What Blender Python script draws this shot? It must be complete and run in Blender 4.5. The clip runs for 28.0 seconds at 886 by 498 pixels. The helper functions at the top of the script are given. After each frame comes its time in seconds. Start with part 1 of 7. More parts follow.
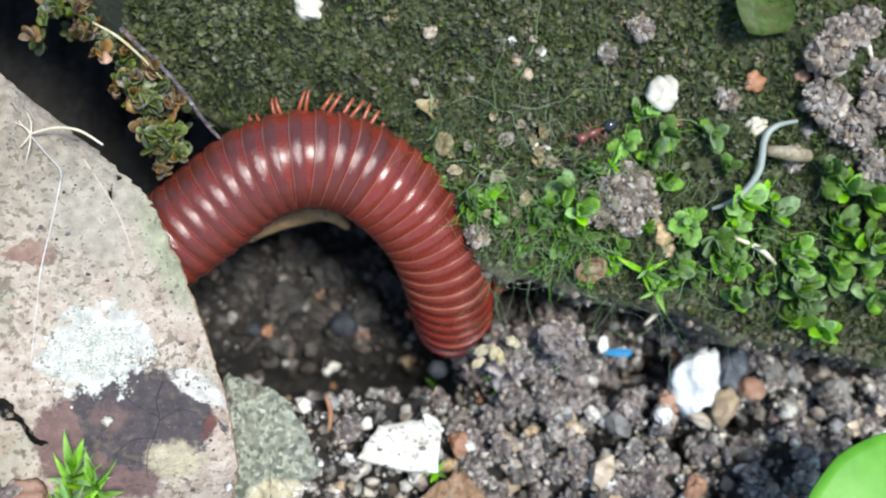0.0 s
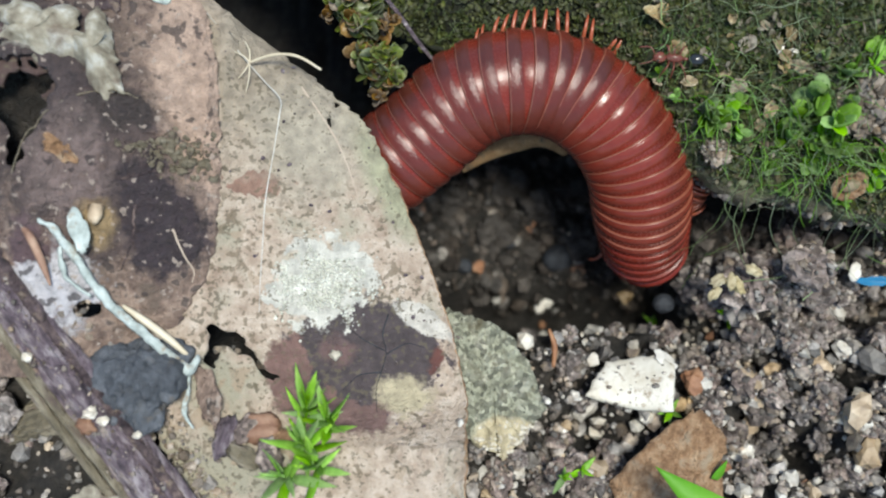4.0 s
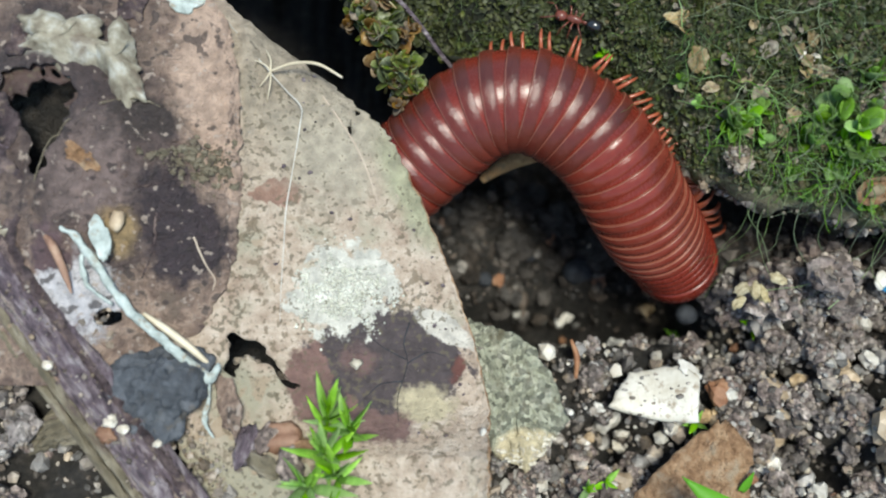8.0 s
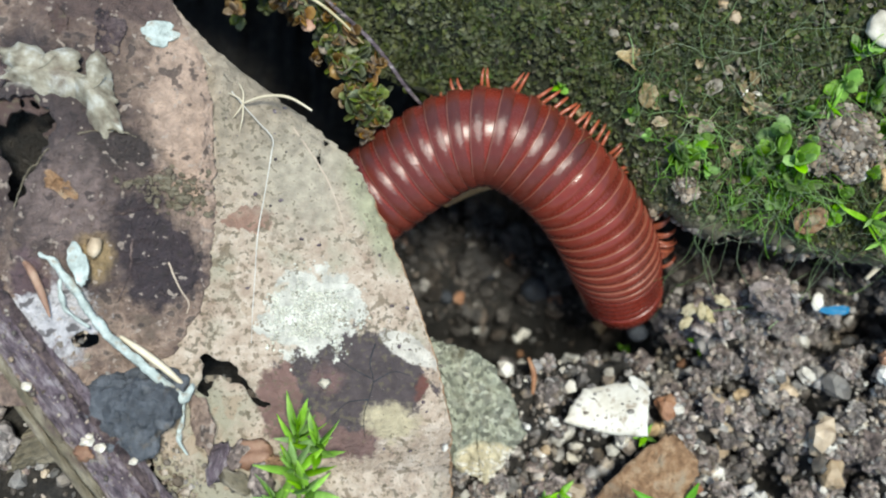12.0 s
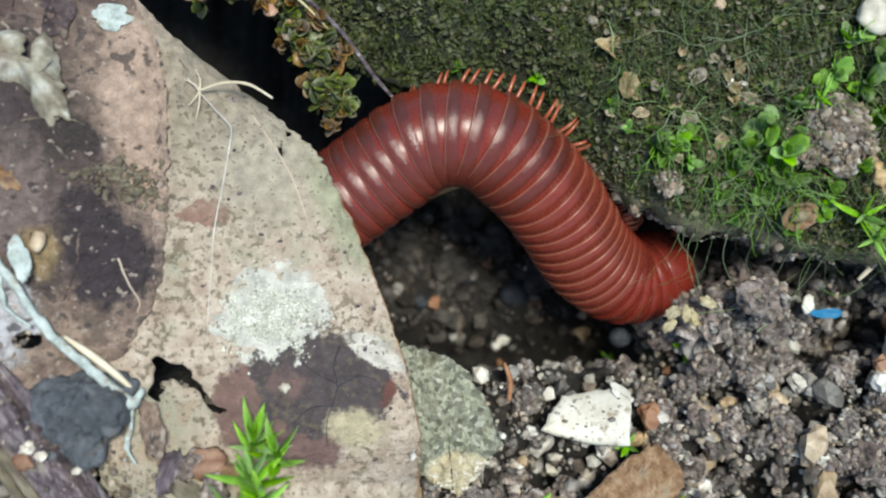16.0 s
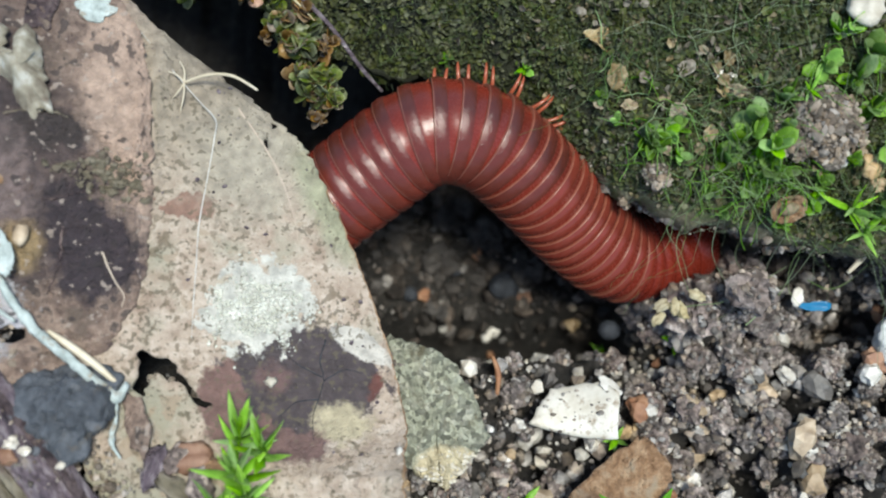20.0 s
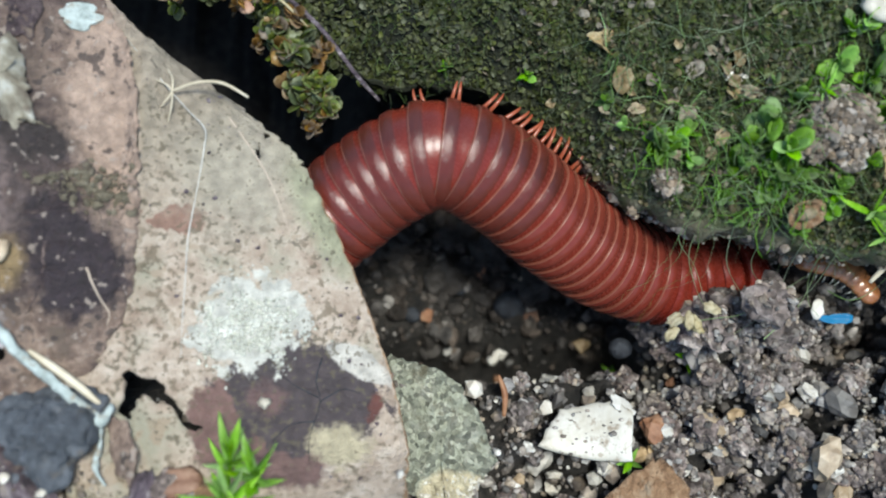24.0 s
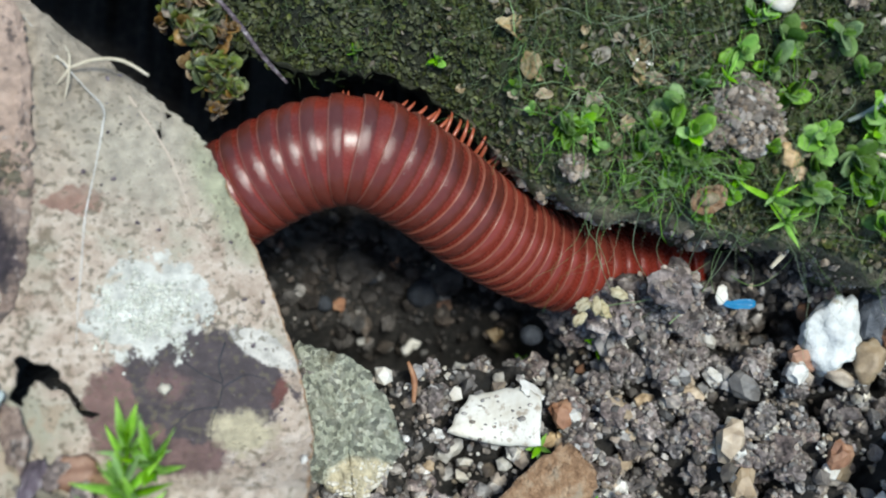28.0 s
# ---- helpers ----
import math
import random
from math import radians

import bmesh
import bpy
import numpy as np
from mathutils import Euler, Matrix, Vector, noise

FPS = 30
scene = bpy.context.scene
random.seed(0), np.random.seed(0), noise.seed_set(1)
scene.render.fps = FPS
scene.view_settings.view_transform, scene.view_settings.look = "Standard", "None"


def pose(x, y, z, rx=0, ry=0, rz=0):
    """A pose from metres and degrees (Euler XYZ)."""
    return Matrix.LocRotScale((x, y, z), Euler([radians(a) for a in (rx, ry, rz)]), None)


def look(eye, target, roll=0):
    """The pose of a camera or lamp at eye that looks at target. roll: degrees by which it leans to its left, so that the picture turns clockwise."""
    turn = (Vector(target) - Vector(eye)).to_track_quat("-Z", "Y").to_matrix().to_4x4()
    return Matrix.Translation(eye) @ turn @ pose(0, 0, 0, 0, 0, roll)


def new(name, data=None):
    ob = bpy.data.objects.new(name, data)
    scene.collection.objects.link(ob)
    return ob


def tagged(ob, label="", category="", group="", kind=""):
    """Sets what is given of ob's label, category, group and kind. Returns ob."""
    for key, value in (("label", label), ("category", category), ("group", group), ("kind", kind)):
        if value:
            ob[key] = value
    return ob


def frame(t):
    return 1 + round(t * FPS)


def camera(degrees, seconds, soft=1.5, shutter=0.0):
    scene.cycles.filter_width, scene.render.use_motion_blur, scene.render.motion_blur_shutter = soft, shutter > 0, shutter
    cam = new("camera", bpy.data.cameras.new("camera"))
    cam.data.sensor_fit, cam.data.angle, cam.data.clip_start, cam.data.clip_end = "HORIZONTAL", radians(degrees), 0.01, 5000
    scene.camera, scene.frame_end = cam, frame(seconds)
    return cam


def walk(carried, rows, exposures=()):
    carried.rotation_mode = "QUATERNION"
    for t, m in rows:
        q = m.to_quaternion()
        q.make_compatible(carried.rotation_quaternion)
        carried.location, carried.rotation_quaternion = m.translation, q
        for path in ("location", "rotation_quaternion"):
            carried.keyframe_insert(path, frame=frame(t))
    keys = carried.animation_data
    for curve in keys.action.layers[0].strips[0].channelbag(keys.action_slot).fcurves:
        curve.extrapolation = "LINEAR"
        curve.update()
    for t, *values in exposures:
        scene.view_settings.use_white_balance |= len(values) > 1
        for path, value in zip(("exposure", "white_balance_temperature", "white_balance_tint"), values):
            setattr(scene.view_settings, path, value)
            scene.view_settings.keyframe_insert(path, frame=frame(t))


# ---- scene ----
cam = camera(50, 28.0, 2.0)
PATH = [
    (0, pose(0.00277, -0.01275, 0.06195, 14.269, -8.374, -0.128)),
    (0.5, pose(0.00243, -0.01330, 0.06116, 13.760, -8.468, -0.455)),
    (1, pose(0.00201, -0.01333, 0.06156, 11.483, -6.326, 0.022)),
    (1.5, pose(0.00130, -0.01387, 0.06087, 10.461, -3.773, 0.173)),
    (2, pose(0.00074, -0.01352, 0.06012, 11.678, -3.931, 0.229)),
    (2.5, pose(0.00045, -0.01298, 0.05885, 11.610, -1.321, 0.533)),
    (3, pose(-0.00068, -0.01320, 0.05788, 11.788, -0.638, 0.590)),
    (3.5, pose(-0.00065, -0.01326, 0.05782, 11.035, 1.232, 0.624)),
    (5.5, pose(-0.00139, -0.01500, 0.05698, 13.791, 1.642, 0.469)),
    (6, pose(-0.00136, -0.01514, 0.05684, 13.605, 1.816, 0.410)),
    (6.5, pose(-0.00154, -0.01509, 0.05684, 13.839, 1.778, 0.402)),
    (7, pose(-0.00147, -0.01509, 0.05669, 13.719, 2.016, 0.369)),
    (7.5, pose(-0.00141, -0.01496, 0.05672, 13.837, 2.401, 0.412)),
    (8, pose(-0.00119, -0.01475, 0.05713, 13.346, 2.300, 0.455)),
    (8.5, pose(-0.00161, -0.01444, 0.05785, 13.715, 2.015, 0.393)),
    (9, pose(-0.00146, -0.01444, 0.05807, 13.728, 1.807, 0.352)),
    (9.5, pose(-0.00122, -0.01407, 0.05833, 14.146, 2.100, 0.535)),
    (10, pose(-0.00151, -0.01388, 0.05937, 14.175, 1.123, 0.511)),
    (10.5, pose(-0.00170, -0.01400, 0.05965, 14.116, 0.423, 0.364)),
    (11, pose(-0.00176, -0.01385, 0.05989, 13.695, 0.497, 0.392)),
    (11.5, pose(-0.00142, -0.01379, 0.05998, 13.554, 0.995, 0.468)),
    (12, pose(-0.00143, -0.01399, 0.06018, 13.328, -0.179, 0.065)),
    (12.5, pose(-0.00153, -0.01419, 0.06049, 12.800, 0.229, -0.011)),
    (14.5, pose(-0.00149, -0.01323, 0.06264, 10.015, -0.052, 0.320)),
    (15, pose(-0.00097, -0.01344, 0.06169, 11.167, -0.959, 0.455)),
    (15.5, pose(-0.00092, -0.01393, 0.05924, 12.438, -0.907, 0.295)),
    (16, pose(-0.00011, -0.01452, 0.05686, 14.536, -0.630, 0.030)),
    (16.5, pose(0.00015, -0.01424, 0.05707, 14.406, -0.119, 0.105)),
    (17, pose(0.00000, -0.01427, 0.05725, 14.000, 0.012, 0.002)),
    (17.5, pose(0.00001, -0.01419, 0.05697, 14.060, -0.076, 0.054)),
    (18, pose(0.00000, -0.01396, 0.05684, 14.008, 0.101, 0.108)),
    (18.5, pose(0.00003, -0.01421, 0.05683, 14.248, 0.053, -0.015)),
    (19, pose(0.00019, -0.01424, 0.05670, 13.604, -0.716, -0.109)),
    (19.5, pose(0.00033, -0.01417, 0.05660, 13.694, -0.743, 0.022)),
    (20, pose(0.00049, -0.01422, 0.05663, 13.871, -0.762, -0.007)),
    (20.5, pose(0.00063, -0.01431, 0.05617, 13.911, -0.824, -0.002)),
    (21, pose(0.00062, -0.01445, 0.05614, 14.085, -1.604, -0.081)),
    (21.5, pose(0.00091, -0.01451, 0.05597, 13.737, -2.070, -0.115)),
    (23.5, pose(0.00076, -0.01497, 0.05478, 15.247, -1.496, -0.545)),
    (24, pose(0.00089, -0.01501, 0.05392, 16.231, -0.074, -0.664)),
    (24.5, pose(0.00134, -0.01488, 0.05349, 17.826, -1.960, -0.815)),
    (25, pose(0.00146, -0.01549, 0.05352, 17.008, -2.601, -1.500)),
    (25.5, pose(0.00186, -0.01570, 0.05360, 16.650, -3.458, -1.672)),
    (26, pose(0.00204, -0.01576, 0.05364, 16.516, -3.934, -1.780)),
    (26.5, pose(0.00218, -0.01596, 0.05346, 16.090, -3.782, -1.871)),
    (27, pose(0.00225, -0.01599, 0.05334, 16.291, -3.826, -1.780)),
    (27.5, pose(0.00218, -0.01591, 0.05341, 16.284, -3.973, -1.810)),
    (28, pose(0.00218, -0.01595, 0.05334, 16.486, -4.046, -1.727)),
]
# lengths below are in millimetres unless a name says otherwise; U turns them into metres
U = 0.001

cam.data.dof.use_dof, cam.data.dof.focus_distance, cam.data.dof.aperture_fstop = True, 0.0545, 36

# world, daylight in the shade of trees
world = bpy.data.worlds.new("sky")
scene.world = world
world.use_nodes = True
sky = world.node_tree.nodes.new("ShaderNodeTexSky")
sky.sky_type = "NISHITA"
sky.sun_disc = False
sky.sun_elevation = radians(80.5)
sky.sun_rotation = radians(107.4)
back = world.node_tree.nodes["Background"]
world.node_tree.links.new(sky.outputs[0], back.inputs[0])
back.inputs[1].default_value = 0.12
sun = new("sun", bpy.data.lights.new("sun", "SUN"))
sun.data.energy, sun.data.angle, sun.data.color = 2.75, radians(15), (1.0, 0.96, 0.9)
sun.matrix_basis = look((0.16, -0.05, 1.0), (0, 0, 0))

walk(cam, PATH, exposures=[(0, 1.18, 6100, 4), (2.5, 0.88, 6400, 3), (6.5, 0.80, 6550, 0), (11, 0.94, 6500, -1), (16, 0.83, 6550, -1), (20, 0.83, 6450, 1), (28, 0.83, 6150, 0)])


# ---- small tools ----
def ss(x, a, b):
    k = min(1.0, max(0.0, (x - a) / (b - a)))
    return k * k * (3 - 2 * k)


def fbm(x, y, z=0.0, octaves=3):
    return noise.fractal(Vector((x, y, z)), 1.0, 2.0, octaves)


def lerp_rows(rows, x):
    """Piecewise straight line through (x, y) rows."""
    if x <= rows[0][0]:
        return rows[0][1]
    for (a, b), (c, d) in zip(rows, rows[1:]):
        if x <= c:
            return b + (d - b) * (x - a) / (c - a)
    return rows[-1][1]


def glide(points, k):
    """Catmull-Rom through the points, k from 0 to 1."""
    n = len(points) - 1
    s = min(max(k, 0.0), 1.0) * n
    i = min(int(s), n - 1)
    f = s - i
    p = [Vector(points[min(max(j, 0), n)]) for j in (i - 1, i, i + 1, i + 2)]
    return 0.5 * (2 * p[1] + (p[2] - p[0]) * f + (2 * p[0] - 5 * p[1] + 4 * p[2] - p[3]) * f * f
                  + (3 * p[1] - p[0] - 3 * p[2] + p[3]) * f ** 3)


# ---- materials ----
def material(name, colours, scale=1.0, rough=0.7, bump=0.0, grain=8.0, stain=None, stain_scale=0.25, stain_at=0.55,
             vary=0.0, island=False, spec=0.5, leafy=0.0, coat=0.0, metal=0.0, glass=0.0, stretch=(1, 1, 1), rough_vary=0.15,
             bump_size=0.1, cells=0.0):
    """A procedural surface. scale: colour patches a millimetre; grain: fine relief a millimetre; bump_size: its depth in millimetres."""
    m = bpy.data.materials.new(name)
    m.use_nodes = True
    nt = m.node_tree
    n, link = nt.nodes, nt.links.new
    bsdf = n["Principled BSDF"]
    co = n.new("ShaderNodeTexCoord")
    mm = n.new("ShaderNodeMapping")
    mm.inputs["Scale"].default_value = [1000 * s for s in stretch]
    link(co.outputs["Object"], mm.inputs["Vector"])

    def noise_at(s, detail=5.0, rough_=0.6):
        t = n.new("ShaderNodeTexNoise")
        t.inputs["Scale"].default_value, t.inputs["Detail"].default_value, t.inputs["Roughness"].default_value = s, detail, rough_
        link(mm.outputs[0], t.inputs["Vector"])
        return t.outputs[0]

    ramp = n.new("ShaderNodeValToRGB")
    while len(ramp.color_ramp.elements) < len(colours):
        ramp.color_ramp.elements.new(0.5)
    for i, c in enumerate(colours):
        e = ramp.color_ramp.elements[i]
        e.position = 0.3 + 0.4 * i / max(1, len(colours) - 1)
        e.color = (*c, 1)
    link(noise_at(scale), ramp.inputs[0])
    colour = ramp.outputs[0]
    if cells:
        vor = n.new("ShaderNodeTexVoronoi")
        vor.inputs["Scale"].default_value = cells
        link(mm.outputs[0], vor.inputs["Vector"])
        grey = n.new("ShaderNodeSeparateColor")
        link(vor.outputs["Color"], grey.inputs[0])
        cr = n.new("ShaderNodeMapRange")
        cr.inputs[3].default_value, cr.inputs[4].default_value = 0.45, 1.75
        link(grey.outputs[0], cr.inputs[0])
        tone = n.new("ShaderNodeHueSaturation")
        link(cr.outputs[0], tone.inputs["Value"])
        link(colour, tone.inputs["Color"])
        colour = tone.outputs[0]
    if stain:
        edge = n.new("ShaderNodeMapRange")
        edge.inputs[1].default_value, edge.inputs[2].default_value = stain_at, stain_at + 0.12
        link(noise_at(stain_scale, 6.0), edge.inputs[0])
        mix = n.new("ShaderNodeMix")
        mix.data_type = "RGBA"
        mix.inputs[7].default_value = (*stain, 1)
        link(edge.outputs[0], mix.inputs[0])
        link(colour, mix.inputs[6])
        colour = mix.outputs[2]
    if vary:
        src = n.new("ShaderNodeNewGeometry").outputs["Random Per Island"] if island else n.new("ShaderNodeObjectInfo").outputs["Random"]
        r = n.new("ShaderNodeMapRange")
        r.inputs[3].default_value, r.inputs[4].default_value = 1 - vary, 1 + vary
        link(src, r.inputs[0])
        hsv = n.new("ShaderNodeHueSaturation")
        link(r.outputs[0], hsv.inputs["Value"])
        w = n.new("ShaderNodeTexWhiteNoise")
        w.noise_dimensions = "1D"
        link(src, w.inputs[1])
        r2 = n.new("ShaderNodeMapRange")
        r2.inputs[3].default_value, r2.inputs[4].default_value = 1 - vary, 1 + vary * 0.6
        link(w.outputs[0], r2.inputs[0])
        link(r2.outputs[0], hsv.inputs["Saturation"])
        link(colour, hsv.inputs["Color"])
        colour = hsv.outputs[0]
    link(colour, bsdf.inputs["Base Color"])
    fine = noise_at(grain, 4.0, 0.7)
    rr = n.new("ShaderNodeMapRange")
    rr.inputs[3].default_value, rr.inputs[4].default_value = max(0.02, rough - rough_vary), min(1, rough + rough_vary)
    link(fine, rr.inputs[0])
    link(rr.outputs[0], bsdf.inputs["Roughness"])
    if bump:
        b = n.new("ShaderNodeBump")
        b.inputs["Strength"].default_value, b.inputs["Distance"].default_value = bump, bump_size * U
        link(fine, b.inputs["Height"])
        link(b.outputs[0], bsdf.inputs["Normal"])
    bsdf.inputs["Specular IOR Level"].default_value = spec
    bsdf.inputs["Metallic"].default_value = metal
    bsdf.inputs["Coat Weight"].default_value = coat
    bsdf.inputs["Coat Roughness"].default_value = 0.25
    bsdf.inputs["Transmission Weight"].default_value = glass
    if leafy:
        t = n.new("ShaderNodeBsdfTranslucent")
        link(colour, t.inputs[0])
        mixs = n.new("ShaderNodeMixShader")
        mixs.inputs[0].default_value = leafy
        link(bsdf.outputs[0], mixs.inputs[1])
        link(t.outputs[0], mixs.inputs[2])
        link(mixs.outputs[0], n["Material Output"].inputs[0])
    return m


def blotch(m, colour, at, size, edge=0.25, wobble=0.6, wobble_scale=0.7, turn=0.0):
    """Adds a stain with an uneven outline to a material: an ellipse round at, in the object's millimetres, x and y."""
    nt = m.node_tree
    n, link = nt.nodes, nt.links.new
    bsdf = n["Principled BSDF"]
    base = bsdf.inputs["Base Color"].links[0].from_socket
    co = n.new("ShaderNodeTexCoord")
    mp = n.new("ShaderNodeMapping")
    mp.vector_type = "TEXTURE"
    mp.inputs["Location"].default_value = (at[0] * U, at[1] * U, 0)
    mp.inputs["Rotation"].default_value = (0, 0, radians(turn))
    mp.inputs["Scale"].default_value = (size[0] * U, size[1] * U, 1000)
    link(co.outputs["Object"], mp.inputs["Vector"])
    ln = n.new("ShaderNodeVectorMath")
    ln.operation = "LENGTH"
    link(mp.outputs[0], ln.inputs[0])
    tx = n.new("ShaderNodeTexNoise")
    tx.inputs["Scale"].default_value, tx.inputs["Detail"].default_value = wobble_scale * 1000, 8
    tx.inputs["Roughness"].default_value = 0.66
    link(co.outputs["Object"], tx.inputs["Vector"])
    ma = n.new("ShaderNodeMath")
    ma.operation = "MULTIPLY_ADD"
    ma.inputs[1].default_value = wobble * 2
    link(tx.outputs[0], ma.inputs[0])
    link(ln.outputs["Value"], ma.inputs[2])
    mr = n.new("ShaderNodeMapRange")
    mr.inputs[1].default_value, mr.inputs[2].default_value = 1 + wobble - edge / 2, 1 + wobble + edge / 2
    mr.inputs[3].default_value, mr.inputs[4].default_value = 1, 0
    link(ma.outputs[0], mr.inputs[0])
    dirt = n.new("ShaderNodeTexNoise")
    dirt.inputs["Scale"].default_value, dirt.inputs["Detail"].default_value = 1600, 5
    link(co.outputs["Object"], dirt.inputs["Vector"])
    ramp = n.new("ShaderNodeValToRGB")
    ramp.color_ramp.elements[0].position, ramp.color_ramp.elements[1].position = 0.3, 0.7
    ramp.color_ramp.elements[0].color = (*[c * 0.7 for c in colour], 1)
    ramp.color_ramp.elements[1].color = (*[min(1, c * 1.3) for c in colour], 1)
    link(dirt.outputs[0], ramp.inputs[0])
    mix = n.new("ShaderNodeMix")
    mix.data_type = "RGBA"
    link(mr.outputs[0], mix.inputs[0])
    link(base, mix.inputs[6])
    link(ramp.outputs[0], mix.inputs[7])
    link(mix.outputs[2], bsdf.inputs["Base Color"])


SOIL = material("soil", [(0.010, 0.008, 0.007), (0.025, 0.021, 0.017), (0.066, 0.054, 0.045)], 1.6, 0.8, 1.0, 5, (0.008, 0.007, 0.006), 0.4, 0.55, bump_size=0.45)
CRUMB = material("crumb", [(0.055, 0.043, 0.039), (0.139, 0.112, 0.102), (0.286, 0.242, 0.212)], 1.7, 0.65, 0.6, 6, vary=0.4, spec=0.3, bump_size=0.15, cells=3.6)
CLOD = material("clod", [(0.09, 0.068, 0.05), (0.17, 0.135, 0.105), (0.29, 0.24, 0.195)], 1.4, 0.5, 1.0, 6, vary=0.3, spec=0.5, bump_size=0.25, cells=5.0)
GRIT = material("grit", [(0.084, 0.07, 0.061), (0.196, 0.167, 0.144), (0.429, 0.364, 0.289)], 0.9, 0.55, 0.6, 7, vary=0.7, island=True, spec=0.4)
CLODGRIT = material("clod_grit", [(0.13, 0.098, 0.072), (0.25, 0.20, 0.155), (0.43, 0.36, 0.29)], 0.9, 0.4, 0.5, 7, vary=0.5, island=True, spec=0.35, leafy=0.2)
BANKGRIT = material("bank_grit", [(0.07, 0.058, 0.032), (0.13, 0.108, 0.06), (0.25, 0.20, 0.12)], 0.9, 0.5, 0.5, 7, vary=0.35, island=True, spec=0.3, leafy=0.2)
CREAM = material("cream_stone", [(0.36, 0.31, 0.23), (0.48, 0.43, 0.34), (0.58, 0.54, 0.46)], 0.9, 0.45, 0.6, 5, vary=0.15, spec=0.5)
HULL = material("cream_hull", [(0.26, 0.20, 0.10), (0.40, 0.34, 0.20), (0.52, 0.47, 0.33)], 1.6, 0.5, 0.7, 5, vary=0.2, spec=0.4)
WORM = material("translucent_root", [(0.27, 0.30, 0.255), (0.37, 0.405, 0.355), (0.47, 0.50, 0.44)], 0.8, 0.35, 0.3, 5, leafy=0.4)
# darker soil colour with the hollow's shade painted in
SHADED = material("shaded_crumb", [(0.028, 0.022, 0.018), (0.062, 0.051, 0.043), (0.13, 0.105, 0.088)], 1.2, 0.6, 1.0, 6, vary=0.5, island=True, spec=0.3, bump_size=0.15)
QUARTZ = material("quartz_grain", [(0.386, 0.322, 0.23), (0.534, 0.488, 0.414), (0.662, 0.644, 0.598)], 0.7, 0.3, 0.4, 6, vary=0.3, island=True, spec=0.7, leafy=0.2)
TAN = material("tan_stone", [(0.22, 0.15, 0.085), (0.36, 0.26, 0.155), (0.48, 0.38, 0.26)], 0.9, 0.45, 0.6, 6, vary=0.3, spec=0.6)
PALE = material("pale_stone", [(0.38, 0.35, 0.30), (0.54, 0.51, 0.46), (0.68, 0.66, 0.62)], 0.9, 0.4, 0.6, 6, vary=0.2, spec=0.6)
CHALK = material("chalk", [(0.40, 0.41, 0.40), (0.60, 0.61, 0.60), (0.72, 0.73, 0.72)], 0.9, 0.6, 0.8, 4, (0.42, 0.36, 0.27), 0.8, 0.6, bump_size=0.2)
SLATE = material("slate", [(0.03, 0.034, 0.045), (0.07, 0.078, 0.095), (0.13, 0.14, 0.16)], 1.1, 0.5, 0.8, 4, bump_size=0.2)
RUST = material("rust_stone", [(0.17, 0.075, 0.04), (0.27, 0.135, 0.075), (0.36, 0.22, 0.135)], 0.9, 0.55, 0.6, 6, vary=0.3)
GREY = material("grey_stone", [(0.10, 0.09, 0.08), (0.19, 0.172, 0.155), (0.28, 0.255, 0.23)], 0.9, 0.5, 0.6, 6, vary=0.35, spec=0.6)
COAL = material("dark_bead", [(0.01, 0.011, 0.015), (0.025, 0.028, 0.035), (0.05, 0.055, 0.065)], 1.5, 0.55, 0.8, 4, spec=0.5, bump_size=0.2)
ROCK = material("bank_rock", [(0.032, 0.038, 0.014), (0.06, 0.066, 0.027), (0.1, 0.096, 0.05)], 0.9, 0.85, 1.0, 3.0, (0.085, 0.07, 0.044), 0.3, 0.55, bump_size=0.6)
RIMDIRT = material("rim_dirt", [(0.075, 0.068, 0.04), (0.16, 0.145, 0.09), (0.29, 0.25, 0.175)], 1.2, 0.8, 1.0, 3.0, (0.085, 0.115, 0.036), 0.6, 0.5, bump_size=0.7)
ARCH_ROOT = material("tan_root_bark", [(0.30, 0.15, 0.06), (0.46, 0.26, 0.11), (0.58, 0.37, 0.18)], 1.6, 0.7, 1.0, 3, (0.12, 0.08, 0.05), 0.8, 0.58, bump_size=0.3)
LEAF = material("dead_leaf", [(0.315, 0.23, 0.17), (0.475, 0.38, 0.30), (0.66, 0.565, 0.475)], 0.9, 0.6, 0.9, 3.0, (0.345, 0.315, 0.235), 0.22, 0.5, leafy=0.12, bump_size=0.35)
LEAF_VEIN = material("leaf_vein", [(0.36, 0.285, 0.22), (0.46, 0.375, 0.30)], 0.8, 0.6, 0.3, 5)
ROT = material("rotten_leaf", [(0.016, 0.011, 0.013), (0.06, 0.04, 0.042), (0.12, 0.085, 0.085), (0.30, 0.22, 0.185)], 1.0, 0.5, 1.0, 2.2, (0.23, 0.175, 0.13), 1.6, 0.57, bump_size=0.8)
LAYER = material("leaf_layer", [(0.10, 0.066, 0.056), (0.25, 0.175, 0.135), (0.43, 0.325, 0.26)], 1.3, 0.6, 1.0, 2.6, (0.15, 0.11, 0.085), 0.6, 0.54, bump_size=0.6)
# near-black colour that stands for the shade below the torn hole
HOLESHADE = material("hole_shade", [(0.006, 0.005, 0.004), (0.014, 0.011, 0.009), (0.035, 0.028, 0.022)], 0.8, 0.6, 1.0, 2.5, bump_size=0.5)
CRUST = material("rust_crust", [(0.10, 0.035, 0.012), (0.30, 0.10, 0.028), (0.46, 0.21, 0.07)], 2.2, 0.7, 1.0, 3, vary=0.3, island=True, bump_size=0.4)
PAPER = material("skeleton_leaf", [(0.10, 0.078, 0.055), (0.25, 0.225, 0.17), (0.46, 0.455, 0.42)], 1.0, 0.7, 0.9, 2.5, (0.13, 0.10, 0.075), 0.6, 0.55)
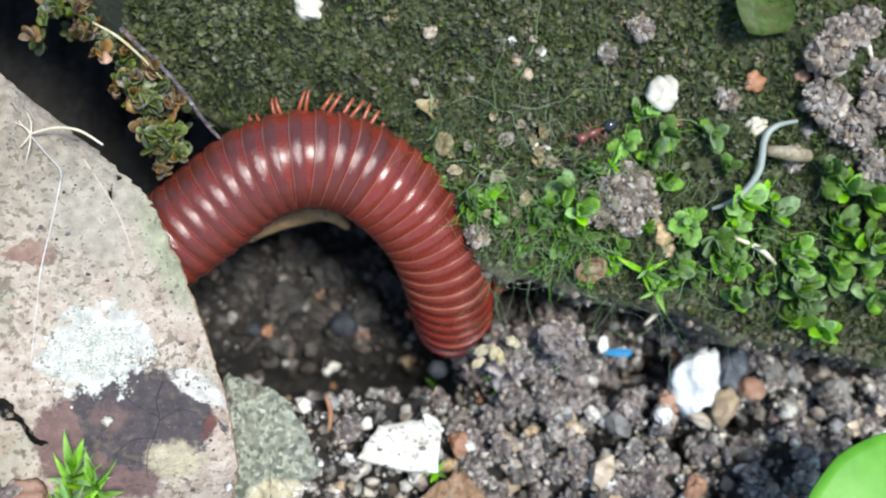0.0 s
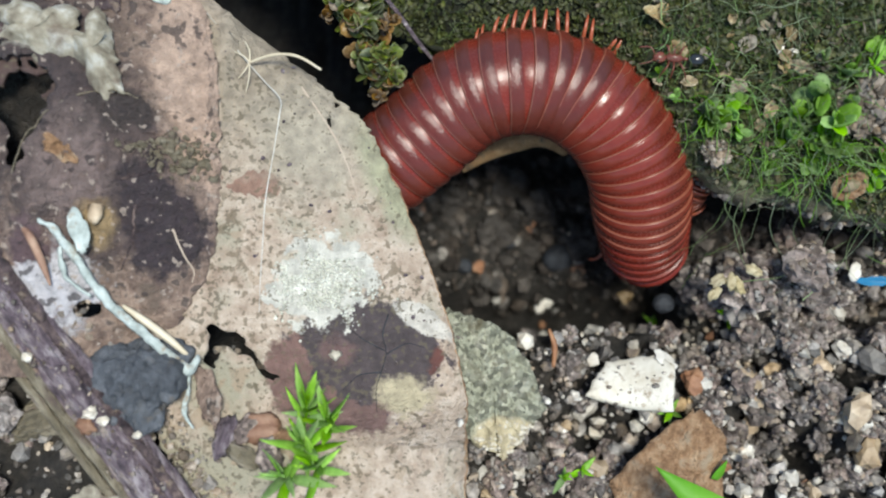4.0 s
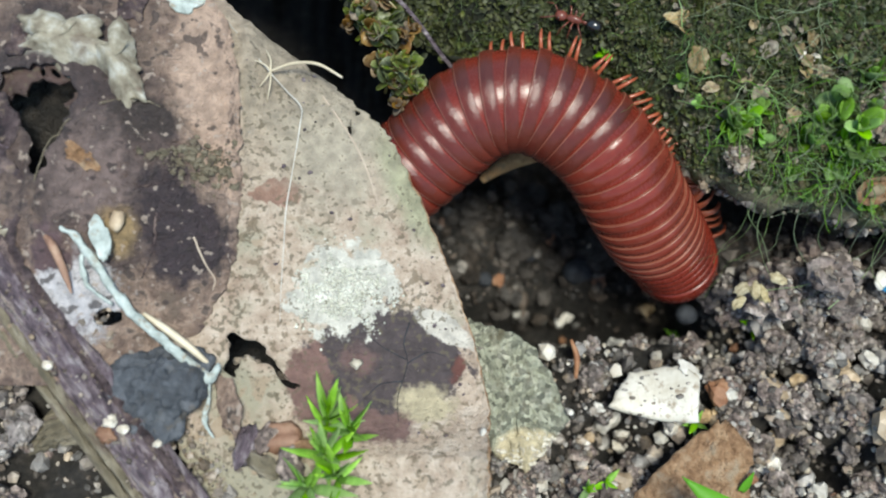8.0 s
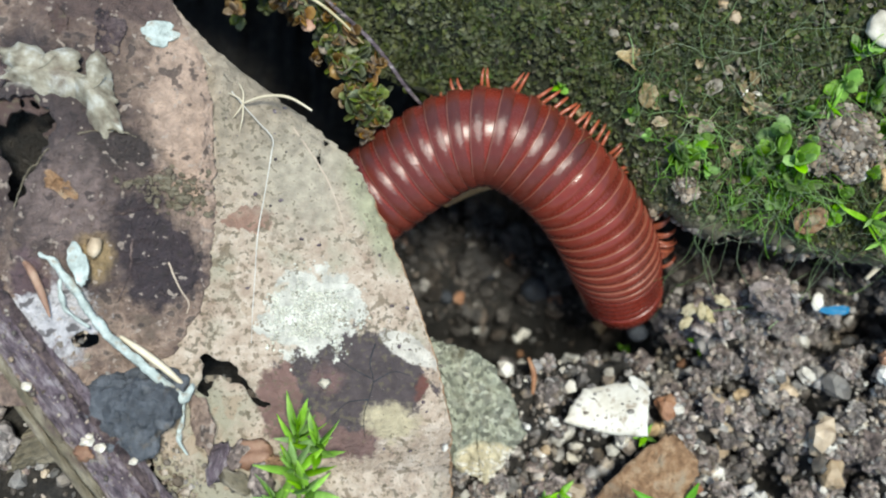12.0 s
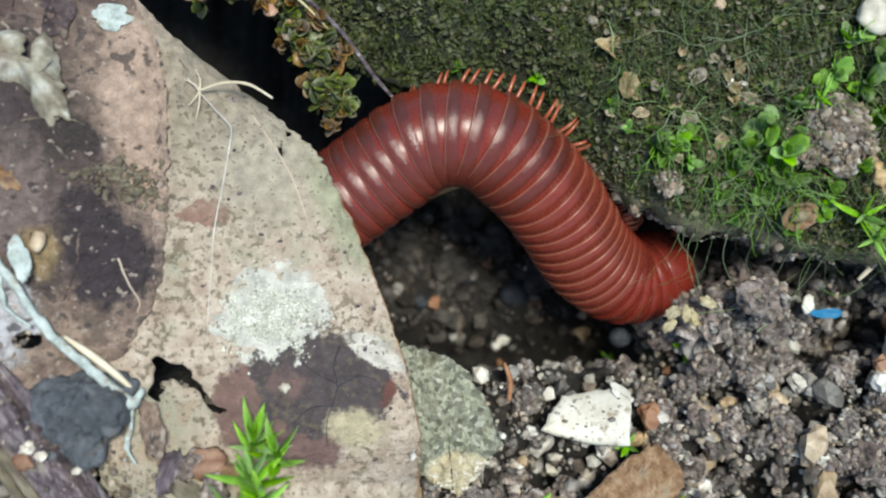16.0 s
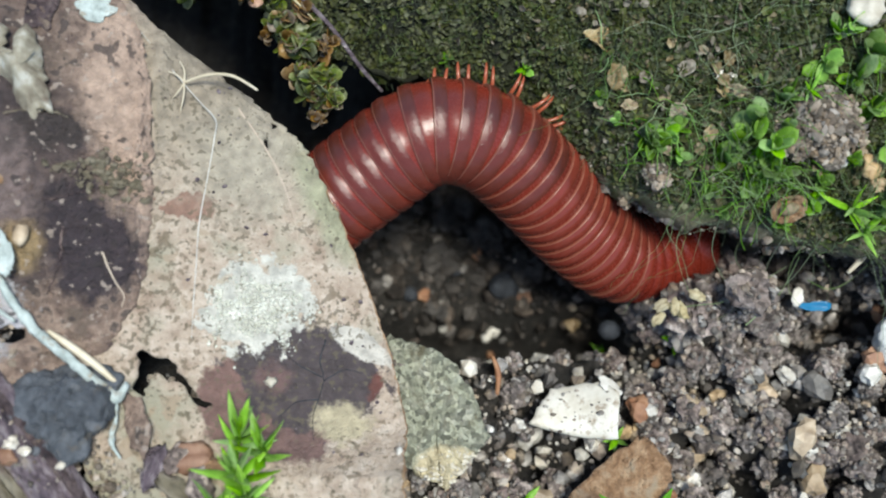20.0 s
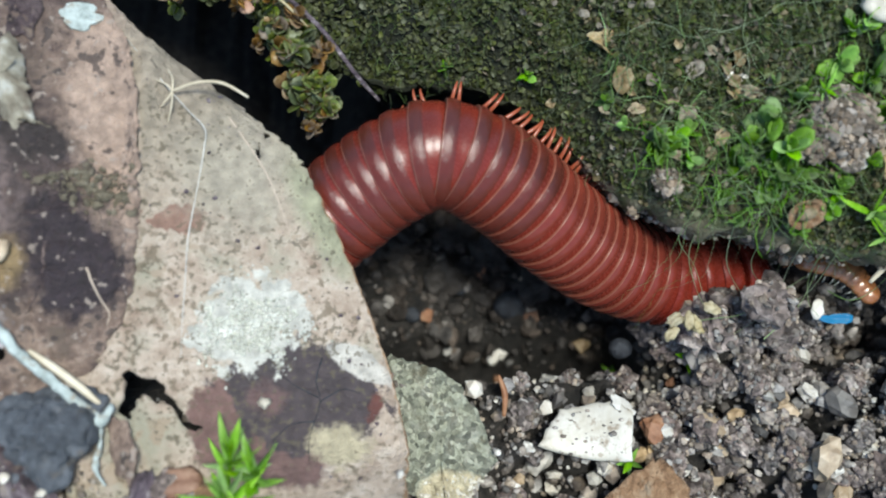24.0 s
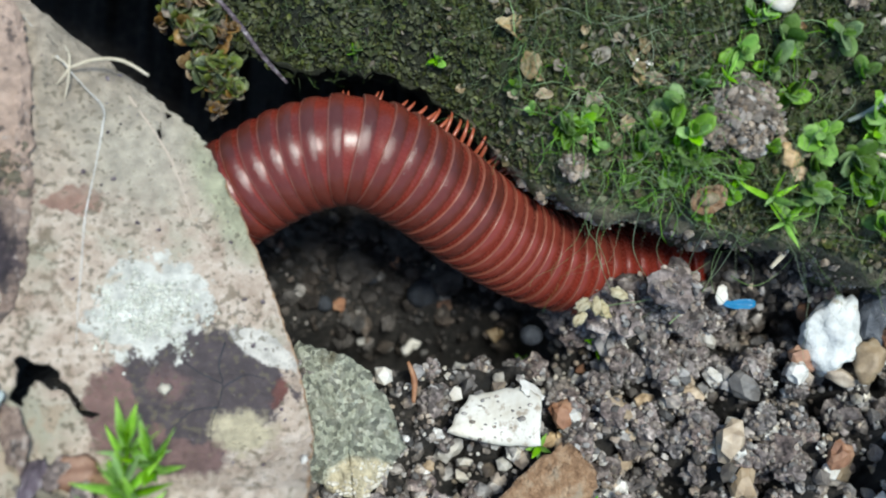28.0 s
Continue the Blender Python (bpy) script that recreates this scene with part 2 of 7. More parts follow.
LICHEN = material("lichen", [(0.33, 0.325, 0.265), (0.45, 0.445, 0.375), (0.57, 0.565, 0.50)], 1.2, 0.8, 0.6, 5, vary=0.25, island=True)
TWIG = material("twig_bark", [(0.03, 0.021, 0.027), (0.135, 0.10, 0.118), (0.36, 0.315, 0.33)], 1.7, 0.5, 1.0, 2.6, (0.36, 0.30, 0.26), 0.9, 0.58, stretch=(0.45, 1.5, 1.5), bump_size=0.6)
TWIG2 = material("tan_bark", [(0.084, 0.07, 0.045), (0.175, 0.147, 0.098), (0.294, 0.259, 0.196)], 1.3, 0.65, 1.0, 2.4, (0.10, 0.07, 0.06), 0.8, 0.55, stretch=(0.4, 1.6, 1.6), bump_size=0.5)
ROOT = material("pale_root", [(0.22, 0.25, 0.23), (0.40, 0.45, 0.43), (0.56, 0.62, 0.60)], 1.4, 0.5, 0.8, 4, (0.28, 0.24, 0.18), 1.3, 0.57, bump_size=0.25)
STRAW = material("straw", [(0.42, 0.35, 0.24), (0.54, 0.47, 0.35), (0.66, 0.60, 0.48)], 0.5, 0.55, 0.3, 5)
CLAY = material("grey_clay", [(0.03, 0.033, 0.04), (0.062, 0.068, 0.08), (0.12, 0.128, 0.145)], 1.2, 0.55, 1.0, 3, (0.10, 0.085, 0.07), 0.8, 0.62, bump_size=0.3)
FRAGMENT = material("mossy_fragment", [(0.19, 0.195, 0.14), (0.29, 0.295, 0.225), (0.40, 0.39, 0.32)], 1.0, 0.8, 1.0, 3.0, (0.17, 0.155, 0.10), 0.7, 0.56, bump_size=0.6, cells=3.4)
SHELL = material("shell", [(0.38, 0.335, 0.26), (0.49, 0.46, 0.395), (0.57, 0.55, 0.50)], 0.6, 0.4, 0.5, 4, (0.24, 0.19, 0.135), 1.5, 0.56, spec=0.6)
BROWN = material("brown_chip", [(0.17, 0.088, 0.042), (0.33, 0.195, 0.105), (0.50, 0.34, 0.21)], 1.6, 0.55, 1.0, 2.6, (0.38, 0.29, 0.20), 0.9, 0.56, bump_size=0.7)
MOSS = material("moss_leaf", [(0.095, 0.19, 0.026), (0.17, 0.315, 0.055), (0.29, 0.45, 0.125)], 1.6, 0.48, 0.4, 5, (0.17, 0.16, 0.05), 1.0, 0.66, vary=0.4, leafy=0.58, spec=0.3)
MOSS_LOW = material("low_moss_leaf", [(0.055, 0.085, 0.02), (0.10, 0.145, 0.04), (0.17, 0.215, 0.08)], 1.6, 0.45, 0.4, 5, (0.13, 0.10, 0.05), 0.9, 0.6, vary=0.45, island=True, leafy=0.45, spec=0.35)
MOSS_BRIGHT = material("bright_moss_leaf", [(0.13, 0.31, 0.025), (0.22, 0.45, 0.045), (0.34, 0.57, 0.09)], 0.9, 0.5, 0.2, 5, vary=0.3, leafy=0.4, spec=0.35)
OLIVE = material("liverwort_leaf", [(0.075, 0.115, 0.026), (0.17, 0.225, 0.06), (0.34, 0.36, 0.13)], 1.8, 0.3, 0.3, 5, (0.26, 0.15, 0.07), 0.9, 0.56, vary=0.5, leafy=0.6, spec=0.5)
SCALE = material("scale_leaf", [(0.052, 0.068, 0.02), (0.105, 0.12, 0.045), (0.18, 0.185, 0.095)], 1.1, 0.5, 0.3, 5, vary=0.4, island=True, leafy=0.4, spec=0.35)
BROWNLEAF = material("brown_liverwort_leaf", [(0.11, 0.058, 0.028), (0.25, 0.15, 0.065), (0.44, 0.31, 0.14)], 1.6, 0.35, 0.3, 5, (0.13, 0.15, 0.04), 0.9, 0.6, vary=0.5, leafy=0.55, spec=0.5)
THREAD = material("alga_thread", [(0.11, 0.18, 0.06), (0.19, 0.28, 0.11), (0.34, 0.41, 0.23)], 0.4, 0.4, vary=0.4, island=True, leafy=0.3)
TUFT = material("tuft_thread", [(0.10, 0.24, 0.03), (0.17, 0.35, 0.05), (0.28, 0.46, 0.12)], 0.4, 0.4, vary=0.45, island=True, leafy=0.4)
FUZZ = material("alga_fuzz", [(0.05, 0.085, 0.02), (0.09, 0.135, 0.04), (0.15, 0.195, 0.08)], 0.5, 0.5, vary=0.5, island=True, leafy=0.35)
FLAKE = material("dry_flake", [(0.15, 0.10, 0.055), (0.275, 0.215, 0.125), (0.42, 0.37, 0.26)], 1.6, 0.5, 0.7, 5, (0.12, 0.075, 0.04), 1.2, 0.58, vary=0.4, leafy=0.25)
GREEN = material("green_leaf", [(0.10, 0.31, 0.018), (0.14, 0.38, 0.028), (0.19, 0.44, 0.045)], 0.3, 0.45, 0.1, 3, leafy=0.35, spec=0.3)
BLUE = material("blue_plastic", [(0.008, 0.11, 0.24), (0.015, 0.17, 0.34)], 0.8, 0.35, 0.2, 5)
BODY = material("segment_shell", [(0.088, 0.016, 0.010), (0.122, 0.022, 0.014), (0.156, 0.033, 0.021)], 0.5, 0.21, 0.6, 6, spec=0.5, coat=0.0, bump_size=0.06, rough_vary=0.1)
COLLAR = material("segment_collar", [(0.122, 0.015, 0.009), (0.158, 0.02, 0.011), (0.19, 0.028, 0.015)], 0.6, 0.27, 0.3, 5, spec=0.4, coat=0.0, bump_size=0.04, rough_vary=0.08)
FRONT = material("front_shell", [(0.14, 0.02, 0.012), (0.185, 0.03, 0.018), (0.23, 0.043, 0.026)], 0.5, 0.22, 0.35, 5, spec=0.45, coat=0.0, bump_size=0.04, rough_vary=0.08)
RIM_BACK = material("hind_segment_rim", [(0.132, 0.038, 0.025), (0.2, 0.076, 0.051)], 1.2, 0.32, spec=0.6)
RIM = material("segment_rim", [(0.165, 0.043, 0.025), (0.24, 0.088, 0.055)], 1.2, 0.32, spec=0.5)
LEG = material("leg_shell", [(0.24, 0.05, 0.024), (0.36, 0.09, 0.042), (0.48, 0.15, 0.08)], 0.8, 0.3, spec=0.6, leafy=0.2)
PLATE = material("centipede_plate", [(0.17, 0.06, 0.022), (0.28, 0.11, 0.04), (0.38, 0.17, 0.07)], 0.9, 0.2, 0.2, 5, spec=0.7, coat=0.4)
PALELEG = material("pale_leg", [(0.30, 0.30, 0.26), (0.42, 0.42, 0.38)], 1, 0.3, leafy=0.3)
EYE = material("dark_eye", [(0.008, 0.008, 0.008), (0.02, 0.02, 0.02)], 1, 0.15, spec=0.8)
BUG = material("ant_skin", [(0.10, 0.03, 0.022), (0.17, 0.055, 0.038)], 1.5, 0.3, vary=0.1)


def soft_spot(m, colour, at, reach, most=0.85):
    """A soft dark mark on a shell, round a point in the object's millimetres."""
    nt = m.node_tree
    n, link = nt.nodes, nt.links.new
    bsdf = n["Principled BSDF"]
    base = bsdf.inputs["Base Color"].links[0].from_socket
    co = n.new("ShaderNodeTexCoord")
    mp = n.new("ShaderNodeMapping")
    mp.vector_type = "TEXTURE"
    mp.inputs["Location"].default_value = [k * U for k in at]
    mp.inputs["Scale"].default_value = [k * U for k in reach]
    link(co.outputs["Object"], mp.inputs["Vector"])
    ln = n.new("ShaderNodeVectorMath")
    ln.operation = "LENGTH"
    link(mp.outputs[0], ln.inputs[0])
    mr = n.new("ShaderNodeMapRange")
    mr.interpolation_type = "SMOOTHSTEP"
    mr.inputs[1].default_value, mr.inputs[2].default_value = 0.25, 1.0
    mr.inputs[3].default_value, mr.inputs[4].default_value = most, 0.0
    link(ln.outputs["Value"], mr.inputs[0])
    mix = n.new("ShaderNodeMix")
    mix.data_type = "RGBA"
    mix.inputs[7].default_value = (*colour, 1)
    link(mr.outputs[0], mix.inputs[0])
    link(base, mix.inputs[6])
    link(mix.outputs[2], bsdf.inputs["Base Color"])


def freckles(m, colour, scale, least, near=0.3):
    """Fine dark freckles that gather in patches."""
    nt = m.node_tree
    n, link = nt.nodes, nt.links.new
    bsdf = n["Principled BSDF"]
    base = bsdf.inputs["Base Color"].links[0].from_socket
    co = n.new("ShaderNodeTexCoord")
    fine, wide = n.new("ShaderNodeTexNoise"), n.new("ShaderNodeTexNoise")
    fine.inputs["Scale"].default_value, fine.inputs["Detail"].default_value = scale * 1000, 2
    wide.inputs["Scale"].default_value, wide.inputs["Detail"].default_value = near * 1000, 3
    link(co.outputs["Object"], fine.inputs["Vector"])
    link(co.outputs["Object"], wide.inputs["Vector"])
    add = n.new("ShaderNodeMath")
    add.operation = "MULTIPLY_ADD"
    add.inputs[1].default_value = 0.45
    link(wide.outputs[0], add.inputs[0])
    link(fine.outputs[0], add.inputs[2])
    mr = n.new("ShaderNodeMapRange")
    mr.inputs[1].default_value, mr.inputs[2].default_value = least, least + 0.06
    mr.inputs[4].default_value = 0.75
    link(add.outputs[0], mr.inputs[0])
    mix = n.new("ShaderNodeMix")
    mix.data_type = "RGBA"
    mix.inputs[7].default_value = (*colour, 1)
    link(mr.outputs[0], mix.inputs[0])
    link(base, mix.inputs[6])
    link(mix.outputs[2], bsdf.inputs["Base Color"])


soft_spot(BODY, (0.032, 0.011, 0.008), (-0.1, 2.4, 2.0), (1.6, 1.75, 1.75), 0.66)
soft_spot(FRONT, (0.05, 0.013, 0.009), (-0.1, 2.4, 2.0), (1.6, 1.6, 1.6), 0.5)
soft_spot(COLLAR, (0.05, 0.012, 0.009), (0.3, 2.4, 2.0), (1.6, 1.6, 1.6), 0.55)
freckles(LICHEN, (0.15, 0.14, 0.10), 2.2, 0.82)
freckles(SHELL, (0.26, 0.21, 0.15), 2.0, 0.90)
blotch(LAYER, (0.085, 0.06, 0.055), (-20.4, 0.4), (4.9, 5.4), 0.5, 0.9, 0.45)
blotch(LAYER, (0.06, 0.043, 0.042), (-24.0, 5.5), (4.6, 5.0), 0.8, 0.8, 0.4)
blotch(LAYER, (0.042, 0.03, 0.034), (-16.7, -1.9), (2.7, 3.0), 0.3, 0.8, 0.55)
blotch(LAYER, (0.045, 0.033, 0.03), (-19.0, 3.4), (2.6, 1.1), 0.35, 0.9, 0.7, 12)
blotch(LAYER, (0.17, 0.125, 0.115), (-21.6, 0.2), (1.8, 2.6), 0.8, 1.3, 1.0)
blotch(LAYER, (0.27, 0.19, 0.10), (-20.3, -2.5), (1.0, 1.2), 0.5, 0.7, 0.9)
blotch(LAYER, (0.42, 0.40, 0.41), (-21.8, -5.9), (1.4, 2.3), 0.35, 1.2, 1.3)
blotch(LAYER, (0.11, 0.07, 0.075), (-23.0, -5.0), (1.3, 2.6), 0.4, 1.0, 0.9, 25)
blotch(LAYER, (0.43, 0.31, 0.24), (-15.7, 5.4), (1.7, 6.0), 0.6, 0.9, 0.6, 8)
blotch(LAYER, (0.10, 0.066, 0.058), (-20.8, 12.6), (5.0, 2.4), 0.7, 0.9, 0.5)
blotch(LAYER, (0.50, 0.48, 0.50), (-22.4, -5.8), (2.0, 1.5), 0.3, 1.3, 1.0)
blotch(LAYER, (0.36, 0.345, 0.30), (-24.2, 7.4), (1.6, 1.0), 0.4, 0.9, 0.8)
blotch(ROCK, (0.012, 0.015, 0.006), (-1, 17), (15, 11), 0.8, 0.5, 0.2)
blotch(FRAGMENT, (0.58, 0.50, 0.33), (0.4, -3.2), (2.2, 1.3), 0.3, 0.6, 0.7)


# ---- meshes ----
def part(name, bm, mat, parent=None, label="", smooth=True, at=None):
    """Links a bmesh, in millimetres, as one mesh object."""
    bmesh.ops.recalc_face_normals(bm, faces=bm.faces)
    me = bpy.data.meshes.new(name)
    bmesh.ops.scale(bm, vec=(U, U, U), verts=bm.verts)
    bm.to_mesh(me)
    bm.free()
    for m in mat if isinstance(mat, (list, tuple)) else [mat]:
        me.materials.append(m)
    if smooth:
        me.shade_smooth()
    ob = new(name, me)
    if parent:
        ob.parent = parent
    if at is not None:
        ob.matrix_basis = at
    if label:
        ob["label"] = label
    return ob


def raw(name, verts, faces, mat, parent=None, smooth=True, mats=None):
    """The same from plain arrays of millimetres."""
    me = bpy.data.meshes.new(name)
    me.from_pydata([tuple(c * U for c in v) for v in verts], [], [tuple(int(i) for i in f) for f in faces])
    for m in mat if isinstance(mat, (list, tuple)) else [mat]:
        me.materials.append(m)
    if mats is not None:
        me.polygons.foreach_set("material_index", mats)
    if smooth:
        me.shade_smooth()
    ob = new(name, me)
    if parent:
        ob.parent = parent
    return ob


def place(x, y, z, rx=0, ry=0, rz=0):
    return pose(x * U, y * U, z * U, rx, ry, rz)


def lump(radius, rough=0.25, detail=1, squash=(1, 1, 1), seed=0.0, sharp=1.0):
    bm = bmesh.new()
    bmesh.ops.create_icosphere(bm, subdivisions=detail, radius=1.0)
    for v in bm.verts:
        d = v.co.normalized()
        k = 1 + rough * fbm(d.x * sharp + seed * 7.3, d.y * sharp + seed * 3.1, d.z * sharp - seed * 5.7, 3)
        v.co = Vector((d.x * squash[0], d.y * squash[1], d.z * squash[2])) * k * radius
    return bm


def tube(points, radii, sides=8, closed_ends=True, bm=None, steps=None):
    """A tube through the points (millimetres), with a radius for each."""
    bm = bm or bmesh.new()
    pts = [Vector(p) for p in points]
    if steps:
        r0 = list(radii)
        pts2, rr = [], []
        for i in range(steps + 1):
            k = i / steps
            pts2.append(glide(points, k))
            s = k * (len(r0) - 1)
            j = min(int(s), len(r0) - 2)
            rr.append(r0[j] + (r0[j + 1] - r0[j]) * (s - j))
        pts, radii = pts2, rr
    rings = []
    side = None
    for i, p in enumerate(pts):
        t = (pts[min(i + 1, len(pts) - 1)] - pts[max(i - 1, 0)]).normalized()
        if side is None:
            side = t.orthogonal().normalized()
        side = (side - t * side.dot(t)).normalized()
        up = t.cross(side)
        rings.append([bm.verts.new(p + radii[i] * (math.cos(a) * side + math.sin(a) * up))
                      for a in (2 * math.pi * j / sides for j in range(sides))])
    for a, b in zip(rings, rings[1:]):
        for j in range(sides):
            bm.faces.new((a[j], a[(j + 1) % sides], b[(j + 1) % sides], b[j]))
    if closed_ends:
        bm.faces.new(rings[0][::-1])
        bm.faces.new(rings[-1])
    return bm


def leaflet(length, width, cup=0.25, thick=0.025, tip=1.0, rows=5, blunt=False):
    """A small pointed leaf along x, with a midrib fold and some thickness."""
    bm = bmesh.new()
    grid = []
    for i in range(rows + 1):
        k = i / rows
        w = width * 0.5 * math.sin(math.pi * min(1, 0.12 + 0.88 * k) ** (0.75 * tip)) if k < 1 else 0.01
        if blunt:
            w = width * 0.5 * max(0.03, math.sqrt(max(0.0, 1 - (2 * min(1, 0.08 + 0.92 * k) - 1.0) ** 2)))
        z = cup * length * k * k
        grid.append([(k * length, -w, z + 0.35 * w), (k * length, 0, z), (k * length, w, z + 0.35 * w)])
    top = [[bm.verts.new(p) for p in r] for r in grid]
    low = [[bm.verts.new((p[0], p[1], p[2] - thick)) for p in r] for r in grid]
    for i in range(rows):
        for j in range(2):
            bm.faces.new((top[i][j], top[i + 1][j], top[i + 1][j + 1], top[i][j + 1]))
            bm.faces.new((low[i][j], low[i][j + 1], low[i + 1][j + 1], low[i + 1][j]))
        for j in (0, 2):
            bm.faces.new((top[i][j], low[i][j], low[i + 1][j], top[i + 1][j]))
    for r in (0, rows):
        for j in range(2):
            bm.faces.new((top[r][j], top[r][j + 1], low[r][j + 1], low[r][j]))
    return bm


def sheet(rows, thick=0.25, hole=None):
    """A sheet with thickness from rows of points; hole(p) tells which faces are missing."""
    bm = bmesh.new()
    top = [[bm.verts.new(p) for p in r] for r in rows]
    low = [[bm.verts.new((p[0], p[1], p[2] - thick)) for p in r] for r in rows]
    keep = {}
    for i in range(len(rows) - 1):
        for j in range(len(rows[0]) - 1):
            c = sum((Vector(rows[a][b]) for a, b in ((i, j), (i + 1, j), (i + 1, j + 1), (i, j + 1))), Vector()) / 4
            keep[i, j] = not (hole and hole(c))
    if hole:
        nxt = {}
        for (i, j), ok in keep.items():
            for (di, dj), (a, b) in (((-1, 0), ((i, j), (i, j + 1))), ((1, 0), ((i + 1, j + 1), (i + 1, j))),
                                     ((0, -1), ((i + 1, j), (i, j))), ((0, 1), ((i, j + 1), (i + 1, j + 1)))):
                if ok and not keep.get((i + di, j + dj), True):
                    nxt.setdefault(a, []).append(b)
                    nxt.setdefault(b, []).append(a)
        for _ in range(1):
            moved = {k: sum((top[p][q].co for p, q in v), Vector()) / len(v) for k, v in nxt.items()}
            for (i, j), c in moved.items():
                top[i][j].co = top[i][j].co.lerp(c, 0.6)
                low[i][j].co = top[i][j].co - Vector((0, 0, thick))
    for (i, j), ok in keep.items():
        if not ok:
            continue
        bm.faces.new((top[i][j], top[i][j + 1], top[i + 1][j + 1], top[i + 1][j]))
        bm.faces.new((low[i][j], low[i + 1][j], low[i + 1][j + 1], low[i][j + 1]))
        for (di, dj), (a, b) in (((-1, 0), ((i, j), (i, j + 1))), ((1, 0), ((i + 1, j + 1), (i + 1, j))),
                                 ((0, -1), ((i + 1, j), (i, j))), ((0, 1), ((i, j + 1), (i + 1, j + 1)))):
            if not keep.get((i + di, j + dj), False):
                bm.faces.new((top[a[0]][a[1]], low[a[0]][a[1]], low[b[0]][b[1]], top[b[0]][b[1]]))
    loose = [v for v in bm.verts if not v.link_faces]
    bmesh.ops.delete(bm, geom=loose, context="VERTS")
    return bm


def empty(name, x, y, z, rx=0, ry=0, rz=0, **tags):
    ob = new(name)
    ob.empty_display_size = 0.001
    ob.matrix_basis = place(x, y, z, rx, ry, rz)
    return tagged(ob, **tags)


# ---- the ground ----
def clod_step(x, y):
    """1 on top of a clod of soil, 0 in the crack between two."""
    u, v = x + 1.1 * fbm(x * 0.5, y * 0.5, 60.0), y + 1.1 * fbm(x * 0.5, y * 0.5, 70.0)
    d = noise.voronoi(Vector((u * 0.42, v * 0.42, 3.0)))[0]
    return ss(d[1] - d[0], 0.04, 0.36)


HOLLOWS = [(17.8, -12.6, 1.3), (18.3, -8.6, 1.3), (25.6, -14.5, 1.2), (7.2, -12.6, 1.5), (20.4, -14.6, 1.2), (15.0, -6.3, 1.6), (24.0, -5.4, 1.3), (23.0, -10.0, 1.0), (29.5, -9.6, 1.2), (34.0, -8.0, 1.4), (12.8, -8.0, 1.0), (31.5, -13.5, 1.3), (26.6, -4.4, 1.5), (28.6, -3.8, 1.3)]


def soil_z(x, y):
    z = -3.2 + 0.04 * (min(x, 60) - 12) * ss(x, 12, 40)
    lift = ss(-x, 4, 11) * ss(-y, 5.5, 11)
    z += lift * (6.2 + 0.22 * max(0, min(24, -12 - x)))
    z -= (12.0 + 3 * ss(y, 4, 8)) * ss(-x, 3, 8) * ss(y, -6, -3)
    pit = ss(y, -6.9, -5.7 - 0.4 * math.sin(x * 0.5)) * ss(x, -7, -3) * (1 - ss(x, 12.6, 15.2))
    z -= (7.6 + 2.2 * ss(y, -1.0, 7.0) + 9.0 * math.exp(-((y + 4.4) / 1.5) ** 2)) * pit
    ditch = ss(y, -2.4, -0.6) * ss(x, 11, 14)
    z -= (1.5 + 1.6 * (1 - ss(x, 27, 32))) * ditch * (1 - 0.8 * ss(x, 17.5, 20)) * (1 - ss(x, 60, 80)) * (1 - pit)
    z += 1.3 * ss(y, -4.2, -1.2) * ss(x, 24, 27) * (1 - ss(x, 50, 70))
    z += 2.5 * math.exp(-((x - 18.9) / 2.3) ** 2 - ((y + 3.0) / 1.2) ** 2)
    far = math.hypot(x - 5, y)
    z += (1 - ss(far, 60, 120)) * (1.0 * fbm(x * 0.35, y * 0.35, 0.3) + 0.7 * fbm(x * 0.9, y * 0.9, 5.0) + 0.8 * pit * fbm(x * 0.5, y * 0.5, 9.0))
    if 0 < x < 48 and -24 < y < 0:
        z -= sum(4.2 * math.exp(-((x - a) ** 2 + (y - b) ** 2) / (r * r)) for a, b, r in HOLLOWS)
        z += (1.7 * clod_step(x, y) - 1.3) * ss(x, 0, 3) * (1 - 0.6 * pit) * (1 - ditch)
    return z


def axis(a, b, step, reach):
    inner = list(np.arange(a, b + step / 2, step))
    out, d = [], step
    while d < reach:
        d *= 1.7
        out.append(d)
    return [a - o for o in reversed(out)] + inner + [b + o for o in out]


def build_ground():
    xs, ys = axis(-36, 48, 0.32, 30000), axis(-24, 14, 0.32, 30000)
    verts = [(x, y, soil_z(x, y)) for y in ys for x in xs]
    w = len(xs)
    faces = [(j * w + i, j * w + i + 1, (j + 1) * w + i + 1, (j + 1) * w + i) for j in range(len(ys) - 1) for i in range(w - 1)]
    tagged(raw("ground", verts, faces, SOIL), "dark crumbly soil with a deep burrow hollow", "soil", kind="structure")


RIM_LINE = [(-60, 34), (-30, 27), (-14, 18.5), (-10.5, 14.6), (-8, 12.2), (-5, 10.6), (-2, 9.7), (3.5, 9.4), (5, 8.8), (7, 7.2), (9.4, 4.4), (11.2, 2.3), (13.4, 1.0), (16, 0.5), (19.5, 0.0), (21, -0.7), (23, -1.1), (24.5, -1.3), (26.7, -1.5), (29, -2.5), (31, -3.2), (45, -5), (90, -8)]


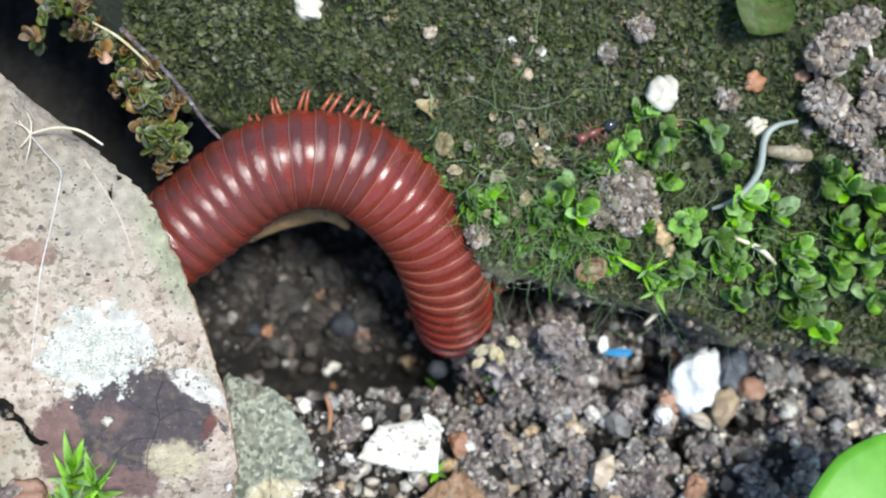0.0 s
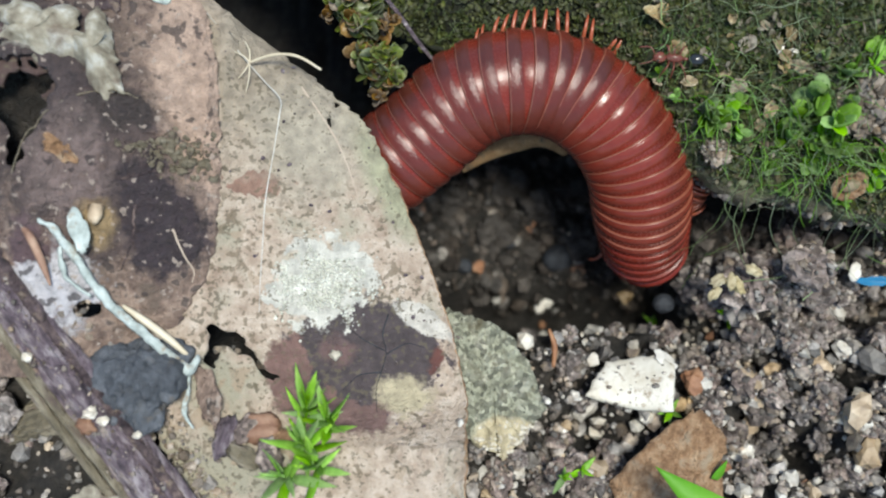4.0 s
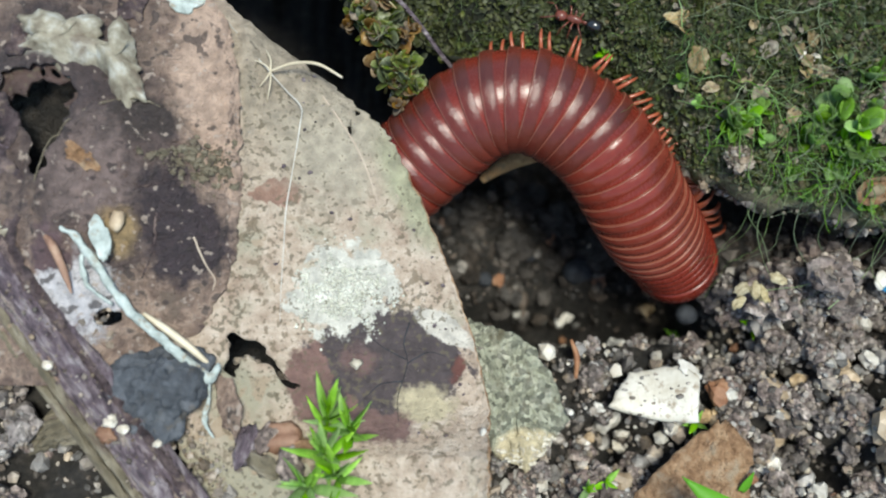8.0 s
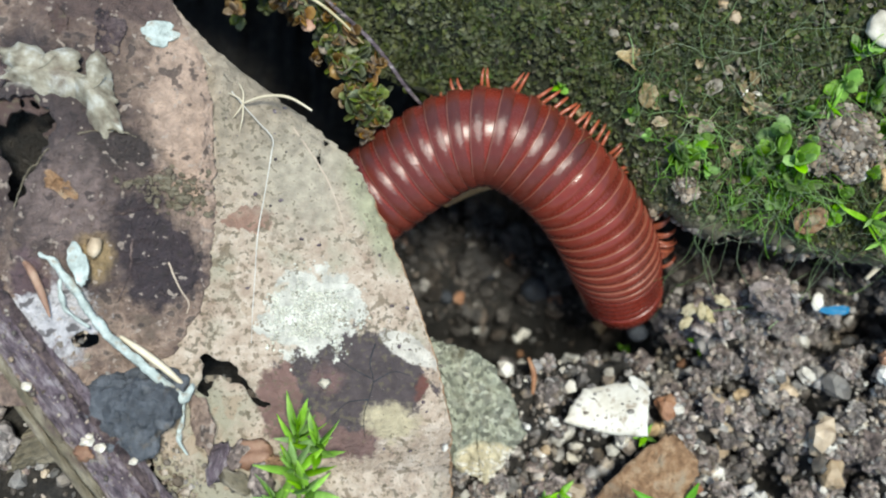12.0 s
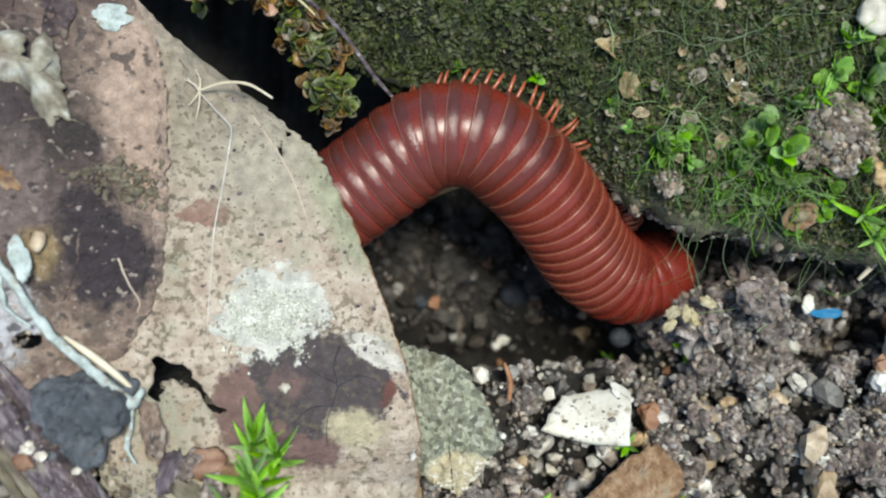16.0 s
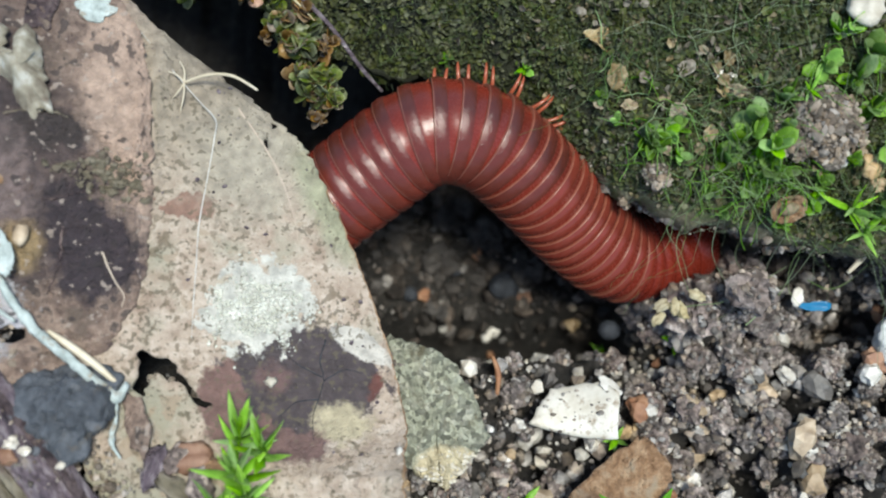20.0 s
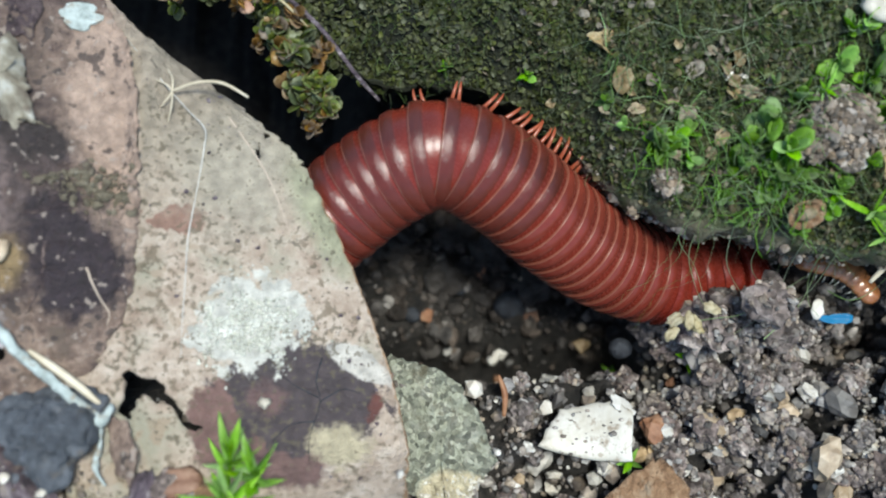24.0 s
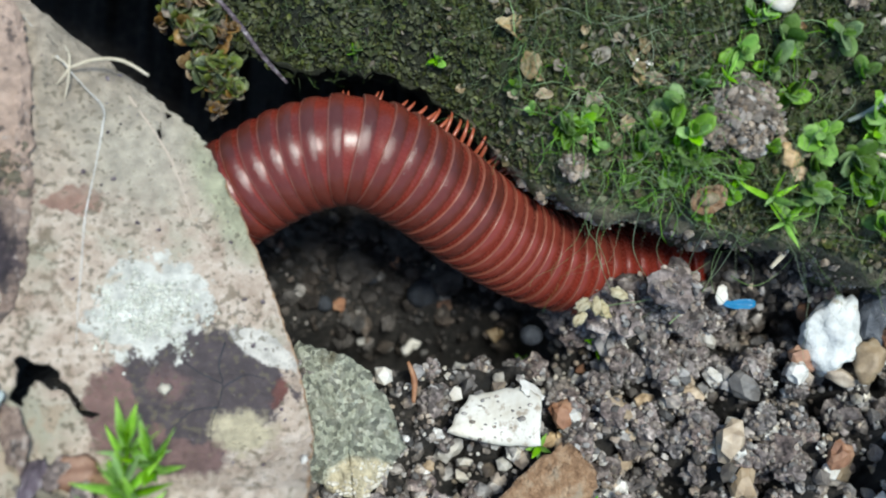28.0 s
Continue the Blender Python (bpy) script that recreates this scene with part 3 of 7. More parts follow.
def bank_z(x, y):
    """Height of the mossy bank's top."""
    yr = lerp_rows(RIM_LINE, x)
    d = y - yr
    base = 4.3 + 1.0 * ss(d, 0, 2.0) + 0.24 * max(0, min(d, 60)) + 0.05 * max(0, x - 10) * ss(d, 0, 5)
    base -= 1.8 * (1 - ss(d, 1.0, 4.5)) * ss(x, -8, -3) * (1 - ss(x, 9, 13))
    return base + 0.8 * fbm(x * 0.22, y * 0.22, 2.0) + 0.45 * fbm(x * 0.8, y * 0.8, 4.0) + 0.16 * fbm(x * 2.4, y * 2.4, 1.0)


def steepness(x):
    """How far the rim's face is less undercut than a full overhang, along x."""
    return 1 - 0.55 * ss(x, 18, 21) * (1 - 0.8 * ss(x, 21.5, 23.5) * (1 - ss(x, 27, 30)))


def build_bank():
    xs = axis(-30, 52, 0.45, 400)
    under = [(16, -16), (10, -12), (6, -8), (3.2, -4.2), (1.8, -1.0), (0.9, 1.2), (0.35, 2.4), (0.0, 3.3)]
    tops = [0.15 + 0.4 * i for i in range(62)] + [26 + 4 * 1.6 ** i for i in range(11)]
    verts, n = [], 0
    for x in xs:
        yr = lerp_rows(RIM_LINE, x) + 0.9 * fbm(x * 0.35, 3.0) + 0.35 * fbm(x * 1.7, 8.0)
        for dy, z in under:
            verts.append((x, yr + dy * (1 - (1 - steepness(x)) * (1 - ss(dy, 3, 8))) + 0.5 * fbm(x * 0.7, dy, z * 0.3), z + 0.5 * fbm(x * 0.8, z * 0.6, 3.0)))
        for dy in tops:
            verts.append((x, yr + dy, bank_z(x, yr + dy)))
        n = len(under) + len(tops)
    faces = [(i * n + j, (i + 1) * n + j, (i + 1) * n + j + 1, i * n + j + 1) for i in range(len(xs) - 1) for j in range(n - 1)]
    mats = []
    for f in faces:
        v = verts[f[0]]
        d = f[0] % n - len(under)
        mats.append(1 if v[0] > 7 and d < 5 + 9 * fbm(v[0] * 0.5, v[1] * 0.5, 44.0) else 0)
    tagged(raw("mossy_bank", verts, faces, [ROCK, RIMDIRT], mats=mats), "stone bank covered with algae, dirt and moss", "rock", kind="structure")


# ---- loose grains ----
def grain_bases(count, detail, rough, seed):
    out = []
    for i in range(count):
        bm = lump(1.0, rough, detail, (1, random.uniform(0.7, 1.0), random.uniform(0.55, 0.9)), seed + i, 1.1)
        bm.verts.index_update()
        out.append((np.array([v.co[:] for v in bm.verts]), np.array([[v.index for v in f.verts] for f in bm.faces])))
        bm.free()
    return out


def turn_matrix():
    return np.array(Euler([random.uniform(0, 6.28) for _ in range(3)]).to_matrix())


def scatter(name, bases, spots, mat, label, category):
    """One mesh of many grains: spots are (x, y, z, radius)."""
    verts, faces, n = [], [], 0
    for x, y, z, r in spots:
        v, f = random.choice(bases)
        verts.append((v @ turn_matrix().T) * r + (x, y, z))
        faces.append(f + n)
        n += len(v)
    return tagged(raw(name, np.concatenate(verts), np.concatenate(faces), mat, smooth=False), label, category, kind="stuff")


def soil_spot(x0, x1, y0, y1):
    while True:
        x, y = random.uniform(x0, x1), random.uniform(y0, y1)
        if y < lerp_rows(RIM_LINE, x) + 3:
            return x, y


def build_grains():
    bases = grain_bases(10, 1, 0.55, 1.0)
    spots = []
    for _ in range(10500):
        x, y = soil_spot(-4, 46, -21, 2)
        if clod_step(x, y) < random.uniform(-0.35, 0.9) and x > 1 or -7.0 < y and x < 14 or y > -1.2:
            continue
        r = min(0.6, 0.15 * random.paretovariate(2.2))
        spots.append((x, y, soil_z(x, y) + r * 0.3, r))
    for _ in range(450):
        x, y = random.uniform(-34, -10), random.uniform(-18, -8)
        r = min(0.7, 0.14 * random.paretovariate(2.2))
        spots.append((x, y, soil_z(x, y) + r * 0.3, r))
    # crumbs in the hollow and below the rim, shade put into their colour
    shaded = []
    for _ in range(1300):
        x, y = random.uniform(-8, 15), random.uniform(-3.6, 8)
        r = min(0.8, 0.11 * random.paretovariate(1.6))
        shaded.append((x, y, soil_z(x, y) + r * 0.3, r))
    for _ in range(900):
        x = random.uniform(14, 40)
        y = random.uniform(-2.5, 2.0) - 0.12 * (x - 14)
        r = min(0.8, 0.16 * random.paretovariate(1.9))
        shaded.append((x, y, soil_z(x, y) + r * 0.3, r))
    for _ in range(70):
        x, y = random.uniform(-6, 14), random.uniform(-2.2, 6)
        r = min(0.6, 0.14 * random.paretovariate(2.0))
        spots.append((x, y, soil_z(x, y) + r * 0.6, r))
    scatter("damp_crumbs", bases, shaded, SHADED, "soil crumbs inside the hollow, coloured dark for its shade", "soil")
    for x, y, z, r in CRUMB_SPOTS:
        for _ in range(int(9 + 9 * r)):
            a, e = random.uniform(0, 6.28), random.uniform(0.1, 1.4)
            q = random.uniform(0.1, 0.16 + 0.14 * r)
            k = r * random.uniform(0.75, 1.0)
            spots.append((x + k * math.cos(a) * math.cos(e), y + k * math.sin(a) * math.cos(e), z + 0.85 * k * math.sin(e), q))
    scatter("soil_grains", bases, spots, GRIT, "fine brown and grey soil grains", "soil")
    spots = []
    while len(spots) < 760:
        x, y = soil_spot(1, 46, -21, -1.5)
        if clod_step(x, y) > 0.6 and not (ss(y, -6.4, -4.2) * (1 - ss(x, 12.6, 15.2)) > 0.3):
            r = min(0.6, 0.13 * random.paretovariate(2.0))
            spots.append((x, y, soil_z(x, y) + r * 0.5, r))
    scatter("quartz_grains", bases, spots, QUARTZ, "tiny bright cream quartz grains in the soil", "grit")
    spots = []
    for _ in range(500):
        x = random.uniform(-8, 46)
        y = lerp_rows(RIM_LINE, x) + random.uniform(0.2, 24)
        if x < 10 and random.random() < 0.75:
            continue
        r = min(0.3, 0.08 * random.paretovariate(2.4))
        spots.append((x, y, bank_z(x, y) + r * 0.2, r))
    for _ in range(350):
        x = random.uniform(8, 40)
        y = lerp_rows(RIM_LINE, x) + abs(random.gauss(0.2, 0.9)) + 0.2
        r = min(0.32, 0.09 * random.paretovariate(2.2))
        spots.append((x, y, bank_z(x, y) + r * 0.3, r))
    scatter("bank_grit", bases, spots, BANKGRIT, "tiny pale grit caught in the algae", "grit")
    spots = []
    for _ in range(800):
        x, z = random.uniform(9, 42), random.uniform(-1.6, 3.4)
        back = lerp_rows([(-1.0, 1.8), (1.2, 0.9), (2.4, 0.35), (3.3, 0.0)], z) * steepness(x)
        r = min(0.4, 0.09 * random.paretovariate(2.2))
        spots.append((x, lerp_rows(RIM_LINE, x) + 0.9 * fbm(x * 0.35, 3.0) + 0.35 * fbm(x * 1.7, 8.0) + back - 0.1, z, r))
    scatter("rim_grit", bases, spots, CLODGRIT, "brown grit stuck in the face of the bank's rim", "grit")


def cluster_mesh(seed, detail=4):
    """A crumb of soil: one lumpy body whose surface bulges with the grains stuck in it."""
    bm = bmesh.new()
    bmesh.ops.create_icosphere(bm, subdivisions=detail, radius=1.0)
    off = Vector((seed * 3.7, seed * 1.9, -seed * 2.3))
    for v in bm.verts:
        d = v.co.normalized()
        p = d * (0.74 + 0.5 * fbm(1.3 * d.x + off.x, 1.3 * d.y + off.y, 1.3 * d.z + off.z, 3))
        f = noise.voronoi(p * 4.2 + off)[0]
        bulge = math.sqrt(max(0.0, 1 - (f[0] / 0.8) ** 2))
        v.co = Vector((p.x, p.y, p.z * 0.8)) + d * (0.20 * bulge + 0.10 * fbm(p.x * 7, p.y * 7, p.z * 7))
    return bm


CRUMB_SPOTS = []


def build_crumbs():
    meshes = [cluster_mesh(20 + i, 3) for i in range(9)]
    random.seed(5)
    made = []
    firsts = []
    for bm in meshes:
        ob = part("soil_crumb", bm, CRUMB, smooth=False)
        firsts.append(ob.data)
        made.append(ob)
    taken = [(9.5, -10, 3.0), (2, -10, 4.2), (12, -14, 3.2)]
    spots = []
    while len(spots) < 262:
        x, y = soil_spot(-2, 45, -20.5 if len(spots) % 4 == 0 else -16.5, -0.5)
        if random.random() < 0.5:
            x = random.uniform(2, 28)
        r = random.uniform(0.5, 0.9) + 0.6 * random.random() ** 3
        pit = ss(y, -6.8, -5.2) * (1 - ss(x, 12.8, 15))
        if any(math.hypot(x - a, y - b) < c for a, b, c in taken) or pit > 0.5 or any(math.hypot(x - a, y - b) < c for a, b, c in HOLLOWS) or (y > (-1.8 if x < 19 else -0.7 if x < 21.5 else -2.7 if x < 28 else -0.7) and x > 12):
            continue
        spots.append((x, y, r))
    spots += [(random.uniform(-34, -24), random.uniform(-17, -10), random.uniform(0.6, 1.3)) for _ in range(26)]
    # the crumbs heaped beside the creature's way in, and along the hollow's lip
    spots += [(16.5, -3.4, 1.5), (18.0, -2.7, 1.4), (19.6, -3.1, 1.6), (17.4, -4.4, 1.3), (16.0, -4.3, 1.1), (21.0, -4.2, 1.2), (19.6, -4.6, 1.1), (20.6, -2.6, 1.1)]
    for i, (x, y, r) in enumerate(spots):
        ob = made[i] if i < len(made) else new("soil_crumb", firsts[i % len(firsts)])
        z = soil_z(x, y) + 0.5 * r + (0.8 if i >= len(spots) - 8 and r > 1.05 else 0)
        ob.matrix_basis = place(x, y, z, random.uniform(0, 40), random.uniform(0, 40), random.uniform(0, 360)) @ Matrix.Diagonal((r, r, r, 1))
        CRUMB_SPOTS.append((x, y, z, r))
        tagged(ob, "grey-brown lumpy crumb of soil", "soil crumb", "soil crumbs")


def build_shaded_lumps():
    """Larger lumps of soil down in the hollow, its shade put into their dark colour."""
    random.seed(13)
    firsts = [part("damp_lump", cluster_mesh(500 + i, 4), SHADED) for i in range(5)]
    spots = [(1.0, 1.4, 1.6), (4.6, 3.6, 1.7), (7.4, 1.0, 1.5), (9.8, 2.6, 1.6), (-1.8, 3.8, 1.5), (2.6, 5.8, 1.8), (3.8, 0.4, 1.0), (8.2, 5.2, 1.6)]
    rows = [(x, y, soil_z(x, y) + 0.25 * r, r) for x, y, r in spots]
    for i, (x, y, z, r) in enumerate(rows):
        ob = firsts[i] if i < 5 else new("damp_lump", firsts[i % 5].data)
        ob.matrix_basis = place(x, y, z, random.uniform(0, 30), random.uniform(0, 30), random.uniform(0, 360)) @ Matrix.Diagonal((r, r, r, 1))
        tagged(ob, "lump of soil down in the hollow, coloured dark for its shade", "soil lump", "damp soil lumps")


def build_pebbles():
    random.seed(11)
    kinds = [("tan_pebble", TAN, "small tan pebble in the soil"), ("pale_pebble", PALE, "small whitish quartz pebble in the soil"),
             ("rusty_pebble", RUST, "small rusty orange pebble in the soil"), ("grey_pebble", GREY, "small grey pebble in the soil")]
    shapes = {}
    for name, mat, label in kinds:
        shapes[name] = []
        for i in range(4):
            bm = lump(1.0, 0.6, 2, (1, random.uniform(0.65, 0.95), random.uniform(0.5, 0.75)), random.uniform(0, 50), 1.1)
            ob = part(name, bm, mat, smooth=False)
            shapes[name].append(ob)
    used = set()

    def put(kind, x, y, r, z=None, lift=0.25):
        name, mat, label = kinds[kind]
        ob = random.choice(shapes[name])
        if ob in used:
            ob = new(name, ob.data)
        used.add(ob)
        z = soil_z(x, y) + lift * r if z is None else z
        ob.matrix_basis = place(x, y, z, random.uniform(-35, 35), random.uniform(-35, 35), random.uniform(0, 360)) @ Matrix.Diagonal((r, r, r, 1))
        tagged(ob, label, "pebble", "pebbles")

    for k, x, y, r in [(0, 23.0, -11.6, 1.15), (1, 26.0, -11.3, 0.8), (1, 27.5, -7.6, 0.9), (0, 17.4, -10.6, 0.9), (1, 20.1, -14.7, 0.6), (0, 16.3, -9.6, 1.0),
                       (0, 19.0, -9.0, 0.8), (3, 24.6, -8.4, 1.1), (1, 15.6, -7.3, 0.7), (2, 29.4, -12.6, 0.9)]:
        put(k, x, y, r, lift=0.7)
    for _ in range(270):
        x, y = soil_spot(-2, 45, -20.5, -1)
        if math.hypot(x - 9.5, y + 10) < 2.8 or math.hypot(x - 2, y + 10) < 4 or math.hypot(x - 12, y + 14) < 3 or 21.5 < x < 28 and y > -3.4:
            continue
        put(random.choices((0, 1, 2, 3), (5, 3, 1.6, 3))[0], x, y, min(1.1, 0.32 * random.paretovariate(2.6)), lift=random.uniform(0.3, 0.9))
    for _ in range(16):
        x, y = random.uniform(-6, 14), random.uniform(-1.2, 6)
        put(random.choices((0, 2, 3), (0.4, 2, 4))[0], x, y, random.uniform(0.25, 0.65), lift=0.5)
    for spot in list(shapes.values()):
        for ob in spot:
            if ob not in used:
                bpy.data.objects.remove(ob)


# ---- the big dead leaf and what lies on it ----
def inside(outline, x, y):
    """Whether a point lies within a closed outline."""
    odd = False
    for (a, b), (c, d) in zip(outline, outline[1:] + outline[:1]):
        if (b > y) != (d > y) and x < a + (c - a) * (y - b) / (d - b):
            odd = not odd
    return odd


LEAF_EDGE = [(-16, -0.9), (-11.3, -0.8), (-7.8, -1.6), (-3.7, -3.0), (0.1, -4.6), (2.8, -5.9), (4.0, -6.6), (6.0, -9.0), (7.8, -11.4), (9.7, -14.2), (12.0, -16.4), (17, -20.5)]


def leaf_edge(y):
    return lerp_rows(LEAF_EDGE, y) + 0.18 * fbm(y * 1.3, 1.0) + (0.10 + 0.22 * ss(y, 1, 3) * (1 - ss(y, 7, 9))) * fbm(y * 4.0, 2.0)


def leaf_z(x, y):
    d = max(0.0, leaf_edge(y) - x)
    z = 5.46 - 0.2 * max(x, -24) + 0.2 * min(y, 5)
    z += 0.17 * max(0, min(5, -9 - y)) ** 2 * math.exp(-d / 9) - 0.8 * math.exp(-d / 1.3) * ss(y, -6, 1)
    z += 0.35 * math.exp(-d / 0.5) * ss(-y, 2, 6)
    fold = x + 14.3 - 0.04 * y
    z += 0.5 * math.exp(-(fold / 0.6) ** 2) * ss(y, -5, 0)
    return z + 0.35 * fbm(x * 0.25, y * 0.25, 7.0) + 0.08 * fbm(x * 1.1, y * 1.1, 7.0)


def build_leaf():
    leaf = empty("dead_leaf", -12, -2, leaf_z(-12, -2), label="curled tan dead leaf with dark stains and lichen", category="leaf")
    m = leaf.matrix_basis.inverted()
    rows = []
    for i in range(197):
        y = 17 - 0.2 * i
        xe, xl = leaf_edge(y), lerp_rows([(-23, -13.5), (-17, -15.5), (-12, -18.0), (-6, -22.5), (-2, -26), (2, -31), (17, -34)], y) + 0.6 * fbm(y * 0.8, 40.0)
        rows.append([(xe + (xl - xe) * (j / 130) ** 1.1 + (0.10 * fbm(j * 0.9, i * 0.9, 3.0) if j else 0), y + 0.08 * fbm(j * 0.9, i * 0.9, 8.0)) for j in range(131)])
    rows = [[(x, y, leaf_z(x, y)) for x, y in r] for r in rows]

    tear = [(-15.0, -7.6), (-14.5, -7.3), (-14.0, -7.8), (-13.2, -7.7), (-12.7, -8.3), (-13.1, -9.0), (-13.8, -8.6), (-14.2, -8.9), (-14.4, -9.8), (-15.0, -9.5), (-14.8, -8.6)]

    def hole(p):
        w = 0.5 * fbm(p.x * 0.9, p.y * 0.9, 3.0)
        b = math.hypot((p.x + 20.5) / 1.0, (p.y + 6.8) / 0.7) + w
        c = abs(p.y + 8.75 + 0.78 * (p.x + 13.1) + 0.22 * math.sin(p.x * 3.6)) / (0.17 + 0.05 * (-11.1 - p.x)) if -13.4 < p.x < -11.1 else 9
        d = math.hypot((p.x + 24.2) / 2.4, (p.y - 2.8) / 3.1) + w
        f = abs(p.x + 8.24 + 0.25 * (4.74 - p.y) + 0.12 * math.sin(p.y * 5)) if 3.0 < p.y < 5.0 else 9
        return inside(tear, p.x + 0.3 * w, p.y + 0.25 * w) or b < 0.85 or c < 1 or d < 0.85 or f < 0.1
    blotch(LEAF, (0.35, 0.255, 0.205), (-17.2, 5.5), (2.4, 8.0), 0.9, 0.8, 0.5)
    freckles(LEAF, (0.36, 0.27, 0.19), 0.9, 0.85, 0.25)
    freckles(LEAF, (0.17, 0.13, 0.085), 2.2, 0.82, 0.35)
    blotch(LEAF, (0.43, 0.36, 0.28), (-10.5, 7.0), (5.5, 6.5), 0.9, 0.7, 0.4)
    blotch(LEAF, (0.075, 0.046, 0.04), (-26.0, 2.5), (10.0, 13.0), 0.35, 0.5, 0.35)
    blotch(LEAF, (0.30, 0.20, 0.165), (-18.5, -5.0), (3.0, 1.6), 0.3, 0.6, 0.5)
    blotch(LEAF, (0.18, 0.105, 0.09), (-9.2, -9.9), (2.5, 2.4), 0.15, 0.6, 0.6)
    blotch(LEAF, (0.15, 0.09, 0.08), (-6.6, -12.0), (1.8, 1.3), 0.2, 0.8, 0.7)
    blotch(LEAF, (0.068, 0.052, 0.054), (-6.0, -8.9), (4.1, 2.8), 0.08, 0.8, 0.42, -8)
    blotch(LEAF, (0.14, 0.085, 0.08), (-8.0, -8.7), (0.9, 0.7), 0.8, 1.3, 1.0)
    blotch(LEAF, (0.13, 0.05, 0.04), (-2.5, -9.0), (0.3, 0.75), 0.5, 1.4, 1.2, -15)
    blotch(LEAF, (0.56, 0.54, 0.48), (-8.8, -4.9), (2.7, 2.4), 0.12, 1.1, 0.9, 30)
    blotch(LEAF, (0.56, 0.52, 0.46), (-3.2, -6.9), (1.7, 0.7), 0.15, 0.7, 0.7, -30)
    blotch(LEAF, (0.26, 0.155, 0.115), (-12.2, 0.2), (1.3, 0.65), 0.15, 1.6, 1.1, 10)
    blotch(LEAF, (0.43, 0.37, 0.25), (-4.3, -11.1), (1.5, 1.1), 0.4, 1.2, 0.9)
    blotch(LEAF, (0.34, 0.33, 0.22), (-5.6, 1.2), (0.9, 3.6), 0.9, 0.6, 0.6, 30)
    blotch(LEAF, (0.30, 0.25, 0.19), (-11.6, 6.4), (3.0, 4.2), 1.0, 1.2, 0.5, 30)
    blotch(LEAF, (0.36, 0.315, 0.245), (-9.6, 2.6), (2.4, 2.6), 1.0, 1.2, 0.6)
    freckles(LEAF, (0.12, 0.10, 0.065), 3.2, 0.83, 0.3)
    blade = part("blade", sheet(rows, 0.28, hole), LEAF, leaf)
    blade.matrix_basis = m
    for pts, r in (([(-10.0, 5.6), (-8.0, 2.6), (-6.9, -0.5), (-6.7, -3.0)], 0.08), ([(-15.0, 8.6), (-14.2, 5.0), (-14.2, 1.0), (-14.8, -2.5)], 0.07),
                   ([(-9.0, 1.5), (-8.4, -1.0), (-8.6, -2.5)], 0.05), ([(-7.4, 1.6), (-5.9, 0.3), (-5.0, -1.6)], 0.05), ([(-12.6, 2.0), (-10.2, 2.6), (-8.2, 2.5)], 0.05)):
        path = [(x, y, leaf_z(x, y) - 0.045) for x, y in (glide([(*p, 0) for p in pts], k / 24)[:2] for k in range(25))]
        part("vein", tube(path, [r * (1 - 0.5 * i / 24) for i in range(25)], 6), LEAF_VEIN, leaf).matrix_basis = m
    edge = [(leaf_edge(y) - 0.02, y, leaf_z(leaf_edge(y) - 0.05, y) - 0.13) for y in np.arange(-21.5, 2.0, 0.25)]
    part("leaf_margin", tube(edge, [0.1 + 0.03 * fbm(i * 0.4, 2.0) for i in range(len(edge))], 7), BROWN, leaf, "reddish-brown dry margin").matrix_basis = m
    # fine cracks that run through the dark stain
    for pts in ([(-5.2, -6.6), (-5.5, -7.8), (-5.3, -8.8), (-5.8, -10.6), (-5.7, -12.0)], [(-5.4, -8.6), (-6.6, -8.0), (-7.4, -7.4)], [(-5.3, -8.8), (-4.2, -8.2), (-3.2, -8.4)], [(-5.6, -9.8), (-6.8, -10.0), (-7.6, -10.8)]):
        path = [(x + 0.08 * fbm(k * 0.6, 3.0), y, leaf_z(x, y) + 0.03) for k, (x, y) in enumerate(glide([(*q, 0) for q in pts], k / 20)[:2] for k in range(21))]
        part("crack", tube(path, [0.045 - 0.0015 * k for k in range(21)], 5), COAL, leaf).matrix_basis = m
    # granular lichen crust
    random.seed(31)
    bases = grain_bases(5, 1, 0.4, 60.0)
    verts, faces, n = [], [], 0
    while len(verts) < 900:
        x, y = random.gauss(-8.9, 1.7), random.gauss(-5.0, 1.35)
        if math.hypot((x + 8.9) / 3.0, (y + 5.0) / 2.6) + 0.8 * fbm(x * 0.8, y * 0.8, 1.0) + 0.35 * fbm(x * 3, y * 3, 1.0) > 0.72 or hole(Vector((x, y, 0))):
            continue
        r = random.uniform(0.05, 0.15)
        v, f = random.choice(bases)
        verts.append((v @ turn_matrix().T) * (r, r, r * 0.45) + (x, y, leaf_z(x, y) + 0.01))
        faces.append(f + n)
        n += len(v)
    crust = raw("lichen_crust", np.concatenate(verts), np.concatenate(faces), LICHEN, leaf)
    crust.matrix_basis = m
    crust["label"], crust["kind"] = "white granular lichen crust", "stuff"
    # dark specks
    verts, faces, n = [], [], 0
    for _ in range(150):
        y = random.uniform(-13, 9)
        x = leaf_edge(y) - 0.4 - abs(random.gauss(0, 5))
        r = min(0.18, 0.035 * random.paretovariate(1.8))
        v, f = random.choice(bases)
        verts.append((v @ turn_matrix().T) * (r, r * 0.8, r * 0.3) + (x, y, leaf_z(x, y) + 0.02))
        faces.append(f + n)
        n += len(v)
    specks = raw("dirt_specks", np.concatenate(verts), np.concatenate(faces), TWIG, leaf)
    specks.matrix_basis = m
    specks["kind"] = "stuff"
    part("white_grain", lump(0.34, 0.9, 2, (1, 0.8, 0.4), 4.0, 1.6), CREAM, leaf).matrix_basis = m @ place(-8.1, -8.9, leaf_z(-8.1, -8.9) + 0.1)
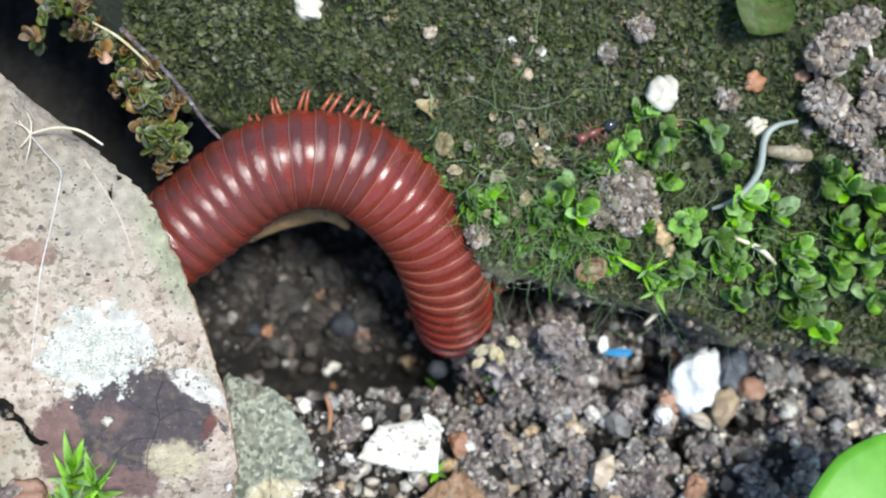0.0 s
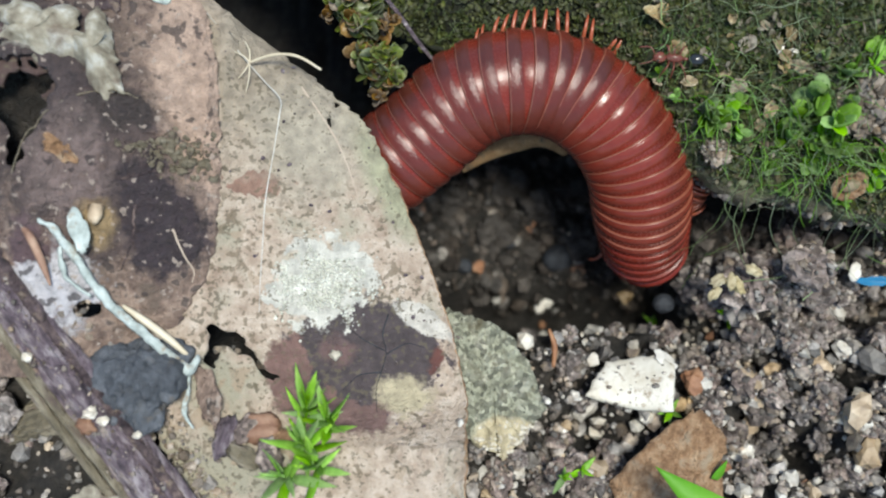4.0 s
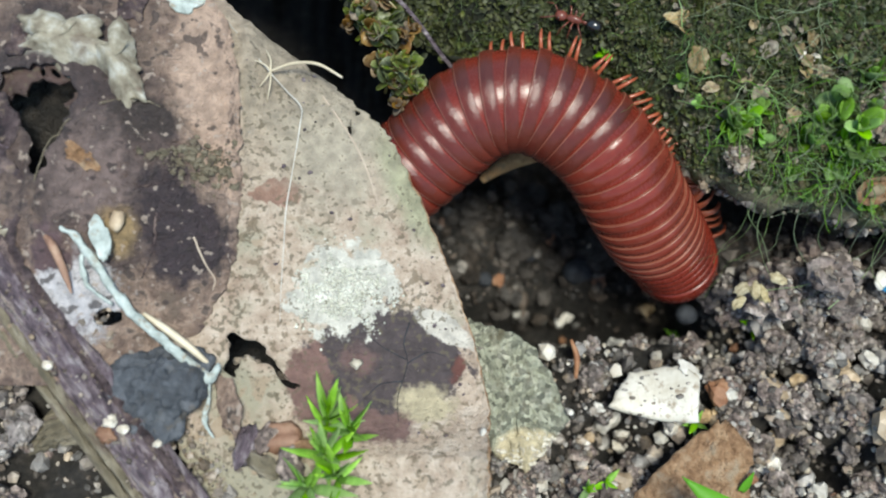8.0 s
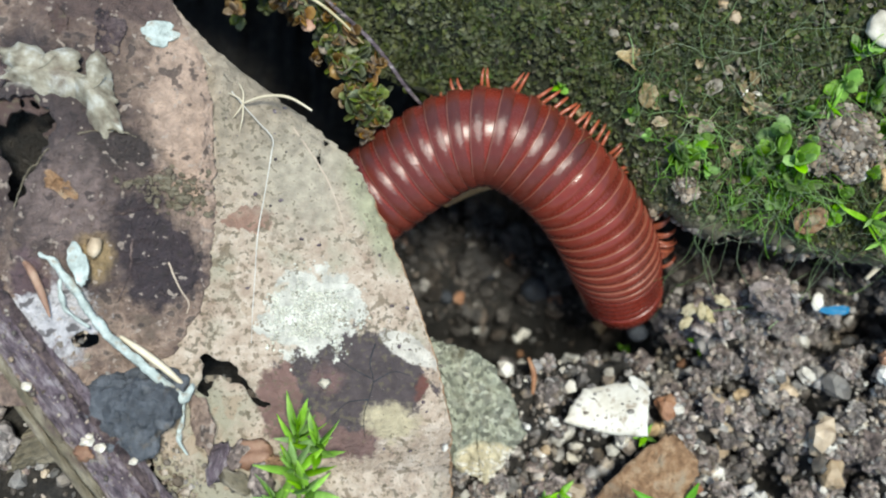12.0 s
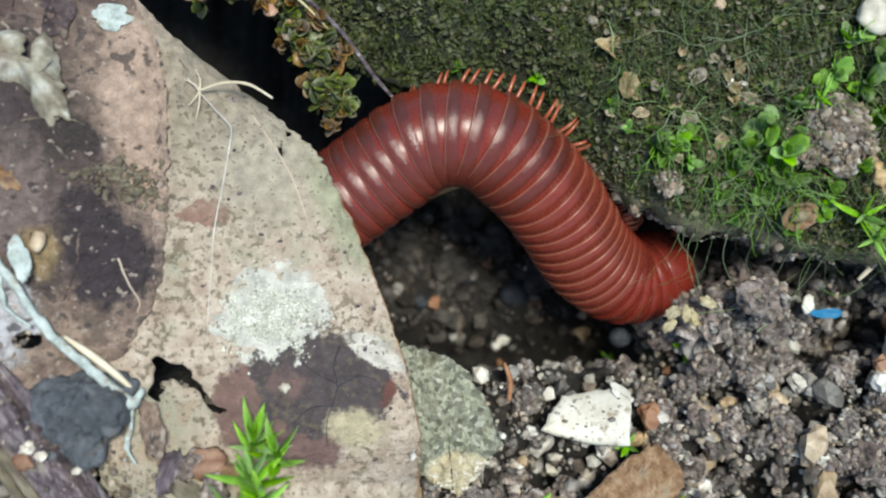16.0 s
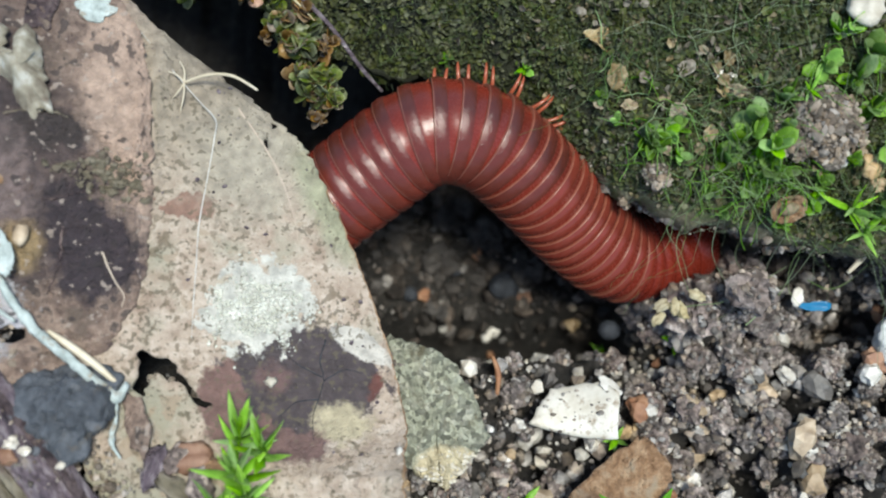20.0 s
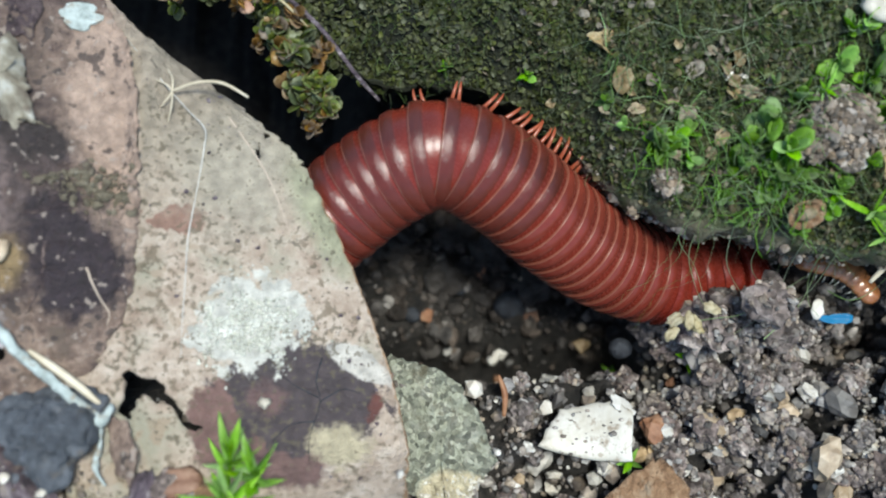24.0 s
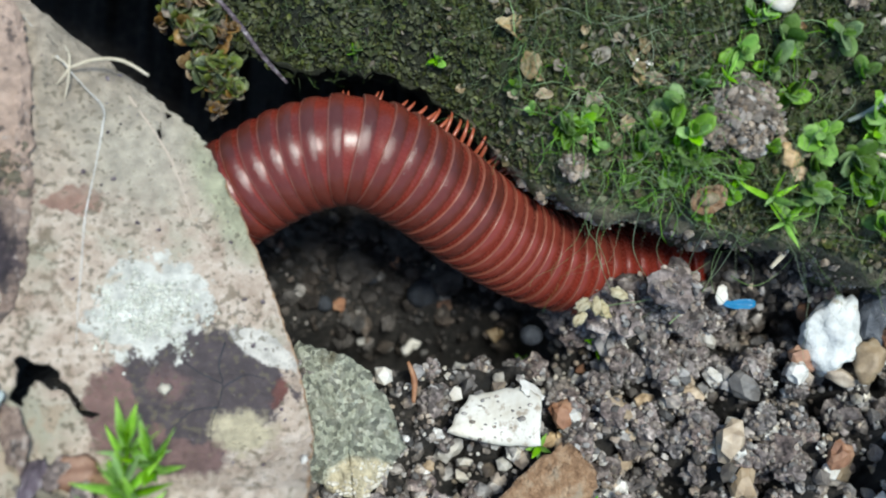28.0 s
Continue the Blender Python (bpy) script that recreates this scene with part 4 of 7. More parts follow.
    part("white_grain", lump(0.25, 0.3, 2, (0.8, 1.2, 0.5), 4.5), PALE, leaf).matrix_basis = m @ place(-1.1, -12.6, leaf_z(-1.1, -12.6) + 0.1)


def ragged(cx, cy, rx, ry, height, thick, seed, wob=0.35, turn=0.0, n=28, rings=9, dip=0.0):
    """An uneven disc that follows height(x, y)."""
    bm = bmesh.new()
    top, low = [], []
    for i in range(rings + 1):
        a_row, b_row = [], []
        for j in range(n):
            a = 2 * math.pi * j / n
            k = (1 + wob * fbm(math.cos(a) * 1.4 + seed, math.sin(a) * 1.4, seed) + 0.4 * wob * fbm(math.cos(a) * 4 + seed, math.sin(a) * 4, seed)) * (i / rings)
            u, v = rx * k * math.cos(a), ry * k * math.sin(a)
            x = cx + u * math.cos(turn) - v * math.sin(turn)
            y = cy + u * math.sin(turn) + v * math.cos(turn)
            z = height(x, y) + dip * (i / rings) ** 2
            a_row.append(bm.verts.new((x, y, z)))
            b_row.append(bm.verts.new((x, y, z - thick)))
            if i == 0:
                break
        top.append(a_row)
        low.append(b_row)
    for rws, flip in ((top, False), (low, True)):
        for j in range(n):
            bm.faces.new((rws[0][0], rws[1][j], rws[1][(j + 1) % n]))
            for i in range(1, rings):
                bm.faces.new((rws[i][j], rws[i + 1][j], rws[i + 1][(j + 1) % n], rws[i][(j + 1) % n]))
    for j in range(n):
        bm.faces.new((top[-1][j], low[-1][j], low[-1][(j + 1) % n], top[-1][(j + 1) % n]))
    return bm


def slab(outline, bend, thick, seed, cuts=5, jitter=0.08):
    """A thin broken piece: straight uneven edges round the outline, bent by bend(u, v)."""
    bm = bmesh.new()
    rim = []
    for (a, b), (c, d) in zip(outline, outline[1:] + outline[:1]):
        for k in range(cuts):
            f = k / cuts
            rim.append((a + (c - a) * f + jitter * fbm(a + f * 3, c, seed), b + (d - b) * f + jitter * fbm(b + f * 3, d, seed + 4)))
    cx, cy = sum(p[0] for p in rim) / len(rim), sum(p[1] for p in rim) / len(rim)
    n, rings = len(rim), 12
    top, low = [], []
    for i in range(rings + 1):
        k = i / rings
        pts = [(cx + (x - cx) * k, cy + (y - cy) * k) for x, y in rim]
        pts = pts[:1] if i == 0 else pts
        top.append([bm.verts.new((x, y, bend(x, y) + (thick * 0.4 * (1 - k ** 6)))) for x, y in pts])
        low.append([bm.verts.new((x, y, bend(x, y) - thick * 0.6)) for x, y in pts])
    for rws in (top, low):
        for j in range(n):
            bm.faces.new((rws[0][0], rws[1][j], rws[1][(j + 1) % n]))
            for i in range(1, rings):
                bm.faces.new((rws[i][j], rws[i + 1][j], rws[i + 1][(j + 1) % n], rws[i][(j + 1) % n]))
    for j in range(n):
        bm.faces.new((top[-1][j], low[-1][j], low[-1][(j + 1) % n], top[-1][(j + 1) % n]))
    return bm


def build_leaf_litter():
    # decayed leaf layer, on the tan leaf
    side = [(-10.5, -22.0), (-9.0, -19.6), (-8.0, -17.6), (-7.6, -16.3), (-6.1, -15.6), (-4.9, -14.9), (-3.4, -14.4), (-1.1, -14.1), (1.3, -14.0), (5.5, -14.1), (9.1, -15.0), (10.4, -15.8), (17, -19.5)]
    gap = [(-26.5, 5.6), (-23.4, 6.0), (-22.3, 4.6), (-22.4, 3.6), (-23.0, 2.9), (-23.5, 1.5), (-24.0, -0.5), (-24.7, 0.6), (-25.0, 2.5), (-26.2, 3.4)]

    def layer_edge(y):
        return lerp_rows(side, y) + 0.22 * fbm(y * 0.9, 4.0) + 0.16 * fbm(y * 3.4, 9.0)

    def rot_z(x, y):
        d = max(0.0, layer_edge(y) - x)
        dark = math.exp(-((x + 18.6) / 4.4) ** 2 - ((y + 0.4) / 4.4) ** 2)
        lip = min(math.hypot(x - u, y - v) for u, v in ((-22.4, 3.6), (-23.0, 2.9), (-23.5, 1.5), (-24.0, -0.4)))
        disc = math.hypot((x + 19.7) / 4.5, (y + 0.6) / 4.9) + 0.05 * fbm(x * 1.1, y * 1.1, 5.0)
        lump_edge = 0.45 * (1 - ss(disc, 0.94, 1.03)) * ss(y - 0.35 * x, 5.0, 7.0)
        z = leaf_z(x, y) + 0.14 + lump_edge + 0.4 * math.exp(-d / 0.45) * ss(y, 0, 4) + 0.55 * math.exp(-lip / 0.7) + 0.3 * ss(-x, 16, 22)
        return z + (0.12 + 0.3 * dark) * (fbm(x * 0.6, y * 0.6, 12.0) + 1.1 * abs(fbm(x * 1.4, y * 1.4, 12.0))) + (0.05 + 0.13 * dark) * fbm(x * 3.6, y * 3.6, 12.0)
    rows = []
    for i in range(136):
        y = 14.5 - 0.185 * i
        rows.append([(x, y + 0.05 * fbm(j, i * 0.9, 8.0), rot_z(x, y)) for j, x in enumerate(layer_edge(y) + (-27.5 - layer_edge(y)) * j / 72 for j in range(73))])
    rotten = tagged(part("rotten_leaf", sheet(rows, 0.12, lambda p: math.hypot((p.x + 20.7) / 0.8, (p.y + 6.9) / 0.5) + 0.4 * fbm(p.x, p.y, 1.0) < 0.9 or inside(gap, p.x + 0.4 * fbm(p.x * 1.2, p.y * 1.2, 2.0), p.y + 0.3 * fbm(p.x * 1.3, p.y * 1.3, 6.0))), LAYER), "pinkish-brown leaf layer, rotted dark purple, with a torn hole", "leaf")
    # added sheet under the hole, its near-black colour standing in for shade
    tagged(part("rotten_leaf", ragged(-24.4, 2.4, 4.2, 5.2, lambda x, y: leaf_z(x, y) - 2.6 + 0.5 * fbm(x * 0.6, y * 0.6, 21.0), 0.15, 17.0, 0.4, 0.0, 50, 14), HOLESHADE), "added near-black sheet that stands for the shade under the torn hole", "leaf")
    freckles(LAYER, (0.035, 0.026, 0.026), 1.3, 0.84, 0.3)
    freckles(LAYER, (0.40, 0.33, 0.28), 2.0, 0.88, 0.5)
    for pts in ([(-16.5, -2.6), (-15.9, -4.0), (-15.5, -4.7), (-15.6, -5.3)], [(-19.2, -0.2), (-17.2, 0.4), (-15.4, 1.2)], [(-18.4, -1.4), (-18.6, -3.4), (-19.2, -4.8)]):
        path = [(x, y, rot_z(x, y) + 0.04) for x, y in (glide([(*q, 0) for q in pts], k / 20)[:2] for k in range(21))]
        part("vein", tube(path, [0.07 - 0.002 * k for k in range(21)], 6), LEAF_VEIN if pts[0][0] > -18 else ROT, rotten)
    arc = [(-24.1, -0.4), (-23.9, 0.9), (-23.4, 2.1), (-22.7, 3.0), (-21.8, 3.6), (-20.8, 4.1), (-19.5, 4.3), (-18.2, 4.1)]
    path = [(x + 0.1 * fbm(k * 0.5, 2.0), y + 0.1 * fbm(k * 0.5, 7.0), rot_z(x + 0.25, y - 0.3) - 0.03) for k, (x, y) in enumerate(glide([(*q, 0) for q in arc], k / 48)[:2] for k in range(49))]
    part("pale_margin", tube(path, [0.045 + 0.03 * fbm(k * 0.5, 3.0) for k in range(49)], 6), TWIG2, rotten, "pale torn margin")
    random.seed(33)
    bases = grain_bases(5, 1, 0.5, 150.0)
    spots = []
    for _ in range(230):
        x, y = random.gauss(-16.3, 0.95), random.gauss(1.2, 0.5)
        r = min(0.28, 0.07 * random.paretovariate(1.8))
        if x < layer_edge(y):
            spots.append((x, y, rot_z(x, y) + 0.3 * r, r))
    scatter("moss_crumbs", bases, spots, TWIG2, "olive-brown crumbs of dry moss on the rotten leaf", "moss")

    def scrap_z(x, y):
        return 12.3 + 0.12 * (y - 6) - 0.10 * (x + 22) + 0.5 * fbm(x * 0.4, y * 0.4, 15.0)
    for cx, cy, rx, ry, sd, tn in ((-23.2, 7.3, 2.5, 1.5, 8.0, -0.25), (-20.2, 6.2, 1.3, 2.0, 4.0, 0.3)):
        scrap = tagged(part("skeleton_leaf", ragged(cx, cy, rx, ry, scrap_z, 0.1, sd, 0.55, tn, 56, 12, -0.9), PAPER), "greyish papery scrap of decayed leaf", "leaf", "leaf scraps")
        for a in (0.6,):
            pts = [(cx + 0.62 * k * rx * math.cos(a + 0.3 * k), cy + 0.62 * k * ry * math.sin(a + 0.3 * k)) for k in (0, 0.35, 0.7, 1.0)]
            part("vein", tube([(x, y, scrap_z(x, y) - 0.45 * (math.hypot((x - cx) / rx, (y - cy) / ry)) ** 2) for x, y in pts], [0.05, 0.06, 0.05, 0.03], 6, steps=12), PAPER, scrap)
    tagged(part("pale_flake", ragged(-17.6, 10.6, 1.0, 0.7, lambda x, y: leaf_z(x, y) + 0.35, 0.15, 5.0, 0.4), ROOT), "small pale greenish flake on the leaf", "flake")
    def far_z(x, y):
        return leaf_z(x, y) + 0.6 + 0.5 * fbm(x * 0.4, y * 0.4, 19.0)
    rotten = tagged(part("rotten_leaf", ragged(-28.7, 0.3, 4.0, 5.5, far_z, 0.3, 13.0, 0.45, 0.0, 60, 14), ROT), "dark purple-brown rotten leaf piece beside the twig", "leaf")
    for pts in ([(-30.2, 4.0), (-28.6, 1.0), (-27.6, -2.4)], [(-28.6, 1.0), (-27.0, 1.8), (-25.8, 1.6)]):
        path = [(x, y, far_z(x, y)) for x, y in (glide([(*q, 0) for q in pts], k / 16)[:2] for k in range(17))]
        part("vein", tube(path, [0.13 - 0.005 * k for k in range(17)], 6), TWIG, rotten)
    tagged(part("amber_grain", lump(0.5, 0.3, 2, (0.9, 1.1, 0.6), 2.0), TAN), "small amber grain on the rotten leaf", "grain").matrix_basis = place(-20.2, -2.0, rot_z(-20.2, -2.0) + 0.25)
    # torn scraps over the decayed side of the leaf
    random.seed(23)
    for i in range(9):
        x, y = random.uniform(-28, -19.5), random.uniform(-6, 11)
        if math.hypot((x + 24.4) / 3.2, (y - 3.2) / 2.5) < 1.1 or y > 4 and x > -17:
            continue
        r, sd = random.uniform(0.5, 1.5), random.uniform(0, 40)
        tilt = random.uniform(-0.15, 0.2)
        tagged(part("leaf_scrap", ragged(x, y, r, r * random.uniform(0.4, 0.8), lambda u, v: rot_z(u, v) + 0.12 + tilt * (u - x) + 0.25 * fbm(u * 1.2, v * 1.2, sd), 0.08, sd, 0.6, random.uniform(0, 3), 24, 5), (ROT, PAPER, BROWN, ROT, LEAF)[i % 5]),
               "small torn scrap of decayed leaf", "leaf scrap", "torn leaf scraps")
    # twig of twisted dark fibres
    twig = empty("twig", -22.3, -9.9, 7.9, 0, 0, -52.0, label="dark purple-brown fibrous twig beside the dead leaf", category="twig")
    random.seed(29)
    strands = [(0.0, 0.8, -0.3, "core")] + [(-1.5 + 3.0 * i / 10 + random.uniform(-0.12, 0.12), random.uniform(0.2, 0.42), random.uniform(-0.3, 0.45), "strand") for i in range(11)]
    for off, width, rise, name in strands:
        pts = [(-17 + 6 * i, 0.85 * off + 0.45 * fbm(i * 0.8, width * 9), 0.7 - 1.1 * (i - 2.83) + rise - 0.2 * off * off + 0.25 * fbm(i, off + 7)) for i in range(7)]
        bm = tube(pts, [width * (1 + 0.25 * fbm(i * 1.3, off)) for i in range(7)], 16, steps=150)
        for v in bm.verts:
            q = v.co
            v.co += Vector((0, 0.6, 1)) * (0.18 * fbm(q.x * 0.3, q.y * 2.0, q.z * 2.0) + 0.14 * fbm(q.x * 1.4, q.y * 2.6, q.z * 2.6) + 0.07 * fbm(q.x * 4, q.y * 5, q.z * 5))
        part(name, bm, TWIG2 if off < -1.3 else (TWIG, TWIG, ROT)[int(abs(off) * 10) % 3], twig)
    part("bark_edge", tube([(-17 + 6 * i, -1.75 + 0.3 * fbm(i, 5.0), 0.3 - 1.1 * (i - 2.83)) for i in range(7)], [0.26] * 7, 10, steps=60), TWIG2, twig, "tan peeling bark edge")
    random.seed(17)
    bases = grain_bases(4, 1, 0.5, 120.0)
    vs, fs, n = [], [], 0
    for _ in range(240):
        u, w = random.uniform(-8, 10), random.gauss(0.2, 0.75)
        r = min(0.2, 0.04 * random.paretovariate(1.8))
        g, f = random.choice(bases)
        vs.append((g @ turn_matrix().T) * (r, r, r * 0.7) + (u, w, 1.25 - 1.1 * u / 6 - 0.35 * w * w))
        fs.append(f + n)
        n += len(g)
    grit = raw("pale_grit", np.concatenate(vs), np.concatenate(fs), CLODGRIT, twig)
    grit["kind"] = "stuff"
    # dirt gathered between twig and leaf, and stones beyond the twig
    spots = []
    for _ in range(420):
        u, w = random.uniform(-3, 11), random.gauss(2.2, 0.6)
        x, y = -22.3 + 0.616 * u + 0.788 * w, -9.9 - 0.788 * u + 0.616 * w
        r = min(0.4, 0.08 * random.paretovariate(1.8))
        spots.append((x, y, leaf_z(x, y) + 0.15 + 0.2 * r, r))
    scatter("leaf_dirt", bases, spots, CLODGRIT, "tan granular dirt gathered between twig and leaf", "dirt")
    tagged(part("tan_stone", cluster_mesh(411, 4), TWIG2), "yellowish rough stone lying beyond the twig", "stone").matrix_basis = place(-24.0, -12.7, soil_z(-24.0, -12.7) + 0.9, 0, 0, 20) @ Matrix.Diagonal((1.7, 1.0, 0.9, 1))
    tagged(part("rusty_stone", cluster_mesh(412, 3), RUST), "rusty orange crumb stuck on the twig", "stone").matrix_basis = place(-20.4, -12.9, 8.3) @ Matrix.Diagonal((0.6, 0.5, 0.45, 1))
    for i, (u, w) in enumerate(((3.2, 0.2), (3.9, 0.5), (-1.0, -0.6), (5.5, 1.4))):
        x, y = -22.3 + 0.616 * u + 0.788 * w, -9.9 - 0.788 * u + 0.616 * w
        tagged(part("white_grain", lump(0.36 - 0.04 * i, 0.6, 2, (1, 0.8, 0.7), i * 3.0, 1.4), QUARTZ, smooth=False), "white quartz grain stuck on the twig", "grain", "twig grains").matrix_basis = place(x, y, 9.15 - 0.183 * u)
    # pale root thread, flattened and flaking
    random.seed(37)
    def strand(pts, radii, steps):
        bm = tube(pts, radii, 10, steps=steps)
        for v in bm.verts:
            q = v.co
            v.co += Vector((0.13 * fbm(q.x * 1.6, q.y * 1.6, 3.0), 0.13 * fbm(q.x * 1.6, q.y * 1.6, 8.0), 0.1 * fbm(q.x * 2.6, q.y * 2.6, q.z * 2.6)))
        return bm
    root = tagged(part("pale_root", strand([(-23.0, -2.5, 10.4), (-22.2, -3.0, 10.2), (-21.3, -4.1, 9.9), (-20.2, -5.8, 9.3), (-19.0, -7.1, 8.8), (-17.7, -8.2, 8.3), (-16.2, -9.5, 7.8), (-15.4, -10.0, 7.5)], [0.08, 0.2, 0.27, 0.22, 0.26, 0.24, 0.26, 0.24], 70), ROOT), "pale bluish-white flaking root lying across the leaf and twig", "root")
    part("side_strand", strand([(-21.9, -3.6, 10.0), (-21.9, -4.6, 9.7), (-21.4, -5.6, 9.4), (-20.4, -6.3, 9.1)], [0.06, 0.16, 0.14, 0.08], 26), ROOT, root)
    part("knot", strand([(-16.6, -9.3, 7.9), (-15.9, -9.9, 7.7), (-15.4, -9.9, 7.6), (-15.0, -9.2, 7.6)], [0.15, 0.36, 0.3, 0.1], 20), ROOT, root)
    part("root_tip", strand([(-15.6, -9.9, 7.5), (-15.5, -10.8, 7.3), (-15.7, -11.6, 7.1), (-15.7, -12.3, 7.0), (-15.3, -13.0, 6.8)], [0.18, 0.11, 0.1, 0.11, 0.05], 28), ROOT, root)
    tagged(part("seed_pod", tube([(-23.8, -2.9, 10.3), (-23.3, -3.5, 10.3), (-22.7, -4.8, 10.0), (-22.4, -5.8, 9.6)], [0.12, 0.24, 0.2, 0.05], 9, steps=24), RUST), "slim orange-brown curved pod beside the root", "pod")
    tagged(part("pale_flake", ragged(-20.9, -3.0, 0.45, 1.25, lambda x, y: 10.5 + 0.1 * (y + 2) + 0.2 * fbm(x, y, 4.0), 0.15, 2.0, 0.35, 0.3), ROOT), "pale bluish flake beside the root", "flake")
    bm = tube([(-18.9, -6.7, 8.6), (-18.0, -7.3, 8.35), (-17.3, -7.8, 8.1), (-16.4, -8.5, 7.8), (-15.5, -9.3, 7.4)], [0.1, 0.2, 0.22, 0.2, 0.1], 8, steps=30)
    tagged(part("dry_stalk", bm, STRAW), "dry tan stalk beside the pale root", "stalk")
    # clay lump with soft folds
    bm = lump(2.25, 0.55, 5, (1.02, 1.0, 0.55), 34.0, 0.95)
    for v in bm.verts:
        d = v.co.normalized()
        v.co += d * (0.3 * (0.5 - abs(fbm(d.x * 2.1 + 5, d.y * 2.1, d.z * 2.1, 3)) * 1.6) + 0.08 * fbm(d.x * 9, d.y * 9, d.z * 9))
    tagged(part("clay_lump", bm, CLAY), "dark slate-grey lump of folded clay between twig and leaf", "clay").matrix_basis = place(-18.1, -10.6, 7.5, 0, 0, -35)
    # torn flap of leaf, tan curl, rusty crust and pale bits along the leaf's lower end
    tagged(part("leaf_flap", slab([(-0.9, 1.6), (0.2, 1.2), (0.9, -0.4), (0.5, -1.9), (-0.4, -1.0)], lambda u, v: 0.12 * u * u - 0.04 * v, 0.16, 4.0, jitter=0.2), LAYER), "tan torn flap of leaf beside the clay", "leaf").matrix_basis = place(-14.6, -11.2, 6.9, 8, -14, 0)
    tagged(part("leaf_curl", ragged(0, 0, 0.9, 2.3, lambda u, v: 0.85 * u * u - 0.02 * v * v + 0.2 * fbm(u, v, 2.0), 0.16, 7.0, 0.3, 0.0, 36, 10), BROWN), "golden-brown curled scrap of leaf beside the moss", "leaf").matrix_basis = place(-7.3, -15.7, 4.9, 0, -12, -22)
    spots = []
    for _ in range(320):
        x, y = random.gauss(-16.2, 1.5), random.gauss(-17.4, 0.7)
        r = min(0.5, 0.14 * random.paretovariate(2.0))
        spots.append((x, y, 6.2 - 0.2 * (x + 16.2) - 0.12 * ((x + 16.2) ** 2 + (y + 17.4) ** 2) + random.uniform(-0.2, 0.3), r))
    scatter("rust_crumbs", bases, spots, CRUST, "orange rusty crumbs heaped on the leaf's lower end", "crumbs")
    tagged(part("pale_flake", ragged(-20.3, -17.3, 1.6, 1.2, lambda x, y: 7.2 - 0.15 * (x + 20) + 0.3 * fbm(x, y, 3.0), 0.2, 6.0, 0.4), PAPER), "pale papery flake beside the twig", "flake")
    tagged(part("white_seed", lump(0.3, 0.15, 3, (0.6, 1.6, 0.6), 9.0), PALE), "slim white seed in the dirt", "seed").matrix_basis = place(-11.0, -16.8, 5.3, 0, 0, 8)

    # straw on the leaf's upper edge
    bm = tube([(-12.7, 6.6, 9.3), (-11.4, 6.9, 9.6), (-10.0, 6.7, 9.9), (-8.7, 6.0, 9.7)], [0.05, 0.09, 0.085, 0.06], 8, steps=24)
    for a, b in (((-13.0, 7.8, 9.4), (-12.7, 6.6, 9.3)), ((-13.3, 5.7, 9.2), (-12.7, 6.6, 9.3)), ((-12.9, 4.9, 9.0), (-12.7, 6.6, 9.3)), ((-13.6, 7.2, 9.4), (-12.7, 6.6, 9.3))):
        bm = tube([a, ((a[0] + b[0]) / 2 + 0.15, (a[1] + b[1]) / 2, 9.45), b], [0.02, 0.045, 0.06], 6, bm=bm, steps=8)
    tagged(part("straw", bm, STRAW), "dry straw-coloured rootlet on the leaf's edge", "straw")
    hair = [(-16.0, 10.4, 9.5), (-14.3, 8.4, 9.35), (-12.7, 6.5, 9.2), (-11.8, 5.5, 9.1), (-11.0, 4.6, 9.0)] + [(x, y, leaf_z(x, y) + 0.08) for x, y in ((-11.15, 3.8), (-11.5, 1.6), (-11.8, -0.8), (-11.95, -3.0), (-12.05, -5.0), (-12.1, -6.8))]
    tagged(part("pale_hair", tube(hair, [0.015, 0.025, 0.03, 0.03, 0.04, 0.04, 0.035, 0.035, 0.03, 0.025, 0.015], 6, steps=80), PALE), "thin pale plant hair lying on the leaf", "hair")
    # brown bits under the moss sprig
    for i, (x, y, r) in enumerate(((-11.6, -13.0, 0.9), (-12.6, -13.0, 0.7), (-11.2, -14.4, 0.8), (-12.6, -14.4, 0.7), (-10.9, -13.5, 0.6), (-13.6, -13.4, 0.8))):
        tagged(part("bark_bit", lump(r, 0.5, 3, (1.3, 0.8, 0.5), i * 3.7, 1.6), (RUST, CRUMB, CRUMB, TWIG2, BROWN, TWIG)[i]), "small brown bark crumb on the leaf", "bark", "bark crumbs").matrix_basis = place(x, y, leaf_z(x, y) + 0.35, 0, 0, i * 50)


# ---- plants ----
def moss_sprig(name, x, y, z, leaves, length, width, mat, label, tilt=35, height=1.0, lean=(0, 0), seed=0, stem=True, cup=0.2, category="moss", blunt=False, wild=25, spin=None):
    random.seed(100 + seed)
    turn = random.uniform(0, 360)
    top = empty(name, x, y, z, lean[0], lean[1], turn if spin is None else spin, label=label, category=category, group=name)
    if stem:
        part("stem", tube([(0, 0, -0.6), (0.05, 0, height * 0.5), (0, 0.03, height)], [0.12, 0.1, 0.07], 6, steps=6), mat, top)
    me = None
    for i in range(leaves):
        k = i / max(1, leaves - 1)
        s = 0.6 + 0.7 * random.random() - 0.25 * k
        spot = place(0, 0, height * (0.25 + 0.75 * k), 0, 0, i * 137.5) @ pose(0, 0, 0, random.uniform(-1.2 * wild, 1.2 * wild), -(tilt * k * 1.4 + random.uniform(-wild, wild)), random.uniform(-15, 15)) @ Matrix.Diagonal((s, s, s, 1))
        if me is None:
            ob = part("leaf", leaflet(length, width, cup, rows=6 if blunt else 5, blunt=blunt), mat, top)
            me = ob.data
        else:
            ob = new("leaf", me)
            ob.parent = top
        ob.matrix_basis = spot
    return top


